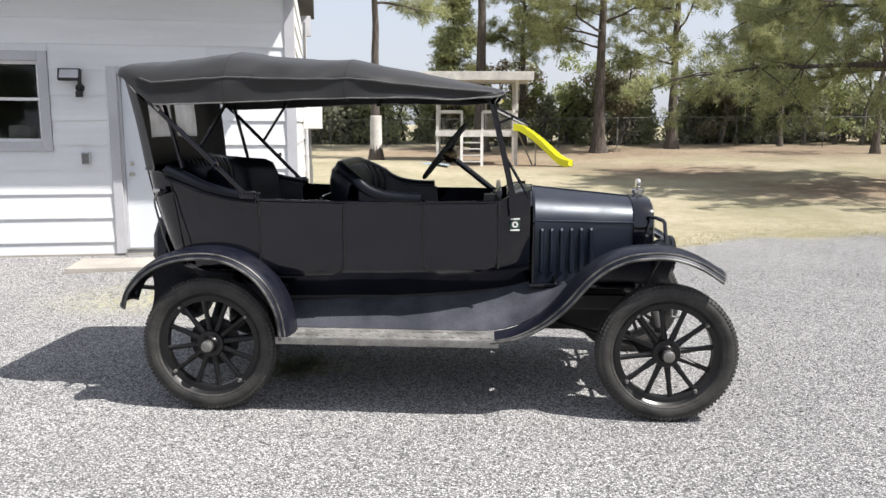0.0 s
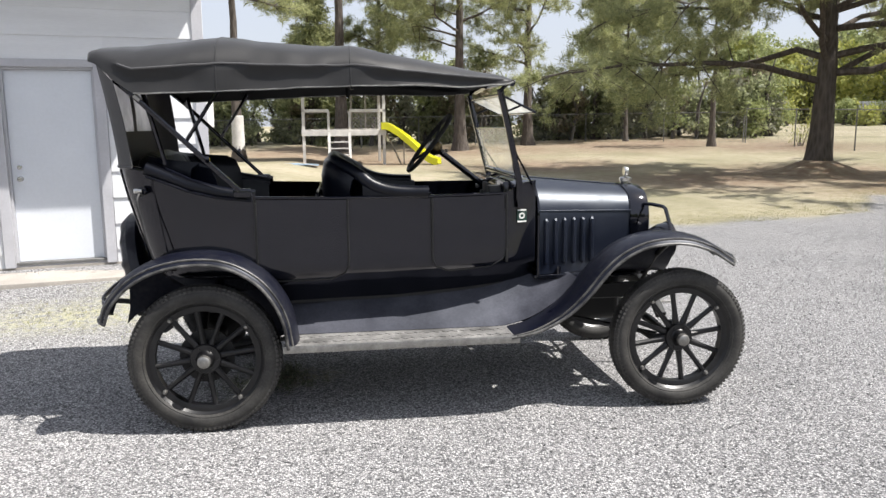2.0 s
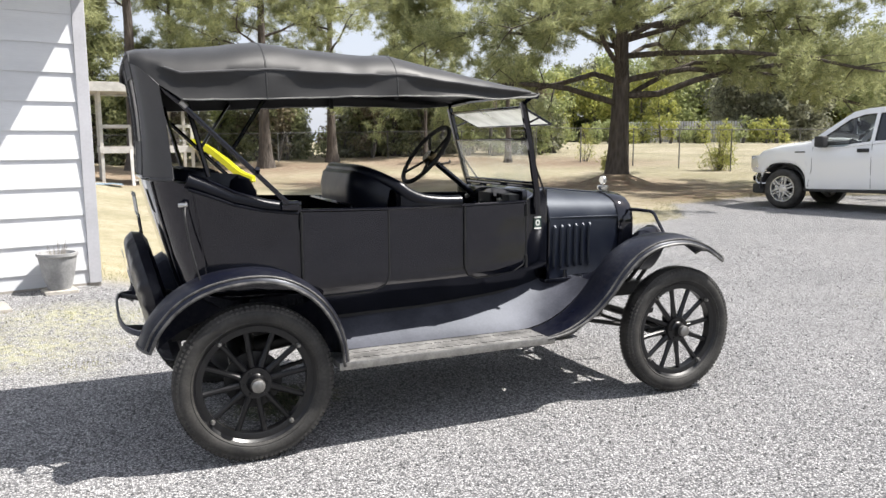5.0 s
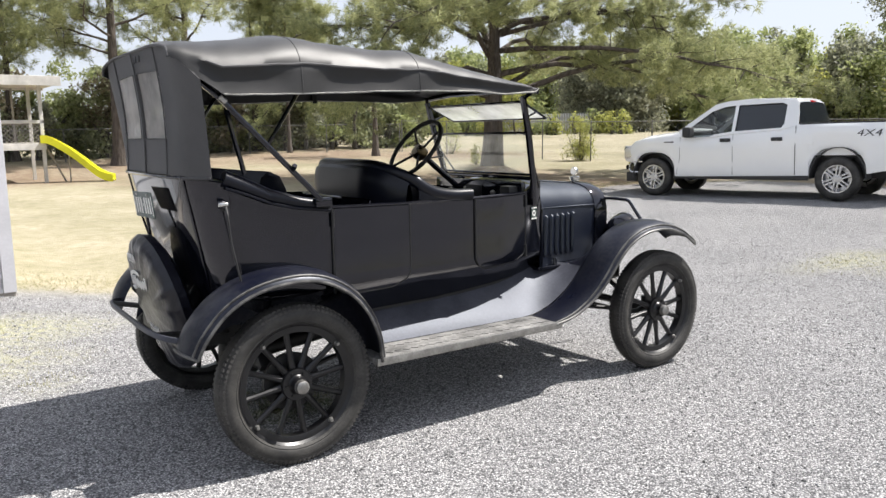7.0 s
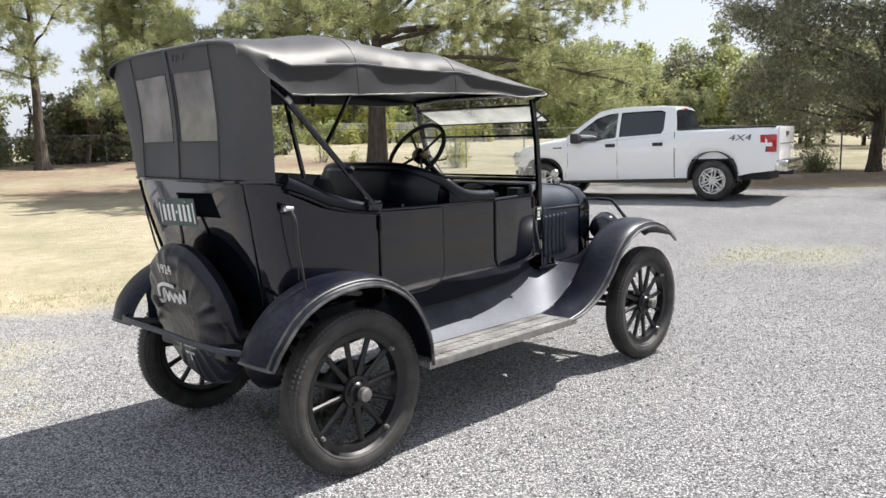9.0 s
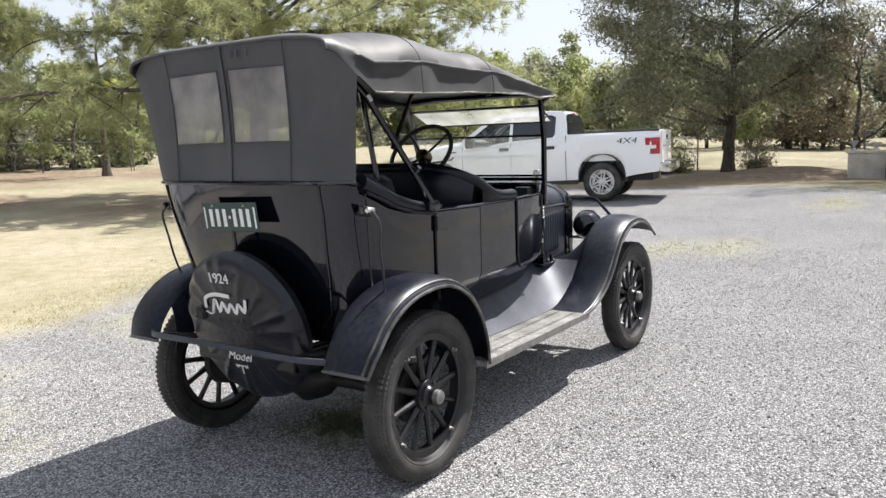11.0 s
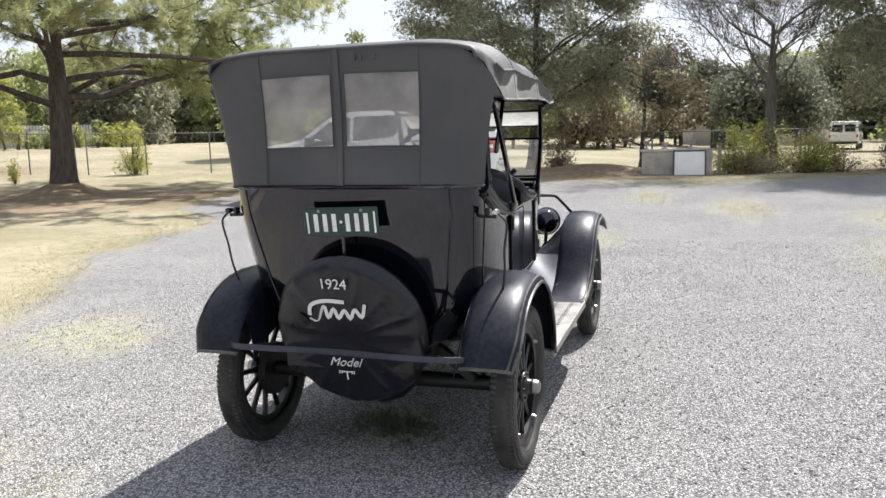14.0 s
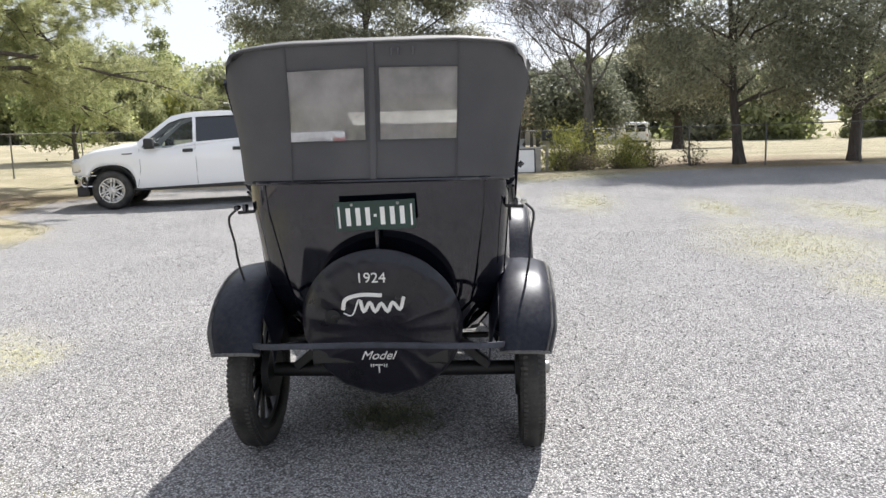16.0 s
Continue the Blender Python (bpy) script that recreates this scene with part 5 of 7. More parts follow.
    part("deadbolt", lathed([(0.026, 0.0), (0.026, 0.012), (0.0, 0.016)], 20, pose(door[0] + 0.11, 0.064, 1.14, 90, 0, 0)), M_CHROME, d)
    # window
    w = part("window", boxed((win[0], 0.10, win[2]), (win[1], 0.108, win[3])), M_WINDOW, g, "double-hung window with white sashes and grey casing")
    w.visible_shadow = False
    for lo, hi in (((win[0] - 0.11, -0.022, win[2] - 0.11), (win[0], 0.02, win[3] + 0.11)), ((win[1], -0.022, win[2] - 0.11), (win[1] + 0.11, 0.02, win[3] + 0.11)),
                   ((win[0], -0.0205, win[3]), (win[1], 0.02, win[3] + 0.11)), ((win[0], -0.0205, win[2] - 0.11), (win[1], 0.02, win[2]))):
        part("window_casing", boxed(lo, hi, 0.004), M_TRIM, w)
    zm = (win[2] + win[3]) / 2 + 0.03
    for lo, hi in (((win[0], 0.05, win[2]), (win[0] + 0.04, 0.12, win[3])), ((win[1] - 0.04, 0.05, win[2]), (win[1], 0.12, win[3])), ((win[0] + 0.04, 0.052, win[3] - 0.04), (win[1] - 0.04, 0.12, win[3])),
                   ((win[0] + 0.04, 0.052, win[2]), (win[1] - 0.04, 0.12, win[2] + 0.04)), ((win[0] + 0.04, 0.055, zm - 0.018), (win[1] - 0.04, 0.12, zm + 0.018))):
        part("window_sash", boxed(lo, hi, 0.003), M_WHITE, w)
    for k, (x, zz, s) in enumerate(((-3.55, 1.38, 0.22), (-3.9, 1.38, 0.16), (-4.2, 1.38, 0.25))):
        part("shelf_box", boxed((x, 0.5, zz - 0.2), (x + 0.25, 0.75, zz + s), 0.01), M_GREYWOOD, w)
    # overhanging roof and gutter
    part("soffit", boxed((-10.2, -0.86, 3.40), (0.20, 0.02, 3.44)), M_WHITE, g)
    part("fascia", boxed((-10.2, -0.88, 3.36), (0.20, -0.861, 3.56), 0.003), M_WHITE, g)
    bm = bmesh.new()
    grid(bm, [[(-10.3, -0.90, 3.57), (0.22, -0.90, 3.57)], [(-10.3, 2.35, 4.5), (0.22, 2.35, 4.5)], [(-10.3, deep + 0.6, 3.57), (0.22, deep + 0.6, 3.57)]])
    bmesh.ops.solidify(bm, geom=list(bm.faces), thickness=0.05)
    part("roof", bm, M_ROOF, g, "grey shingle roof")
    bm = bmesh.new()
    v = [bm.verts.new(p) for p in ((-0.05, -0.80, 3.44), (-0.05, deep + 0.5, 3.44), (-0.05, 2.35, 4.42))]
    bm.faces.new(v)
    bmesh.ops.solidify(bm, geom=list(bm.faces), thickness=0.04)
    part("gable", bm, M_SIDING, g)
    part("rear_gutter", boxed((-9.9, deep + 0.02, 3.20), (0.16, deep + 0.16, 3.56), 0.03, 2), M_TRIM, g, "grey-white gutter")
    part("downspout", tubed([(0.05, deep + 0.05, 3.3), (0.04, deep + 0.02, 3.1), (0.04, deep + 0.02, 0.1)], 0.035, 8), M_TRIM, g)
    # things on and by the walls
    mb = thing("meter_box", "pale grey metal electric box on the garage side wall", "electric box", GARAGE)
    part("cabinet", boxed((0.012, 3.50, 1.55), (0.33, 3.78, 2.03), 0.012, 2), M_WHITE, mb)
    part("conduit", tubed([(0.12, 3.62, 1.55), (0.12, 3.62, 0.02)], 0.022, 8), M_GALV, mb)
    part("conduit", tubed([(0.06, 3.60, 2.03), (0.06, 3.60, 3.3)], 0.022, 8), M_GALV, mb)
    part("service_pipe", tubed([(0.12, 4.3, 0.0), (0.12, 4.3, 0.9)], 0.03, 8), M_GALV, mb)
    fl = thing("flood_light", "black twin flood light fixed to the white siding", "flood light", GARAGE @ pose(-2.585, -0.01, 2.10))
    part("head", boxed((-0.14, -0.13, -0.07), (0.12, -0.07, 0.07), 0.012, 2, pose(-0.02, 0, 0.06, -18, 0, 0)), M_PLASTIC, fl, "black lamp head")
    part("lens", boxed((-0.115, -0.136, -0.05), (0.095, -0.131, 0.05), 0.002, 1, pose(-0.02, 0, 0.06, -18, 0, 0)), M_TRIM, fl)
    part("arm", tubed([(0.07, -0.08, 0.04), (0.07, -0.06, -0.03), (0.05, -0.02, -0.07)], 0.022, 8), M_PLASTIC, fl)
    part("motion_eye", boxed((0.02, -0.10, -0.17), (0.09, -0.02, -0.10), 0.012, 2), M_PLASTIC, fl)
    part("back_plate", lathed([(0.0, 0.02), (0.05, 0.02), (0.055, 0.0)], 20, pose(0.05, 0.012, -0.06, 90, 0, 0)), M_PLASTIC, fl)
    ob = thing("outlet_box", "small grey weatherproof outlet box on the siding", "outlet", GARAGE @ pose(-2.51, -0.005, 1.205))
    part("case", boxed((-0.05, -0.06, -0.075), (0.05, 0.01, 0.075), 0.01, 2), M_TRIM, ob)
    part("flap", boxed((-0.04, -0.072, -0.06), (0.04, -0.061, 0.06), 0.004, 1), M_GALV, ob)
    solo("door_slab", boxed((-2.60, -0.85, -0.15), (-0.98, -0.005, 0.0), 0.012, 2), M_CONCRETE, "pale worn concrete slab before the garage door", "slab", GARAGE)
    pot = thing("plant_pot", "grey tapered plant pot standing by the garage wall", "plant pot", GARAGE @ pose(-0.46, -0.24, -0.02))
    part("bowl", lathed([(0.0, 0.06), (0.11, 0.06), (0.15, 0.20), (0.185, 0.40), (0.20, 0.41), (0.20, 0.44), (0.175, 0.44), (0.165, 0.40), (0.0, 0.39)], 28), M_TERRA, pot)
    part("foot", boxed((-0.16, -0.13, 0.0), (0.16, 0.13, 0.06), 0.01), M_OLDWALL, pot)
    tw = bmesh.new()
    for k in range(14):
        a, r = k * 2.4, 0.10
        tube(tw, [(0.05 * math.cos(a), 0.05 * math.sin(a), 0.39), (r * math.cos(a), r * math.sin(a), 0.46 + 0.05 * (k % 3))], [0.006, 0.002], 4)
    part("dry_stems", tw, M_GREYWOOD, pot)


garage()

# ---- play house with a slide ----


def playset():
    z0 = 0.20
    p = thing("play_house", "weathered wooden play house on posts with a flat pale roof", "play house", pose(-0.45, 22.6, z0, 0, 0, 2))
    W, D = 2.85, 2.0
    post = finish("post", boxed((-0.05, -0.05, 0), (0.05, 0.05, 3.0), 0.006), M_PALEWOOD)
    for x in (0.05, W - 0.05):
        for y in (0.05, D - 0.05):
            o = new("post", post)
            o.parent, o.matrix_basis = p, pose(x, y, 0)
    short = finish("post", boxed((-0.04, -0.04, 0), (0.04, 0.04, 1.85), 0.006), M_PALEWOOD)
    for x in (0.90, 1.62):
        o = new("post", short)
        o.parent, o.matrix_basis = p, pose(x, 0.05, 0)
    for x in (W * 0.62, W * 0.8):
        part("roof_prop", boxed((x - 0.03, D - 0.4, 1.0), (x + 0.03, D - 0.34, 2.95), 0.004), M_GREYWOOD, p)
    part("deck_beam", boxed((-0.02, -0.04, 1.02), (W + 0.02, 0.0, 1.22), 0.006), M_PALEWOOD, p)
    part("deck_beam", boxed((-0.02, D, 1.02), (W + 0.02, D + 0.04, 1.22), 0.006), M_PALEWOOD, p)
    me = finish("deck_board", boxed((0, 0, 1.222), (W, 0.13, 1.25), 0.004), M_GREYWOOD)
    for k in range(14):
        o = new("deck_board", me)
        o.parent, o.matrix_basis = p, pose(0, 0.02 + k * 0.14, 0)
    for a, b in ((0.0, 0.92), (1.62, W)):
        part("rail", boxed((a, 0.0, 1.82), (b, 0.045, 1.92), 0.006), M_PALEWOOD, p)
        part("rail", boxed((a, D - 0.045, 1.82), (b, D, 1.92), 0.006), M_GREYWOOD, p)
    lat = bmesh.new()
    for k in range(-5, 12):
        for s in (-1, 1):
            x0, x1, za, zb = 1.66, W - 0.1, 1.25, 1.82
            xa = x0 + k * 0.13
            pts = []
            for f in np.linspace(0, 1, 8):
                x, zz = xa + f * 0.57, za + f * 0.57
                if s < 0:
                    x = x0 + x1 - x
                if x0 <= x <= x1:
                    pts.append((x, 0.03, zz))
            if len(pts) > 1:
                tube(lat, [pts[0], pts[-1]], 0.01, 4)
    part("lattice", lat, M_GREYWOOD, p)
    for k in range(5):
        part("ladder_tread", boxed((0.93, -0.42 + k * 0.085, 0.14 + k * 0.215), (1.59, -0.26 + k * 0.085, 0.18 + k * 0.215), 0.005), M_PALEWOOD, p)
    for x in (0.90, 1.60):
        part("ladder_string", tubed([(x, -0.44, 0.0), (x, 0.0, 1.2)], 0.03, 4, True, (0.02, 0.05)), M_PALEWOOD, p)
    part("roof", boxed((-0.55, -0.35, 3.0), (W + 0.5, D + 0.35, 3.06), 0.006), M_PALEWOOD, p, "flat pale board roof")
    part("roof_fascia", boxed((-0.55, -0.38, 2.93), (W + 0.5, -0.352, 3.22), 0.006), M_PALEWOOD, p)
    part("roof_fascia", boxed((-0.55, D + 0.352, 2.93), (W + 0.5, D + 0.38, 3.22), 0.006), M_PALEWOOD, p)
    part("brace_pole", tubed([(W + 0.55, 0.2, 0.0), (W + 0.05, 0.2, 1.1)], 0.03, 6), M_GREYWOOD, p)
    sl = thing("slide", "bright yellow plastic slide leaning on the play house", "slide", pose(-0.45 + W, 22.5, z0))
    path = smooth_path([(-0.12, 0.3, 1.28), (0.12, 0.26, 1.25), (0.55, 0.15, 0.98), (1.0, 0.0, 0.60), (1.38, -0.15, 0.24), (1.62, -0.25, 0.10), (1.80, -0.32, 0.05)], 4)
    rows = []
    for i, q in enumerate(path):
        d = (path[min(i + 1, len(path) - 1)] - path[max(i - 1, 0)])
        s = Vector((-d.y, d.x, 0)).normalized()
        rows.append([q + s * a + Vector((0, 0, b)) for a, b in ((-0.30, -0.06), (-0.30, 0.18), (-0.25, 0.18), (-0.22, 0.03), (0.0, 0.0), (0.22, 0.03), (0.25, 0.18), (0.30, 0.18), (0.30, -0.06))])
    part("chute", shell(rows, 0.015), M_SLIDE, sl)
    part("prop", tubed([(0.62, 0.14, 0.0), (0.62, 0.14, 0.92)], 0.022, 6), M_GREYWOOD, sl)
    bm = bmesh.new()
    rows = [[(x, y, 0.05 + 0.07 * abs(noise.noise(Vector((x * 2.2, y * 2.2, 1)))) + 0.10 * math.exp(-((x - 0.6) ** 2 + y * y) * 1.2)) for x in np.linspace(-1, 1.4, 18)] for y in np.linspace(-0.55, 0.55, 10)]
    grid(bm, rows)
    bmesh.ops.solidify(bm, geom=list(bm.faces), thickness=0.03)
    solo("tarpaulin", bm, M_BLUE, "faded pale blue tarpaulin crumpled on the lawn", "tarpaulin", pose(-1.3, 21.3, 0.20))


playset()

# ---- chain-link fence ----


def fence(name, pts, h, spacing, label):
    f = thing(name, label, "fence")
    me = finish("post", tubed([(0, 0, -0.1), (0, 0, h + 0.05)], 0.026, 8), M_GALV)
    mesh_v, mesh_f = [], []
    for (x0, y0), (x1, y1) in zip(pts, pts[1:]):
        length = math.hypot(x1 - x0, y1 - y0)
        n = max(1, round(length / spacing))
        for k in range(n + 1):
            x, y = x0 + (x1 - x0) * k / n, y0 + (y1 - y0) * k / n
            o = new("post", me)
            o.parent, o.matrix_basis = f, pose(x, y, ground_z(x, y))
        za, zb = ground_z(x0, y0), ground_z(x1, y1)
        part("top_rail", tubed([(x0, y0, za + h), (x1, y1, zb + h)], 0.017, 6), M_GALV, f)
        ux, uy = (x1 - x0) / length, (y1 - y0) / length
        step, r = 0.13, 0.0016
        for k in range(int(-h / step), int(length / step)):
            for s in (1, -1):
                a, b = k * step, k * step + h
                lo, hi = max(a, 0), min(b, length)
                if hi - lo < 0.05:
                    continue
                za_, zb_ = (lo - a, hi - a) if s > 0 else (h - (lo - a), h - (hi - a))
                base = len(mesh_v)
                for d, zz in ((lo, za_), (hi, zb_)):
                    for dz, off in ((r, 0), (-r, r), (-r, -r)):
                        zg = za + (zb - za) * d / length
                        mesh_v.append((x0 + ux * d - uy * off, y0 + uy * d + ux * off, zg + zz + dz))
                for q in range(3):
                    mesh_f.append((base + q, base + (q + 1) % 3, base + 3 + (q + 1) % 3, base + 3 + q))
    o = new("wire_mesh", raw("wire_mesh", mesh_v, mesh_f, M_GALV))
    o.parent = f
    tagged(o, kind="stuff")
    return f


fence("chain_link_fence", [(20.4, -20), (21.4, -9), (22.2, -4.5), (22.4, -0.2)], 1.25, 3.0, "low grey chain-link fence beside the drive")
fence("chain_link_fence", [(26.0, 5.5), (23.6, 14.2), (20.6, 17.6), (19.6, 22), (18.9, 28.6)], 1.5, 3.0, "long grey chain-link fence at the lawn's edge")
fence("chain_link_fence", [(18.9, 28.8), (16.2, 31.3), (13, 33.3), (-12, 33.5)], 1.35, 2.8, "grey chain-link fence before the woods")

# ---- white pickup truck: x forward from its rear axle, y to its left ----


def truck():
    t = thing("pickup_truck", "white four-door pickup truck parked by the lawn", "pickup truck", pose(14.09, 4.04, 0.148, 0, 0.85, 102.0) @ Matrix.Scale(1.026, 4))
    top = [(-1.20, 1.43), (0.72, 1.43), (0.95, 1.37), (1.95, 1.32), (2.35, 1.28), (3.02, 1.24), (3.10, 1.33), (3.45, 1.30), (3.9, 1.24), (4.2, 1.17), (4.38, 1.06), (4.50, 0.92)]
    low = [(-1.20, 0.60), (-0.75, 0.55), (-0.5, 0.50), (0.6, 0.46), (3.2, 0.42), (4.15, 0.46), (4.22, 0.70), (4.50, 0.74)]

    def arch(x):
        z = lerp(low, x)
        for c, k in ((0.0, 1.18), (3.70, 1.06)):
            if abs(x - c) < 0.50:
                z = max(z, 0.40 + (max(0, 0.50 ** 2.6 - abs(x - c) ** 2.6)) ** (1 / 2.6) * k)
        return z

    def nose(x):
        return max(0, x - 3.75) ** 2 * 0.42
    xs = sorted(set([round(float(v), 4) for v in np.linspace(-1.20, 4.50, 64)] + [c + 0.5 * math.cos(a) for c in (0, 3.70) for a in np.linspace(0.02, math.pi - 0.02, 21)]))
    for s in (-1, 1):
        rows = []
        for x in xs:
            b, h = arch(x), lerp(top, x)
            w = 0.995 - nose(x) - max(0, -0.95 - x) ** 2 * 1.0
            rows.append([(x, s * (w + dy), b + (h - b) * f) for f, dy in ((0, -0.045), (0.10, -0.02), (0.28, -0.006), (0.42, -0.010), (0.55, 0.0), (0.70, 0.002), (0.84, -0.012), (0.93, -0.030), (1.0, -0.075))])
        part("body_side", shell(rows, 0.02), M_TRUCK, t, "white painted body side")
        for c, k in ((0.0, 1.18), (3.70, 1.06)):
            part("wheel_arch", shell([[(c + r * math.cos(a), s * y, 0.40 + r * k * math.sin(a)) for a in np.linspace(0, math.pi, 20)] for r, y in ((0.50, 0.955), (0.50, 0.60), (0.05, 0.60))], 0.01), M_LINER, t, "dark grey wheel arch liner")
    # bonnet, bed, tailgate, nose
    rows = [[(x, y * (0.92 - nose(x)) / 0.92, lerp(top, x) - 0.005 + 0.055 * (1 - (abs(y) / 0.92) ** 2) + (0.022 if 0.35 < abs(y) < 0.72 else 0)) for y in np.linspace(-0.92, 0.92, 17)] for x in (3.10, 3.3, 3.6, 3.9, 4.15, 4.32, 4.42)]
    part("bonnet", shell(rows, 0.02), M_TRUCK, t, "white bonnet with a raised centre")
    part("cowl_panel", boxed((3.02, -0.80, 1.27), (3.16, 0.80, 1.345), 0.01), M_PLASTIC, t)
    part("bed_floor", boxed((-1.14, -0.80, 0.80), (0.68, 0.80, 0.84)), M_PLASTIC, t)
    part("bed_front", boxed((0.66, -0.92, 0.60), (0.70, 0.92, 1.42), 0.005), M_TRUCK, t)
    for s in (-1, 1):
        part("bed_rail", boxed((-1.17, s * 0.895 - 0.045, 1.415), (0.70, s * 0.895 + 0.035, 1.45), 0.012, 2), M_PLASTIC, t)
        part("bed_inner", boxed((-1.14, s * 0.83 - 0.02, 0.84), (0.66, s * 0.83 + 0.02, 1.41), 0.0), M_TRUCK, t)
    tg = part("tailgate", boxed((-1.225, -0.84, 0.74), (-1.15, 0.84, 1.44), 0.02, 3), M_TRUCK, t, "white tailgate")
    part("handle", boxed((-1.236, -0.13, 1.26), (-1.222, 0.13, 1.34), 0.004), M_PLASTIC, tg)
    part("pressed_line", boxed((-1.231, -0.76, 1.10), (-1.222, 0.76, 1.115), 0.003), M_LINER, tg)
    for s in (-1, 1):
        la = part("tail_lamp", boxed((-1.19, s * 0.905 - 0.068, 0.95), (-0.99, s * 0.905 + 0.085, 1.285), 0.018, 2), M_RED, t, "red wrap-round tail lamp")
        part("lamp_hook", boxed((-0.995, s * 0.985 - 0.01, 1.13), (-0.90, s * 0.985 + 0.012, 1.285), 0.006, 1), M_RED, la)
        part("clear_lens", boxed((-1.12, s * 0.988 - 0.003, 1.06), (-1.00, s * 0.988 + 0.006, 1.13), 0.002), M_WHITE, la, "clear reversing lens")
        part("dark_edge", boxed((-1.03, s * 0.986 - 0.003, 0.955), (-1.00, s * 0.986 + 0.006, 1.06), 0.002), M_PLASTIC, la)
    rb = part("rear_bumper", boxed((-1.40, -0.93, 0.58), (-1.16, 0.93, 0.79), 0.035, 3), M_CHROME, t, "bright chrome rear bumper")
    part("step_pad", boxed((-1.38, -0.55, 0.785), (-1.20, 0.55, 0.80), 0.004), M_PLASTIC, rb)
    part("tow_hitch", boxed((-1.36, -0.05, 0.48), (-1.1, 0.05, 0.58), 0.01), M_PLASTIC, rb)
    fb = []
    for y in np.linspace(-0.93, 0.93, 15):
        x = 4.60 - 0.32 * (abs(y) / 0.93) ** 2.4
        fb.append([(x - 0.30, y, 0.50), (x - 0.02, y, 0.50), (x + 0.02, y, 0.56), (x + 0.02, y, 0.66), (x - 0.02, y, 0.735), (x - 0.30, y, 0.74)])
    fbm = part("front_bumper", shell(fb, 0.02), M_CHROME, t, "chrome front bumper")
    for s in (-1, 1):
        part("fog_lamp", lathed([(0.0, 0.02), (0.05, 0.018), (0.06, 0.0)], 14, pose(4.47, s * 0.70, 0.60, 0, 90, 8 * s)), M_TINT, fbm)
    part("air_dam", boxed((4.16, -0.85, 0.30), (4.42, 0.85, 0.50), 0.03, 2), M_PLASTIC, t)
    gr = part("grille", boxed((4.40, -0.56, 0.76), (4.52, 0.56, 1.06), 0.02, 2), M_PLASTIC, t, "dark grille with bright bars")
    for z in (0.86, 0.96):
        part("grille_bar", boxed((4.50, -0.55, z - 0.02), (4.545, 0.55, z + 0.02), 0.008, 2), M_CHROME, gr)
    for s in (-1, 1):
        hl = part("headlight", boxed((4.20, s * 0.735 - 0.15, 0.80), (4.47, s * 0.735 + 0.13, 1.075), 0.04, 3), M_ALLOY, t, "clear wrap-round headlight")
        part("amber_lens", boxed((4.19, s * 0.86 - 0.012, 0.84), (4.25, s * 0.86 + 0.014, 1.02), 0.004, 1), M_AMBER, hl)
    # cab
    cab_top = [(0.70, 1.40, 0.90), (0.735, 1.64, 0.82), (0.77, 1.84, 0.735), (0.84, 1.91, 0.70), (1.3, 1.945, 0.705), (1.8, 1.955, 0.705), (2.15, 1.935, 0.70), (2.40, 1.865, 0.70), (2.72, 1.64, 0.765), (3.12, 1.36, 0.85)]
    rows = [[(x, w * a, z + c) for a, c in ((-1.0, -0.03), (-0.96, 0.0), (-0.7, 0.018), (-0.35, 0.026), (0, 0.03), (0.35, 0.026), (0.7, 0.018), (0.96, 0.0), (1.0, -0.03))] for x, z, w in cab_top]
    bm = bmesh.new()
    grid(bm, rows[2:8])
    bmesh.ops.solidify(bm, geom=list(bm.faces), thickness=0.03)
    part("cab_roof", bm, M_TRUCK, t, "white cab roof")
    bm = bmesh.new()
    grid(bm, rows[7:])
    part("windshield", bm, M_AUTOGLASS, t, "clear windshield").visible_shadow = False
    bm = bmesh.new()
    grid(bm, rows[:3])
    part("rear_glass", bm, M_TINT, t, "dark rear glass")
    part("roof_lamp", boxed((0.765, -0.14, 1.855), (0.80, 0.14, 1.895), 0.008), M_RED, t)
    front_win = ((1.995, 1.315), (2.33, 1.275), (2.45, 1.235), (2.98, 1.215), (3.02, 1.26), (2.96, 1.36), (2.47, 1.735), (2.22, 1.815), (1.995, 1.835))
    rear_win = ((1.03, 1.365), (1.93, 1.32), (1.93, 1.835), (1.09, 1.845), (0.985, 1.80), (0.985, 1.44))

    def leaf_y(z):
        return 0.962 - 0.42 * max(0, z - 1.24) ** 1.1
    for s in (-1, 1):
        # pillars and roof side round the two windows
        bm = bmesh.new()
        outer = [(0.72, 1.41), (1.03, 1.33), (1.95, 1.27), (2.4, 1.22), (3.05, 1.19), (3.12, 1.36), (2.76, 1.625), (2.42, 1.87), (2.15, 1.925), (1.8, 1.945), (1.3, 1.935), (0.86, 1.90), (0.78, 1.83), (0.74, 1.62)]
        loops = [outer, front_win, rear_win]
        edges = []
        for lp in loops:
            vs = [bm.verts.new((x, s * leaf_y(z), z)) for x, z in lp]
            edges += [bm.edges.new((vs[i], vs[(i + 1) % len(vs)])) for i in range(len(vs))]
        bmesh.ops.triangle_fill(bm, use_beauty=True, use_dissolve=False, edges=edges)
        bmesh.ops.solidify(bm, geom=list(bm.faces), thickness=0.025)
        part("cab_frame", bm, M_TRUCK, t, "white window frame and pillars", smooth=30)
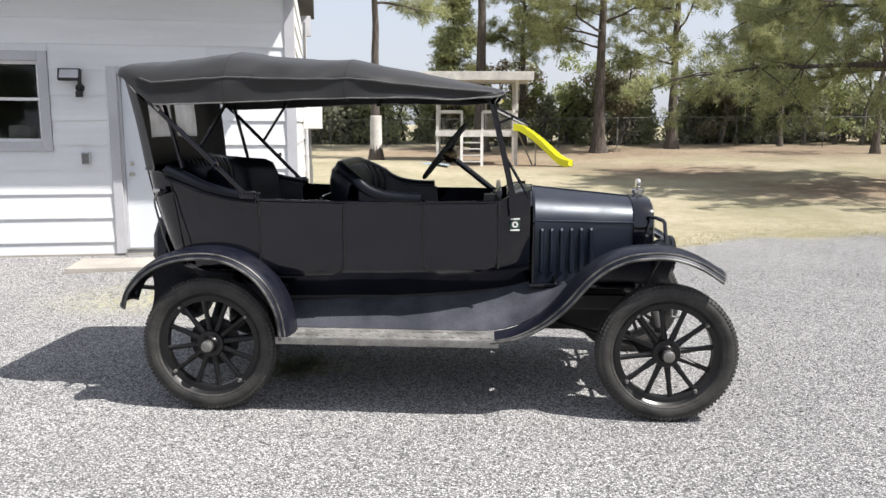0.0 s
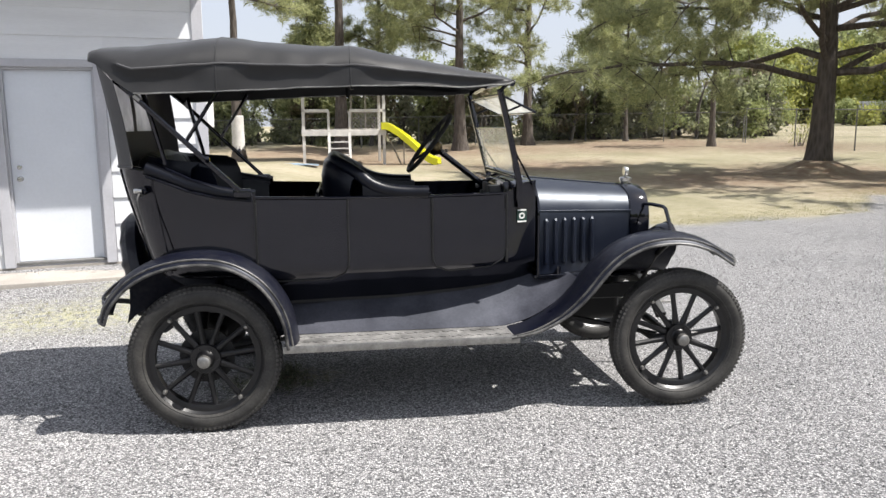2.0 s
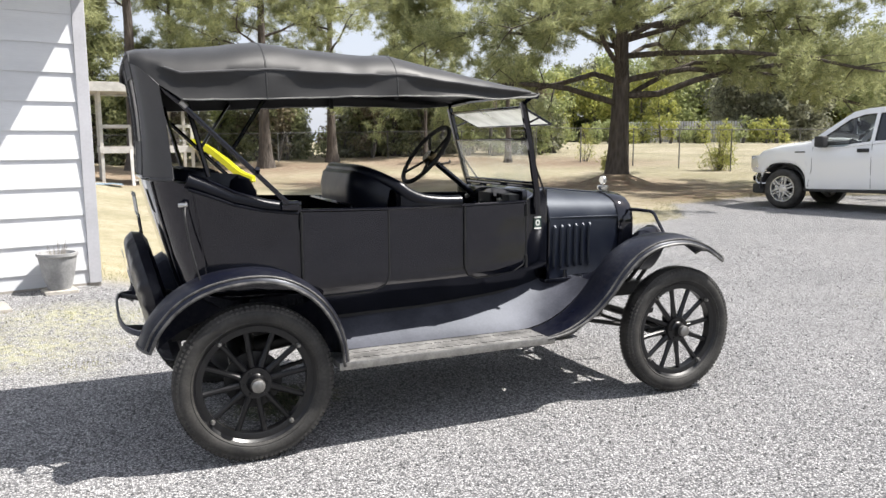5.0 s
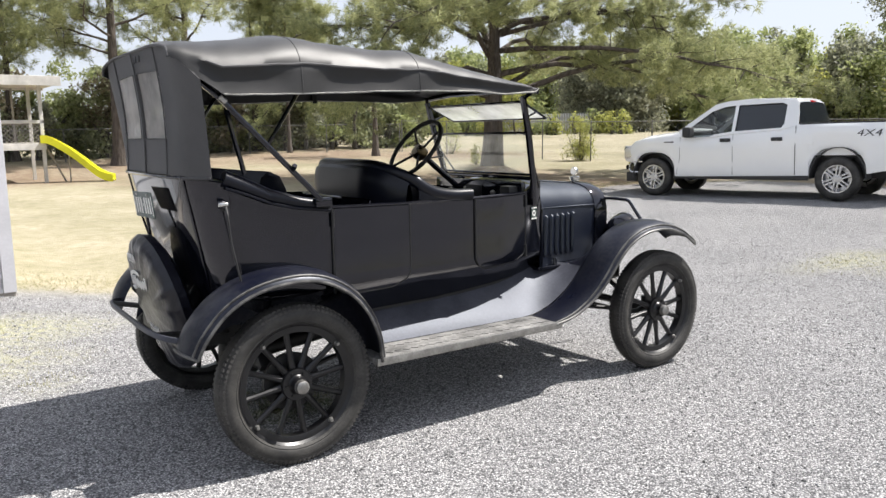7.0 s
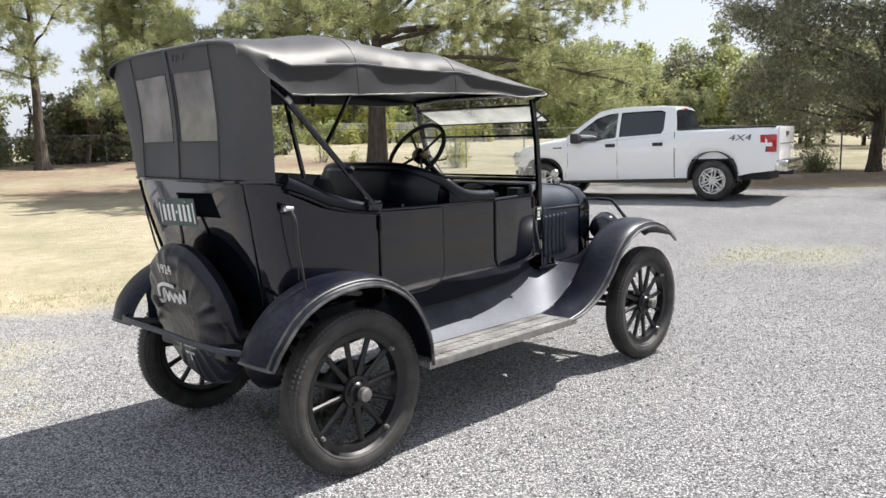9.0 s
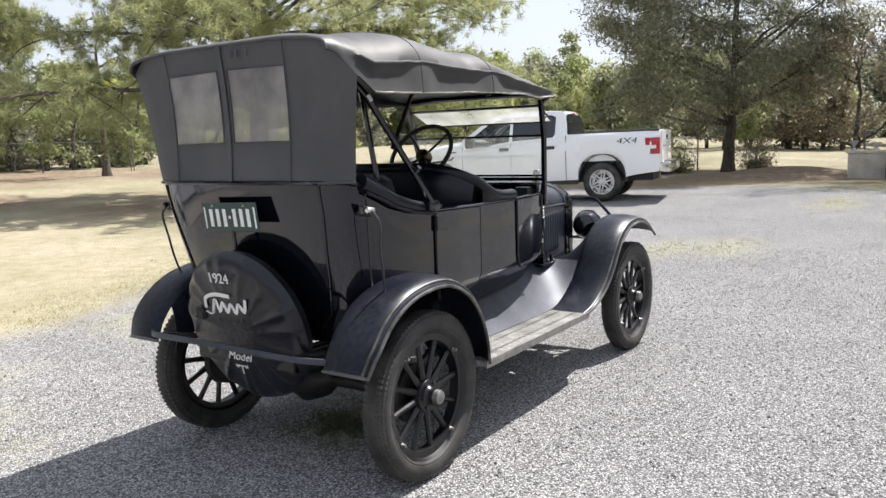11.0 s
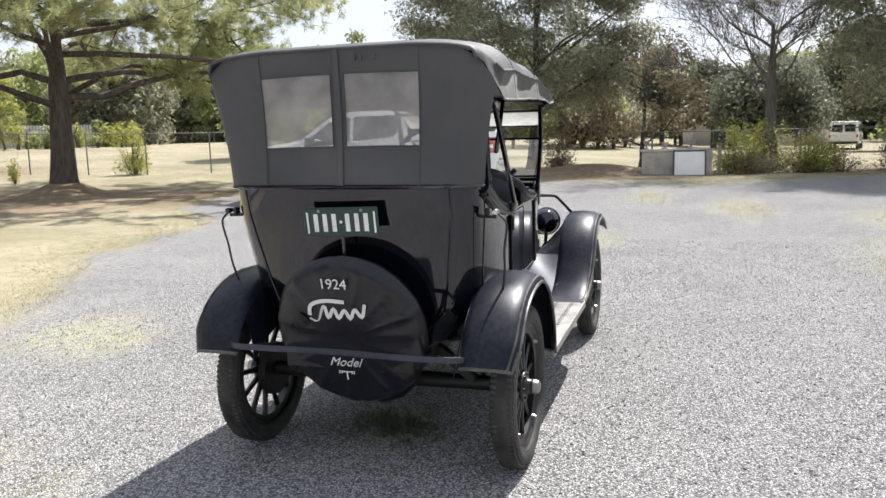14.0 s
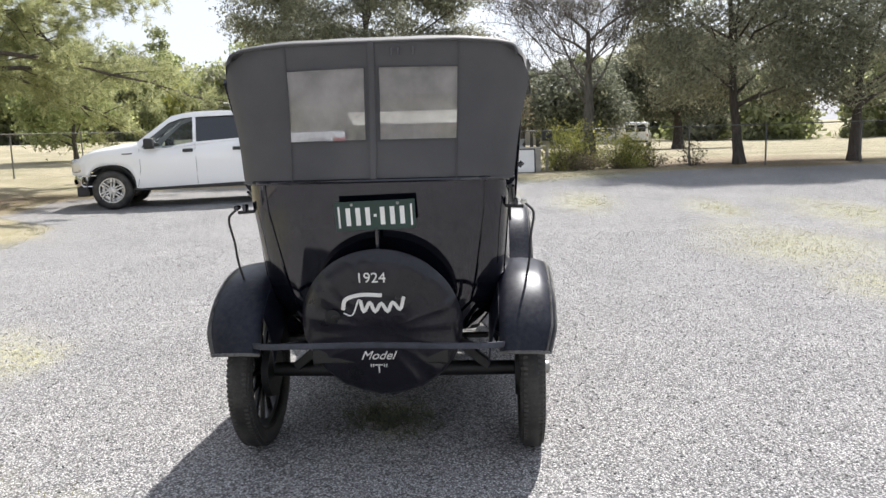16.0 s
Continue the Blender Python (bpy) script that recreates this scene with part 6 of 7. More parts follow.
        for nm, quad, mat, lab in (("front_side_window", front_win, M_AUTOGLASS, "clear side window"), ("rear_side_window", rear_win, M_TINT, "dark tinted side window")):
            bm = bmesh.new()
            bm.faces.new([bm.verts.new((x, s * (leaf_y(z) - 0.012), z)) for x, z in quad])
            wn_ = part(nm, bm, mat, t, lab, smooth=0)
            wn_.visible_shadow = mat is M_TINT
            part("rubber_seal", tubed([(x, s * (leaf_y(z) + 0.001), z) for x, z in quad + quad[:1]], 0.011, 5), M_PLASTIC, wn_)
        mi = part("mirror", boxed((2.76, min(s * 0.98, s * 1.20), 1.23), (2.94, max(s * 0.98, s * 1.20), 1.44), 0.04, 3), M_PLASTIC, t, "black door mirror")
        part("mirror_arm", boxed((2.80, min(s * 0.90, s * 1.0), 1.22), (2.88, max(s * 0.90, s * 1.0), 1.27), 0.01), M_PLASTIC, mi)
        for x, zt in ((1.955, 1.31), (3.08, 1.24)):
            part("door_seam", tubed([(x, s * 0.968, zt), (x, s * 0.996, 1.0), (x, s * 0.990, 0.8), (x + (0.08 if x > 3 else 0), s * 0.972, 0.46)], 0.005, 4), M_LINER, t)
        part("bed_gap", tubed([(0.745, s * 0.968, 1.40), (0.745, s * 0.996, 1.0), (0.745, s * 0.988, 0.7), (0.745, s * 0.965, 0.48)], 0.008, 4), M_PLASTIC, t)
        for x in (2.0, 0.985):
            part("door_handle", boxed((x, s * 0.998 - 0.022, 1.125), (x + 0.21, s * 0.998 + 0.022, 1.195), 0.014, 2), M_PLASTIC, t, "black door handle")
        part("side_vent", boxed((3.22, s * 0.988 - 0.012, 1.125), (3.43, s * 0.988 + 0.010, 1.155), 0.004), M_PLASTIC, t)
        part("fuel_flap" if s > 0 else "bed_badge", boxed((0.42, s * 0.996 - 0.006, 1.05), (0.60, s * 0.996 + 0.002, 1.22), 0.002), M_TRUCK, t)
        part("rocker", boxed((0.5, s * 0.93 - 0.03, 0.37), (3.25, s * 0.93 + 0.02, 0.455), 0.01), M_PLASTIC, t)
        part("bed_lettering", text_bm("4X4", 0.17, pose(-0.52, s * 0.996, 1.235, 90, 0, 180 if s > 0 else 0) @ Matrix.Diagonal((1.45, 1, 1, 1)), 0.002, 0.2), M_LINER, t, "dark grey lettering on the bed side", smooth=0)
        for x in (0.0, 3.70):
            w = part("wheel", lathed([(0.255, 0.06), (0.262, 0.105), (0.30, 0.122), (0.35, 0.118), (0.385, 0.10), (0.402, 0.06), (0.405, 0.0), (0.402, -0.10), (0.34, -0.12), (0.26, -0.11)], 48), M_TYRE, t, "black truck tyre", m=pose(x, s * 0.845, 0.405, -90 * s, 0, 0))
            part("rim", lathed([(0.262, 0.085), (0.258, 0.105), (0.240, 0.104), (0.228, 0.085), (0.22, 0.0), (0.10, -0.02), (0.0, -0.02)], 44), M_ALLOY, w, "silver six-spoke alloy rim")
            part("brake_disc", lathed([(0.0, 0.0), (0.165, 0.0), (0.165, -0.015), (0.0, -0.015)], 30), M_DARK, w)
            spoke = finish("rim_spoke", box(boxed((0.05, -0.046, 0.05), (0.245, -0.014, 0.098), 0.008, 2), (0.05, 0.014, 0.05), (0.245, 0.046, 0.098), 0.008, 2), M_ALLOY)
            for k in range(6):
                o = new("rim_spoke", spoke)
                o.parent, o.matrix_basis = w, pose(0, 0, 0, 0, 0, 60 * k + 22)
            part("centre_cap", lathed([(0.085, 0.05), (0.08, 0.092), (0.055, 0.10), (0.0, 0.104)], 20), M_ALLOY, w)
    part("under_frame", boxed((-1.0, -0.55, 0.40), (4.2, 0.55, 0.62)), M_PLASTIC, t)
    part("cab_floor", boxed((0.75, -0.92, 0.62), (3.1, 0.92, 0.66)), M_PLASTIC, t)
    # what shows through the cab's glass
    part("dashboard", boxed((2.65, -0.84, 1.02), (3.04, 0.84, 1.24), 0.05, 3), M_PLASTIC, t)
    part("steering_wheel", lathed([(0.185 + 0.016 * math.cos(a), 0.016 * math.sin(a)) for a in [k * math.pi / 4 for k in range(8)]], 28, pose(2.52, 0.42, 1.20, 0, -66, 0), True), M_PLASTIC, t)
    for y in (-0.42, 0.42):
        st = part("front_seat", boxed((-0.10, -0.25, 0.0), (0.06, 0.25, 0.68), 0.06, 3, pose(1.88, y, 0.85, 0, -14, 0)), M_SEATCLOTH, t, "grey cloth seat")
        part("headrest", boxed((-0.06, -0.13, 0.0), (0.04, 0.13, 0.17), 0.04, 3, pose(1.69, y, 1.53, 0, -10, 0)), M_SEATCLOTH, st)
        part("cushion", boxed((1.90, y - 0.25, 0.75), (2.42, y + 0.25, 0.93), 0.05, 3), M_SEATCLOTH, st)
    part("rear_seat", boxed((0.80, -0.78, 0.70), (1.02, 0.78, 1.45), 0.06, 3), M_SEATCLOTH, t)


truck()

# ---- trees and plants ----
RNG = np.random.default_rng(7)


def blades(name, p, u, w, mat):
    """One pointed three-cornered leaf for each row: its base p, its length u and half its width w."""
    k = len(p)
    v = np.stack([p - w, p + w, p + u], axis=1).reshape(-1, 3)
    me = bpy.data.meshes.new(name)
    me.vertices.add(k * 3)
    me.vertices.foreach_set("co", v.astype(np.float32).ravel())
    me.loops.add(k * 3)
    me.loops.foreach_set("vertex_index", np.arange(k * 3, dtype=np.int32))
    me.polygons.add(k)
    me.polygons.foreach_set("loop_start", np.arange(0, k * 3, 3, dtype=np.int32))
    me.update(calc_edges=True)
    me.materials.append(mat)
    return me


def unit(a):
    return a / (np.linalg.norm(a, axis=1, keepdims=True) + 1e-9)


def leaves(centres, n, spread, size, mat, name, blade=1.0, flat=0.6):
    """Small leaves, n about each centre; blade is length to width."""
    c = np.repeat(np.asarray(centres, float), n, axis=0)
    k = len(c)
    sp = np.repeat(np.broadcast_to(np.asarray(spread, float), (len(centres),)), n)[:, None]
    p = c + RNG.normal(size=(k, 3)) * np.array([1, 1, flat]) * sp * 0.55
    u = unit(RNG.normal(size=(k, 3)))
    w = unit(np.cross(u, RNG.normal(size=(k, 3))))
    s = size * RNG.uniform(0.6, 1.35, (k, 1))
    return blades(name, p - u * s, u * s * 1.9, w * s * 0.75 / blade, mat)


def tufts(centres, ways, n, length, width, mat, name, along_way=0.7, jitter=0.25):
    """Brushes of needles: n from each centre, fanned about its way."""
    k = len(centres) * n
    c, d = np.repeat(np.asarray(centres, float), n, axis=0), np.repeat(np.asarray(ways, float), n, axis=0)
    u = unit(RNG.normal(size=(k, 3)) * 0.8 + d * along_way + np.array([0, 0, 0.12]))
    ln = length * RNG.uniform(0.65, 1.15, (k, 1))
    p = c + RNG.normal(size=(k, 3)) * length * jitter
    w = unit(np.cross(u, RNG.normal(size=(k, 3)))) * width
    return blades(name, p, u * ln, w, mat)


def lobes(centres, radii, dens, size, mat, name, blade=1.6, flat=0.75):
    """Leafy lobes: leaves lie on each lobe's rounded skin and face outwards; dens leaves for each square metre of it."""
    c, r = np.asarray(centres, float), np.asarray(radii, float)
    n = np.maximum(8, (dens * 9.0 * r * r).astype(int))
    c, r = np.repeat(c, n, axis=0), np.repeat(r, n)[:, None]
    k = len(c)
    d = unit(RNG.normal(size=(k, 3)) + np.array([0, 0, 0.25]))
    p = c + d * r * np.array([1, 1, flat]) * (1.05 - 0.6 * RNG.uniform(size=(k, 1)) ** 2 + 0.22 * RNG.normal(size=(k, 1)))
    nor = unit(d + RNG.normal(size=(k, 3)) * 0.6)
    u = unit(np.cross(nor, RNG.normal(size=(k, 3))))
    w = np.cross(nor, u)
    s = size * RNG.uniform(0.6, 1.35, (k, 1))
    return blades(name, p - u * s, u * s * 2, w * s / blade, mat)


def limb(bm, start, way, length, r, rng, droop=0.0, bend=0.25, n=6, rise=0.0):
    """A tapering crooked limb; returns its points."""
    p, d = Vector(start), Vector(way).normalized()
    pts = [p.copy()]
    for k in range(n):
        d = (d + Vector(rng.normal(size=3)) * bend * 0.4 + Vector((0, 0, rise - droop))).normalized()
        p = p + d * length / n
        pts.append(p.copy())
    tube(bm, pts, [max(0.006, r * (1 - 0.82 * k / n)) for k in range(n + 1)], 6)
    return pts


def trunk_bm(h, r, lean, rng, flare=1.5, n=12, seg=12, fork=99.0):
    bm = bmesh.new()
    pts, rs = [(0, 0, -0.25)], [r * flare * 1.2]
    for k in range(1, n + 1):
        f = k / n
        pts.append((lean[0] * f + 0.05 * rng.normal() * f, lean[1] * f + 0.05 * rng.normal() * f, h * f ** 1.3))
        rs.append(max(0.02, r * (1 - 0.85 * f) * (1 + (flare - 1) * math.exp(-h * f ** 1.3 / (r * 2.2))) * (1 if h * f ** 1.3 < fork else 0.62)))
    tube(bm, pts, rs, seg)
    return bm, [Vector(p) for p in pts], rs


def along(pts, rs, z):
    for a, b, ra, rb in zip(pts, pts[1:], rs, rs[1:]):
        if a.z <= z <= b.z:
            f = (z - a.z) / max(1e-6, b.z - a.z)
            return a.lerp(b, f), ra + (rb - ra) * f
    return pts[-1], rs[-1]


def pine(x, y, h, r, first, reach, limbs, seed, per, label, length=0.2, width=0.008, low=None, lean=(0, 0), group="", dens=1.0, flare=1.5, fork=99.0, more=0, twig=0.6, bare=3, wrap=0.0):
    """A pine with bare inner limbs and brushes of needles on bunched twigs."""
    rng = np.random.default_rng(seed)
    t = thing("pine_tree", label, "tree", pose(x, y, ground_z(x, y), 0, 0, 0), group)
    bm, pts, rs = trunk_bm(h, r, lean, rng, flare, fork=fork)
    cent, ways = [], []
    special = low or []
    for k in range(limbs + len(special)):
        if k < len(special):
            z, a, ln, rise, slope = special[k]
            a = radians(a)
        else:
            f = (k - len(special) + rng.uniform()) / limbs
            z = first + (h * 0.97 - first) * f
            a = rng.uniform(0, 2 * math.pi)
            ln = reach * (1 - 0.72 * f) * rng.uniform(0.65, 1.1)
            rise, slope = 0.06, 0.35
        p0, rr = along(pts, rs, z)
        lp = limb(bm, p0, (math.cos(a), math.sin(a), slope), ln, min(rr * 0.6, 0.03 + ln * (0.020 if slope > 1.5 else 0.0085)), rng, 0.0, 0.48 if more else 0.34, 8, rise * 0.5)
        for q in range(bare if k < len(special) else 2, len(lp)):
            for _ in range((2 + more if q > 4 else 1 + more) + (1 if k < len(special) else 0)):
                if rng.uniform() > dens:
                    continue
                way = Vector(rng.normal(size=3)) * 0.8 + (lp[q] - lp[q - 1]).normalized() * 0.7
                way.z = way.z * 0.4 + 0.05
                way.normalize()
                bough = limb(bm, lp[q], way, ln * 0.10 + rng.uniform(0.35, 1.0) * twig, 0.02, rng, 0, 0.3, 3)
                for m_ in bough[1:]:
                    for _ in range(3 + more):
                        side = (way + Vector(rng.normal(size=3)) * 0.55).normalized()
                        cent.append(m_ + side * twig * rng.uniform(0.15, 0.65))
                        ways.append(side)
    part("trunk", bm, M_BARK, t, "rough brown trunk with bare lower limbs")
    if wrap:
        part("trunk_wrap", lathed([(r * 1.35, 0.05), (r * 1.08, wrap * 0.3), (r * 1.03, wrap), (r * 0.9, wrap + 0.02)], 16), M_PALEWOOD, t, "white painted band round the trunk")
    ob = new("crown", tufts(cent, ways, per, length, width, M_NEEDLE, "crown"))
    ob.parent = t
    tagged(ob, "open crown of green needles in brushes")
    return t


def broad(x, y, h, r, first, width, clumps, dens, seed, mat, label, size=0.09, bark=None, name="tree", blade=1.7, flat=0.7, shape="round", spread=0.6, group=""):
    rng = np.random.default_rng(seed)
    t = thing(name, label, "tree", pose(x, y, ground_z(x, y)), group)
    bm, pts, rs = trunk_bm(h * 0.92, r, (rng.normal() * 0.25, rng.normal() * 0.25), rng, 1.35)
    cent, rad = [], []
    for k in range(clumps):
        f = rng.uniform() ** 0.9
        z = first + (h - first) * f
        if shape == "cone":
            w = width * (1 - f) ** 0.75 * (0.75 + 0.25 * rng.uniform())
        else:
            w = width * math.sqrt(max(0.02, 1 - (2 * f - 0.85) ** 2 / 1.45))
        a, rr = rng.uniform(0, 2 * math.pi), w * rng.uniform(0.35, 1.0) ** 0.6
        c = Vector((rr * math.cos(a), rr * math.sin(a), z + rng.normal() * 0.2))
        cent.append(c)
        rad.append(spread * rng.uniform(0.55, 1.3))
        if k % 9 == 0:
            p0, r0 = along(pts, rs, max(first * 0.8, z - rr * 0.5))
            mid = p0.lerp(c, 0.5) + Vector(rng.normal(size=3)) * 0.15
            tube(bm, [p0, mid, c], [min(r0 * 0.5, 0.09), 0.035, 0.012], 5)
    part("trunk", bm, bark or M_BARK2, t)
    ob = new("crown", lobes(cent, rad, dens, size, mat, "crown", blade, flat))
    ob.parent = t
    tagged(ob, "uneven leafy crown")
    return t


def bare_tree(x, y, h, r, seed, label):
    rng = np.random.default_rng(seed)
    t = thing("bare_tree", label, "tree", pose(x, y, ground_z(x, y)))
    bm = bmesh.new()
    ends = []

    def grow(p, d, ln, rad, depth):
        lp = limb(bm, p, d, ln, rad, rng, 0, 0.42, 5, 0.06) if depth > 1 else limb(bm, p, d, ln, max(rad, 0.008), rng, 0, 0.3, 3, 0.03)
        if depth == 0:
            ends.append(lp[-1])
            return
        for k in range(3 if depth > 2 else 4):
            f = rng.uniform(0.15, 1.0)
            q = lp[min(len(lp) - 1, max(1, int(round(f * 5))))]
            way = (lp[-1] - lp[0]).normalized() + Vector(rng.normal(size=3)) * 0.55
            way.z = abs(way.z) * 0.9 + 0.12
            grow(q, way, ln * rng.uniform(0.5, 0.8), rad * 0.5, depth - 1)
    base = limb(bm, (0, 0, -0.2), (0.02, 0, 1), 4.6, r * 1.25, rng, 0, 0.05, 5)
    tube(bm, [(0, 0, -0.2), (0, 0, 0.25), (0, 0, 0.6)], [r * 1.9, r * 1.3, r * 1.05], 10)
    for k in range(9):
        a = k * 2.4 + rng.uniform(-0.3, 0.3)
        grow(base[2] + (base[5] - base[2]) * (k / 8), (0.8 * math.cos(a), 0.8 * math.sin(a), 0.7), h * rng.uniform(0.25, 0.4), r * 0.22, 4)
    part("bare_crown", bm, M_PALEBARK, t, "grey trunk and spreading bare branches")
    ob = new("twig_spray", tufts(ends, [(0, 0, 0.5)] * len(ends), 14, 0.55, 0.006, M_PALEBARK, "twig_spray", 0.9, 0.12))
    ob.parent = t
    ob = new("sparse_leaves", leaves(ends, 3, 0.3, 0.035, M_DRYLEAF, "sparse_leaves", 1.6))
    ob.parent = t
    return t


def shrub(name, x, y, w, h, n, per, mat, label, seed, size=0.05, group=""):
    rng = np.random.default_rng(seed)
    t = thing(name, label, "shrub", pose(x, y, ground_z(x, y)), group)
    bm, cent = bmesh.new(), []
    for k in range(n):
        a, rr = rng.uniform(0, 6.28), w * rng.uniform() ** 0.7
        end = Vector((rr * math.cos(a), rr * math.sin(a), h * rng.uniform(0.3, 1.15) ** 1.3))
        tube(bm, [(end.x * 0.2, end.y * 0.2, -0.05), (end.x * 0.6, end.y * 0.6, end.z * 0.55), end], [0.010, 0.007, 0.003], 4)
        cent += [end, end * 0.8 + Vector((0, 0, 0.05)), Vector((end.x * 0.9, end.y * 0.9, end.z * 0.35))]
    part("stem_clump", bm, M_BARK2, t)
    ob = new("foliage", leaves(cent, per, w * 0.2 + 0.08, size, mat, "foliage", 2.2, 0.8))
    ob.parent = t
    return t


# the big pine on the lawn
pine(13.2, 14.4, 12.0, 0.325, 3.9, 6.0, 26, 11, 40, "large spreading pine on the lawn with long bare limbs", 0.20, 0.0095,
     [(2.35, 165, 7.6, 0.0, 0.42), (2.45, 352, 6.6, -0.02, 0.35), (2.6, 312, 8.4, -0.03, 0.3), (2.95, 140, 7.2, 0.0, 0.6), (3.0, 332, 7.5, -0.04, 0.45), (2.75, 235, 6.2, 0.0, 0.9), (2.9, 60, 6.9, 0.05, 1.6), (2.85, 250, 6.9, 0.05, 1.9), (3.3, 195, 6.2, 0.0, 0.5), (3.6, 25, 6.4, -0.05, 0.7),
      (3.7, 300, 8.0, -0.05, 0.5), (3.9, 120, 6.4, 0.0, 0.5), (4.2, 285, 7.7, -0.05, 0.35), (4.6, 318, 7.9, -0.05, 0.3), (4.4, 268, 7.0, -0.06, 0.4), (4.9, 345, 6.8, -0.05, 0.3), (4.8, 180, 6.0, 0.0, 0.35), (5.3, 295, 7.3, -0.04, 0.3)], dens=0.95, flare=1.3, fork=3.0, more=1, lean=(0.3, 0.0), twig=0.75, bare=3)
# the row of pines before the back fence
for k, (x, y, h, r, first, reach) in enumerate([(6.08, 29.5, 13.5, 0.27, 4.2, 4.0), (9.7, 31.9, 12.5, 0.24, 3.4, 4.0), (14.8, 32.6, 9.5, 0.11, 3.2, 2.6), (-2.65, 23.2, 11.5, 0.20, 5.2, 2.8), (0.95, 31.2, 15, 0.32, 6.6, 3.5), (14.2, 35.4, 11.5, 0.20, 3.2, 3.4), (3.0, 35.9, 11.5, 0.20, 3.5, 3.2)]):
    pine(x, y, h, r, first, reach, 24, 40 + k, 26, "tall pine with a bare dark lower trunk at the lawn's edge", 0.27, 0.0125, group="pines before the fence", dens=0.85, twig=0.72, bare=3, wrap=1.55 if k == 3 else 0.0)
pine(16.5, 27.0, 6.6, 0.155, 3.3, 1.9, 9, 52, 14, "slim half-dead tree with a few bare branches on the lawn", 0.2, 0.010, dens=0.4, twig=0.6, bare=5)
broad(-0.45, 35.8, 8.2, 0.16, 1.7, 2.0, 130, 96, 61, M_NEEDLE, "bright green young pine behind the play house", 0.115, M_BARK, "young_pine", 4.0, 0.6, "cone", 0.47)
# dark cedars along the drive
broad(24.8, 4.15, 10.2, 0.19, 2.0, 4.3, 420, 74, 62, M_CEDAR, "broad dark cedar with a short trunk beside the drive", 0.075, M_BARK, "cedar_tree", 3.0, 0.6, "round", 0.75)
broad(22.0, -8.4, 9.2, 0.17, 2.2, 3.7, 270, 54, 63, M_CEDAR, "dark cedar by the fence", 0.075, M_BARK, "cedar_tree", 3.0, 0.6, "round", 0.8)
broad(22.4, -12.1, 8.7, 0.18, 2.1, 3.8, 270, 54, 64, M_CEDAR, "dark cedar by the fence", 0.075, M_BARK, "cedar_tree", 3.0, 0.6, "round", 0.8)
broad(51, -13, 7.0, 0.35, 2.4, 4.6, 170, 44, 65, M_DARKLEAF, "dark tree on the far lawn", 0.115, M_BARK, "cedar_tree", 2.2, 0.7, "round", 1.1)
broad(43, -5.4, 4.4, 0.24, 1.5, 2.8, 100, 44, 68, M_DARKLEAF, "dark tree on the far lawn", 0.10, M_BARK, "cedar_tree", 1.9, 0.7, "round", 1.0)
broad(23.4, 0.2, 4.4, 0.10, 1.0, 1.9, 60, 60, 66, M_DRYLEAF, "small half-bare tree with dry leaves", 0.06, M_BARK2, "small_tree", 1.8, 0.8, "round", 0.4)
bare_tree(22.7, -3.72, 9.8, 0.22, 71, "grey leafless tree among yellow shrubs")
broad(31, 18.5, 4.6, 0.12, 0.9, 2.2, 80, 50, 67, M_FARLEAF, "small green tree behind the fence", 0.09, None, "small_tree", 1.8)
broad(47.5, 41.5, 6.6, 0.3, 0.3, 4.1, 150, 26, 75, M_CEDAR, "wide dark round tree beyond the fence", 0.16, M_BARK, "cedar_tree", 1.9, 0.75, "round", 1.0)
broad(37.2, 41.8, 4.6, 0.08, 0.5, 1.1, 60, 60, 76, M_YELLOWLEAF, "slim bright yellow-green young tree behind the fence", 0.085, None, "small_tree", 1.8, 0.8, "round", 0.32)
# shrubs
for k, (x, y, w, h, mat) in enumerate([(21.3, -2.6, 0.85, 1.1, M_YELLOWLEAF), (21.5, -4.6, 0.8, 0.95, M_YELLOWLEAF), (22.5, -3.2, 0.9, 1.2, M_YELLOWLEAF), (21.8, -4.9, 0.8, 0.7, M_YELLOWLEAF), (21.1, -3.3, 0.9, 0.4, M_DRYLEAF), (21.6, -5.6, 0.5, 0.55, M_DRYLEAF), (21.9, -6.9, 0.45, 0.6, M_DRYLEAF), (21.3, -4.4, 0.5, 0.4, M_DRYLEAF), (20.5, 18.1, 0.65, 1.35, M_YELLOWLEAF), (16.5, 19.5, 0.18, 0.75, M_YELLOWLEAF),
                                       (19.7, 25.6, 0.5, 1.1, M_YELLOWLEAF), (23.9, 3.0, 0.7, 0.9, M_DRYLEAF), (24.0, 5.6, 0.6, 0.9, M_LEAF), (23.8, 8.5, 0.5, 0.8, M_YELLOWLEAF)]):
    shrub("shrub", x, y, w, h, 40 if w > 0.5 else 14, 22 if w > 0.5 else 12, mat, "straggly yellow-green shrub by the fence" if mat is M_YELLOWLEAF else "straggly dry brown-green shrub by the fence", 90 + k, 0.045, "shrubs by the fence")


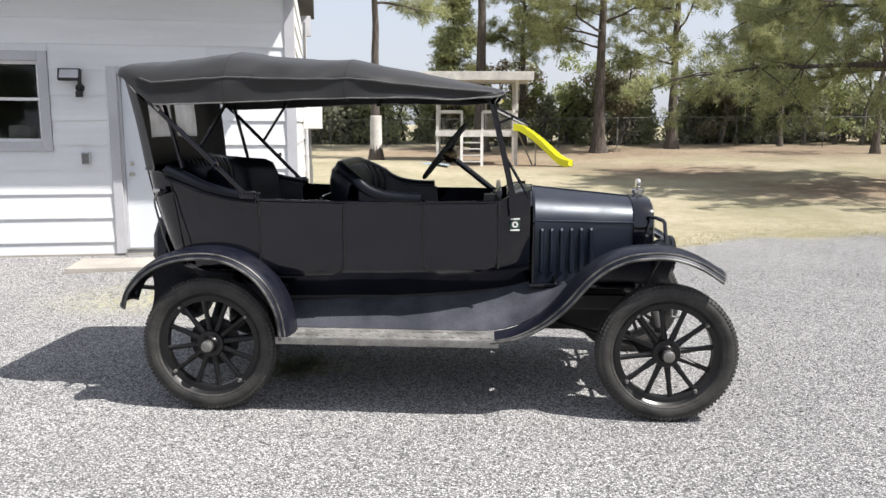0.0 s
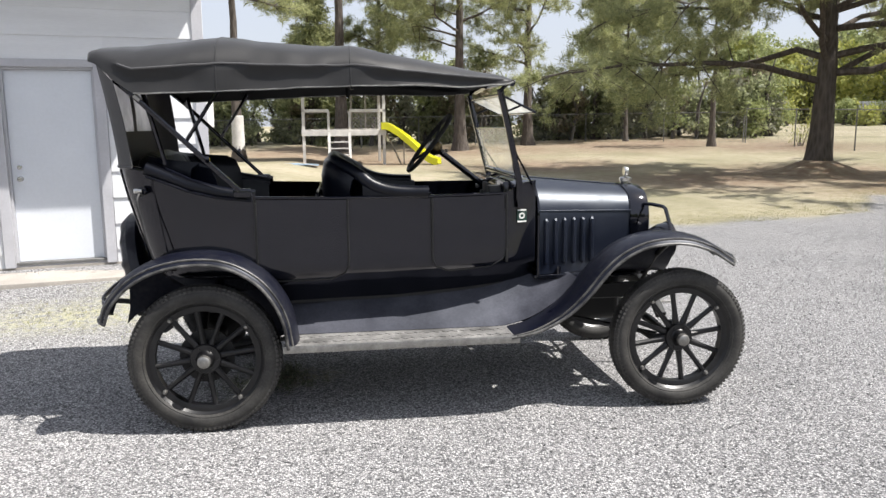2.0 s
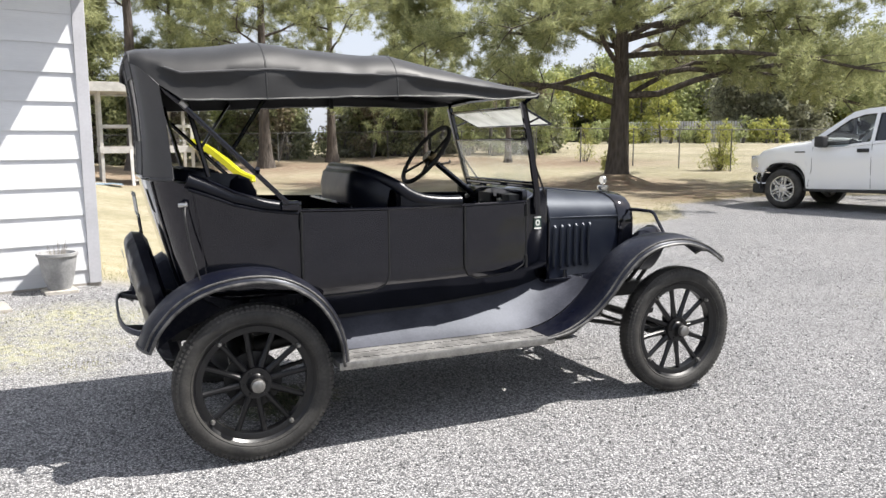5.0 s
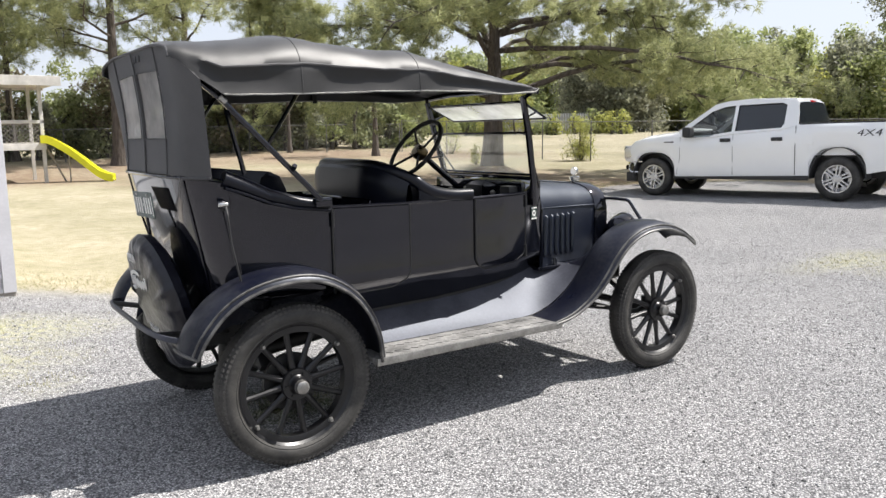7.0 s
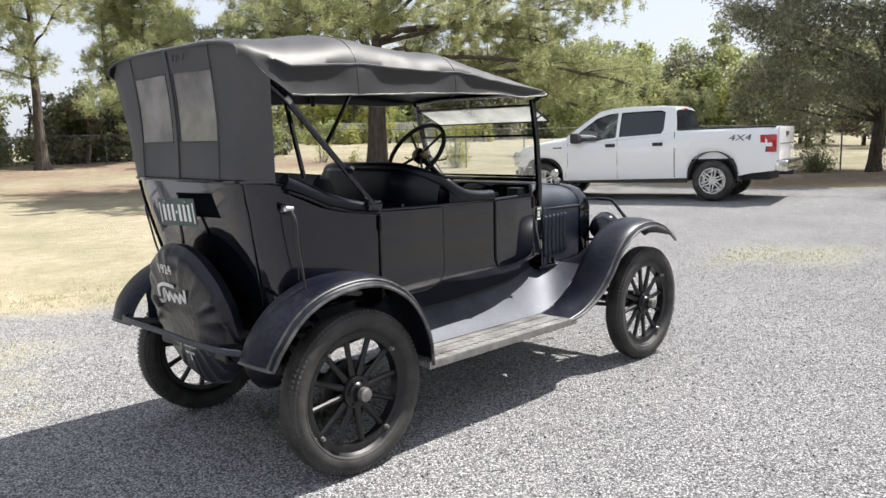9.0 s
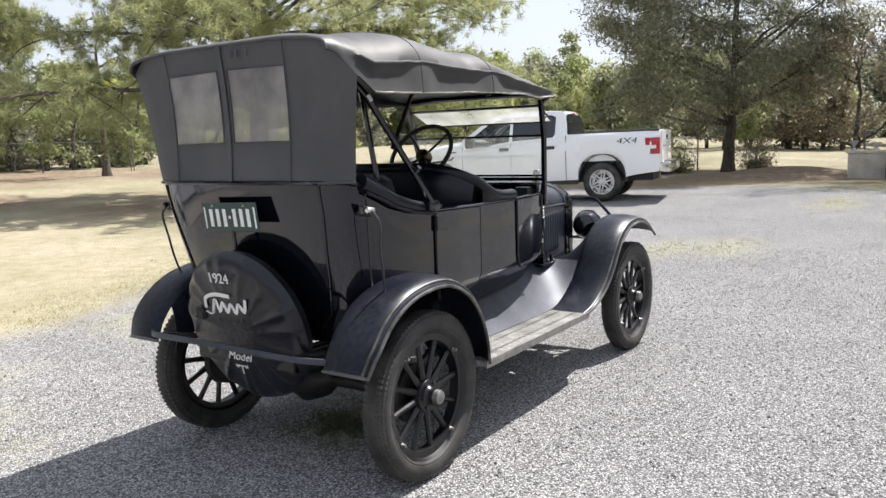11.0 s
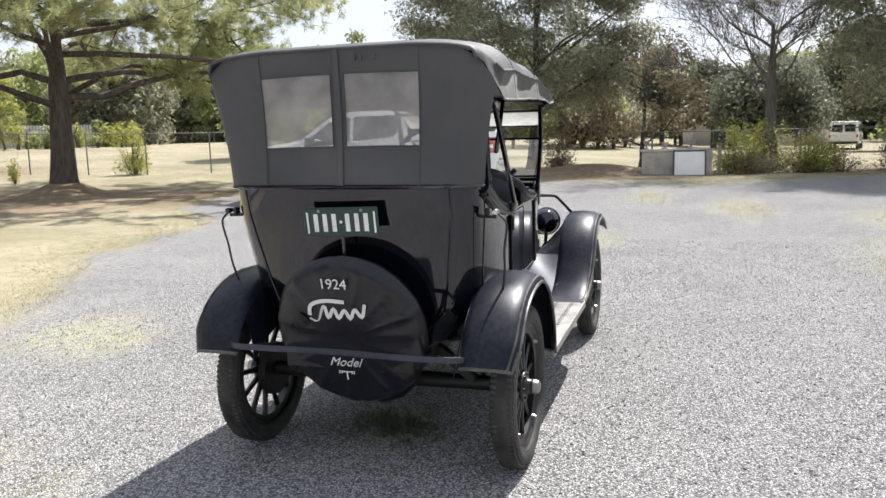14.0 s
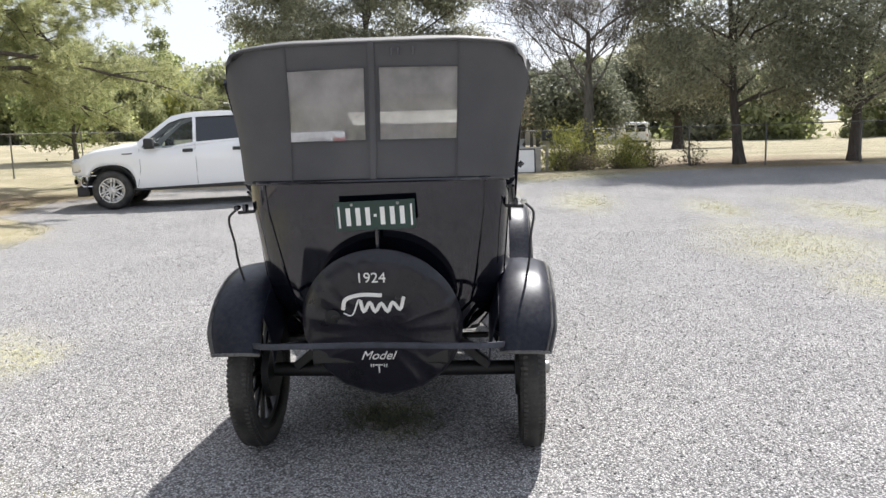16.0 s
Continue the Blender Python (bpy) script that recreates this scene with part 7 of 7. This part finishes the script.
def woods(name, pts, depth, h0, h1, trees, dens, mats, label, seed, size=0.16, floor=0.2, clump=1.0):
    """A belt of woodland along a line: trunks and clumped leaves, one mesh for each leaf colour."""
    rng = np.random.default_rng(seed)
    bm, groups = bmesh.new(), [([], []) for _ in mats]
    p = [Vector((*q, 0)) for q in pts]
    seglen = [(b - a).length for a, b in zip(p, p[1:])]
    for k in range(trees):
        s = rng.uniform() * sum(seglen)
        i = 0
        while s > seglen[i]:
            s -= seglen[i]
            i += 1
        a, b = p[i], p[i + 1]
        d = (b - a).normalized()
        c = a + d * s + Vector((d.y, -d.x, 0)) * -rng.uniform(0, depth)
        h = rng.uniform(h0, h1)
        zg = ground_z(c.x, c.y)
        g = groups[rng.integers(len(mats))]
        tube(bm, [(c.x, c.y, zg - 0.2), (c.x + rng.normal() * 0.2, c.y, zg + h * 0.5), (c.x + rng.normal() * 0.4, c.y, zg + h * 0.9)], [0.13, 0.09, 0.02], 5)
        w = h * rng.uniform(0.20, 0.32)
        tall = rng.uniform() < 0.25
        for _ in range(int(7 + h * 1.5)):
            f = rng.uniform(floor, 1)
            ww = w * (1 - f) ** 0.7 * 0.8 if tall else w * math.sqrt(max(0.03, 1 - (1.6 * f - 0.7) ** 2))
            t = rng.uniform(0, 6.28)
            rr = ww * rng.uniform(0.3, 1.0) ** 0.5
            g[0].append((c.x + rr * math.cos(t), c.y + rr * math.sin(t), zg + h * f * (1.1 if tall else 1.0)))
            g[1].append(rng.uniform(0.4, 0.95) * clump * (0.7 if tall else 1.0))
    w = thing(name, label, "woods", kind="stuff")
    part("trunks", bm, M_BARK2, w)
    for (cent, rad), m in zip(groups, mats):
        if cent:
            o = new("foliage", lobes(cent, rad, dens, size, m, "foliage", 1.5, 0.75))
            o.parent = w
    return w


woods("back_woods", [(-14, 34.6), (14, 34.6), (22, 31)], 7, 1.6, 4.6, 85, 56, [M_LEAF, M_LEAF, M_FARLEAF, M_DRYLEAF], "tangle of bushes and slim trees behind the back fence", 5, 0.082, 0.1, 0.66)
woods("back_brush", [(-14, 35.6), (14, 35.6), (22, 32)], 2.4, 1.8, 3.3, 75, 60, [M_CEDAR, M_LEAF], "dense dark brush behind the back fence", 14, 0.094, 0.0, 0.78)
woods("east_woods", [(42, 77), (50, 57), (68, 36), (82, 16)], 14, 4.2, 10.0, 125, 15, [M_FARLEAF, M_LEAF, M_YELLOWLEAF, M_CEDAR, M_FARLEAF], "green belt of mixed trees beyond the fence", 6, 0.18, 0.04, 1.7)
woods("field_brush", [(30, 44), (36, 40.3), (42.5, 35)], 3, 0.7, 1.7, 30, 30, [M_YELLOWLEAF, M_FARLEAF], "low yellow-green brush on the far field", 31, 0.09, 0.0, 0.6)
woods("mid_woods", [(40, 15), (47, 1)], 6, 2.4, 4.6, 22, 40, [M_CEDAR, M_DRYLEAF, M_FARLEAF], "dark scrubby trees beyond the drive", 12, 0.11, 0.25, 1.2)
woods("house_trees", [(58, 4), (60, -9.5)], 4, 3.8, 6.8, 17, 44, [M_DARKLEAF, M_DARKLEAF, M_DRYLEAF], "dark scrubby trees before the far house", 21, 0.125, 0.4, 1.3)
woods("far_woods", [(64, 14), (78, -6), (74, -40), (50, -70)], 14, 4, 8, 150, 7, [M_CEDAR, M_LEAF, M_FARLEAF], "dark far line of trees", 8, 0.3, 0.0, 1.7)
# two tree belts out of view, added only for the paintwork to reflect
woods("unseen_rear_woods", [(-60, -50), (-70, 0), (-40, 50), (-16, 60)], 12, 6, 11, 60, 4, [M_LEAF, M_FARLEAF], "unseen line of trees added for the car to reflect", 9, 0.4, 0.1, 2.0)
woods("unseen_south_woods", [(50, -74), (0, -80), (-60, -54)], 12, 6, 11, 70, 4, [M_LEAF, M_FARLEAF], "unseen line of trees across the drive, added for reflections", 10, 0.4, 0.1, 2.0)

# ---- things along the far side of the drive ----


def far_side():
    z = 0.2
    w = thing("retaining_wall", "weathered low concrete block wall at the drive's edge", "wall", pose(20.6, -1.15, z, 0, 0, -86))
    part("face", boxed((-1.15, 0, -0.2), (0.84, 0.22, 0.70), 0.02, 2), M_OLDWALL, w)
    part("coping", boxed((-1.2, -0.04, 0.70), (0.89, 0.26, 0.77), 0.015, 2), M_OLDWALL, w)
    for k, (u, hh, rr) in enumerate(((-1.02, 0.26, 0.09), (-0.5, 0.2, 0.11), (0.25, 0.26, 0.11))):
        q = thing("garden_urn", "small pale stone urn standing on the concrete wall", "urn", pose(20.6, -1.15, z, 0, 0, -86) @ pose(u, 0.11, 0.77), "urns on the wall")
        part("bowl", lathed([(0.0, 0.0), (rr * 0.8, 0.0), (rr * 0.75, 0.03), (rr * 0.35, 0.06), (rr * 0.35, hh * 0.4), (rr, hh * 0.75), (rr * 1.1, hh), (rr * 0.9, hh), (rr * 0.8, hh * 0.85), (0.0, hh * 0.8)], 16), M_OLDWALL if k % 2 else M_TERRA, q)
    b = thing("white_board", "white framed board leaning on the concrete wall", "board", pose(20.40, -1.36, z, 0, 0, -86) @ pose(0, 0, 0, -8, 0, 0))
    part("sheet", boxed((-0.42, 0, 0.02), (0.42, 0.02, 0.70), 0.004), M_WHITE, b)
    for lo, hi in (((-0.46, -0.012, 0.0), (-0.42, 0.03, 0.74)), ((0.42, -0.012, 0.0), (0.46, 0.03, 0.74)), ((-0.42, -0.011, 0.70), (0.42, 0.03, 0.74)), ((-0.42, -0.011, -0.01), (0.42, 0.03, 0.02))):
        part("edge_frame", boxed(lo, hi, 0.004), M_LINER, b)
    p = thing("post_box", "small dark box on a wooden post among the shrubs", "post box", pose(20.9, -2.19, z))
    part("post", boxed((-0.05, -0.05, -0.1), (0.05, 0.05, 0.95), 0.006), M_GREYWOOD, p)
    part("box", boxed((-0.14, -0.15, 0.95), (0.14, 0.15, 1.25), 0.02, 2), M_PLASTIC, p)
    v = thing("delivery_van", "small white van parked far off on the grass", "van", pose(60.0, -11.9, ground_z(60, -11.9), 0, 0, -14))
    part("body", boxed((-2.4, -0.95, 0.38), (1.7, 0.95, 1.15), 0.10, 3), M_TRUCK, v)
    part("cab_shell", boxed((-2.37, -0.90, 1.08), (0.95, 0.90, 1.98), 0.14, 3), M_TRUCK, v)
    part("bonnet", boxed((1.5, -0.90, 0.42), (2.45, 0.90, 1.12), 0.12, 3), M_TRUCK, v)
    part("windscreen", boxed((-0.02, -0.80, 0.0), (0.02, 0.80, 0.85), 0.01, 1, pose(1.45, 0, 1.12, 0, -32, 0)), M_TINT, v)
    part("bumper", boxed((-2.50, -0.92, 0.42), (-2.36, 0.92, 0.58), 0.03, 2), M_PLASTIC, v)
    for s in (-1, 1):
        part("side_window", boxed((-2.0, s * 0.90 - 0.012, 1.28), (0.75, s * 0.90 + 0.012, 1.75), 0.01), M_TINT, v)
        part("rear_window", boxed((-2.385, s * 0.40 - 0.33, 1.25), (-2.362, s * 0.40 + 0.33, 1.75), 0.008), M_TINT, v)
        part("tail_lamp", boxed((-2.415, s * 0.86 - 0.05, 0.85), (-2.39, s * 0.86 + 0.05, 1.08), 0.008), M_RED, v)
        for x in (-1.5, 1.5):
            part("wheel", lathed([(0.0, 0.1), (0.2, 0.1), (0.32, 0.08), (0.33, 0), (0.32, -0.1), (0.0, -0.1)], 20), M_TYRE, v, m=pose(x, s * 0.86, 0.33, 90, 0, 0))
    L, D, H = 11, 5, 2.3
    h = thing("far_house", "low pale house behind the shrubs", "building", pose(69, -6.2, ground_z(69, -6.2), 0, 0, 100))
    part("wall", boxed((-L / 2, -D / 2, -0.3), (L / 2, D / 2, H)), M_FAR_HOUSE, h)
    bm = bmesh.new()
    grid(bm, [[(-L / 2 - 0.3, -D / 2 - 0.3, H - 0.05), (L / 2 + 0.3, -D / 2 - 0.3, H - 0.05)], [(-L / 2 - 0.3, 0, H + 0.8), (L / 2 + 0.3, 0, H + 0.8)], [(-L / 2 - 0.3, D / 2 + 0.3, H - 0.05), (L / 2 + 0.3, D / 2 + 0.3, H - 0.05)]])
    bmesh.ops.solidify(bm, geom=list(bm.faces), thickness=0.1)
    part("roof", bm, M_ROOF, h)
    for k in range(3):
        xx = -L / 2 + L * (k + 0.6) / 3.2
        wd = part("window", boxed((xx, -D / 2 - 0.03, 0.9), (xx + 0.8, -D / 2 - 0.005, 1.9), 0.01), M_TINT, h)
        part("sill", boxed((xx - 0.05, -D / 2 - 0.08, 0.84), (xx + 0.85, -D / 2 - 0.005, 0.9)), M_WHITE, wd)

    pk = thing("picket_fence", "long pale grey picket fence across the far field", "fence")
    slat = finish("picket", boxed((-0.07, -0.012, -0.1), (0.07, 0.012, 1.55), 0.01), M_TRIM)
    for (x0, y0), (x1, y1) in (((36.3, 45.4), (40.3, 42.6)), ((40.3, 42.6), (43.2, 39.9))):
        n = round(math.hypot(x1 - x0, y1 - y0) / 0.19)
        turn = math.degrees(math.atan2(y1 - y0, x1 - x0))
        for k in range(n):
            x, y = x0 + (x1 - x0) * k / n, y0 + (y1 - y0) * k / n
            o = new("picket", slat)
            o.parent, o.matrix_basis = pk, pose(x, y, ground_z(x, y), 0, 0, turn)
        for zz in (0.35, 1.2):
            part("rail", tubed([(x0, y0, ground_z(x0, y0) + zz), (x1, y1, ground_z(x1, y1) + zz)], 0.035, 4), M_GREYWOOD, pk)


far_side()


def loose_stones():
    """Crushed stones lying on the drive where the camera passes nearest."""
    n = 19000
    rng = np.random.default_rng(3)
    x, y = rng.uniform(-5.0, 8.0, n), rng.uniform(-4.6, 4.0, n)
    keep = (y < np.interp(x, [a for a, _ in LAWN_EDGE], [b for _, b in LAWN_EDGE]) - 0.1)
    x, y = x[keep], y[keep]
    k = len(x)
    s = rng.uniform(0.004, 0.0105, k)
    base = np.array([(1, 0, 0), (-0.5, 0.87, 0), (-0.5, -0.87, 0), (0.1, 0.1, 0.9), (-0.3, 0.0, -0.7)])
    v = base[None] * s[:, None, None] * rng.uniform(0.6, 1.4, (k, 5, 3))
    a = rng.uniform(0, 6.28, k)
    ca, sa = np.cos(a)[:, None], np.sin(a)[:, None]
    vx, vy = v[:, :, 0] * ca - v[:, :, 1] * sa, v[:, :, 0] * sa + v[:, :, 1] * ca
    z = np.array([ground_z(p, q) + noise.noise(Vector((p * 1.3, q * 1.3, 0))) * 0.008 for p, q in zip(x, y)])
    v = np.stack([vx + x[:, None], vy + y[:, None], v[:, :, 2] + z[:, None] + 0.002], axis=2).reshape(-1, 3)
    tri = np.array([(0, 1, 3), (1, 2, 3), (2, 0, 3), (1, 0, 4), (2, 1, 4), (0, 2, 4)])
    f = (np.arange(k)[:, None, None] * 5 + tri[None]).reshape(-1, 3)
    me = bpy.data.meshes.new("loose_gravel")
    me.vertices.add(len(v))
    me.vertices.foreach_set("co", v.astype(np.float32).ravel())
    me.loops.add(f.size)
    me.loops.foreach_set("vertex_index", f.astype(np.int32).ravel())
    me.polygons.add(len(f))
    me.polygons.foreach_set("loop_start", np.arange(0, f.size, 3, dtype=np.int32))
    me.update(calc_edges=True)
    me.materials.append(M_STONE)
    tagged(new("loose_gravel", me), "loose grey crushed stones on the drive", "gravel", kind="stuff")


loose_stones()


def grass():
    """Sparse dry blades on the weedy patches and along the lawn's edge."""
    rng = np.random.default_rng(4)
    pts = []
    for px_, py_, a, b in PATCHES:
        for _ in range(int(500 * a * b) + 20):
            u, w = rng.normal() * 0.5, rng.normal() * 0.5
            pts.append((px_ + u * a, py_ + w * b))
    for _ in range(9000):
        x = rng.uniform(-3.5, 16)
        pts.append((x, lerp(LAWN_EDGE, x) + abs(rng.normal()) * 0.7 - 0.12))
    for _ in range(5000):
        yv = rng.uniform(-12, 6)
        pts.append((lerp(EAST_EDGE, yv) + abs(rng.normal()) * 1.0, yv))
    verts, faces = [], []
    for x, y in pts:
        z = ground_z(x, y)
        for _ in range(3):
            a, h, w = rng.uniform(0, 6.28), rng.uniform(0.008, 0.032), 0.0020
            bx, by = x + rng.normal() * 0.02, y + rng.normal() * 0.02
            dx, dy = math.cos(a), math.sin(a)
            k = len(verts)
            lean = rng.uniform(0.2, 0.9) * h
            verts += [(bx - dy * w, by + dx * w, z - 0.003), (bx + dy * w, by - dx * w, z - 0.003), (bx + dx * lean, by + dy * lean, z + h)]
            faces.append((k, k + 1, k + 2))
    tagged(new("dry_grass", raw("dry_grass", verts, faces, M_STRAW)), "sparse dry yellow-green grass blades at the gravel's edge", "grass", kind="stuff")


grass()


def weed_tuft():
    """A low dark weed under the car."""
    rng = np.random.default_rng(12)
    c = [(0.27 + rng.normal() * 0.12, rng.normal() * 0.12, 0.005) for _ in range(150)]
    solo_mesh = tufts(c, [(0, 0, 0.5)] * len(c), 8, 0.055, 0.0035, M_DARKLEAF, "weed_tuft", 0.7, 0.2)
    tagged(new("weed_tuft", solo_mesh), "low dark green weed growing in the gravel", "weed", kind="stuff")


weed_tuft()
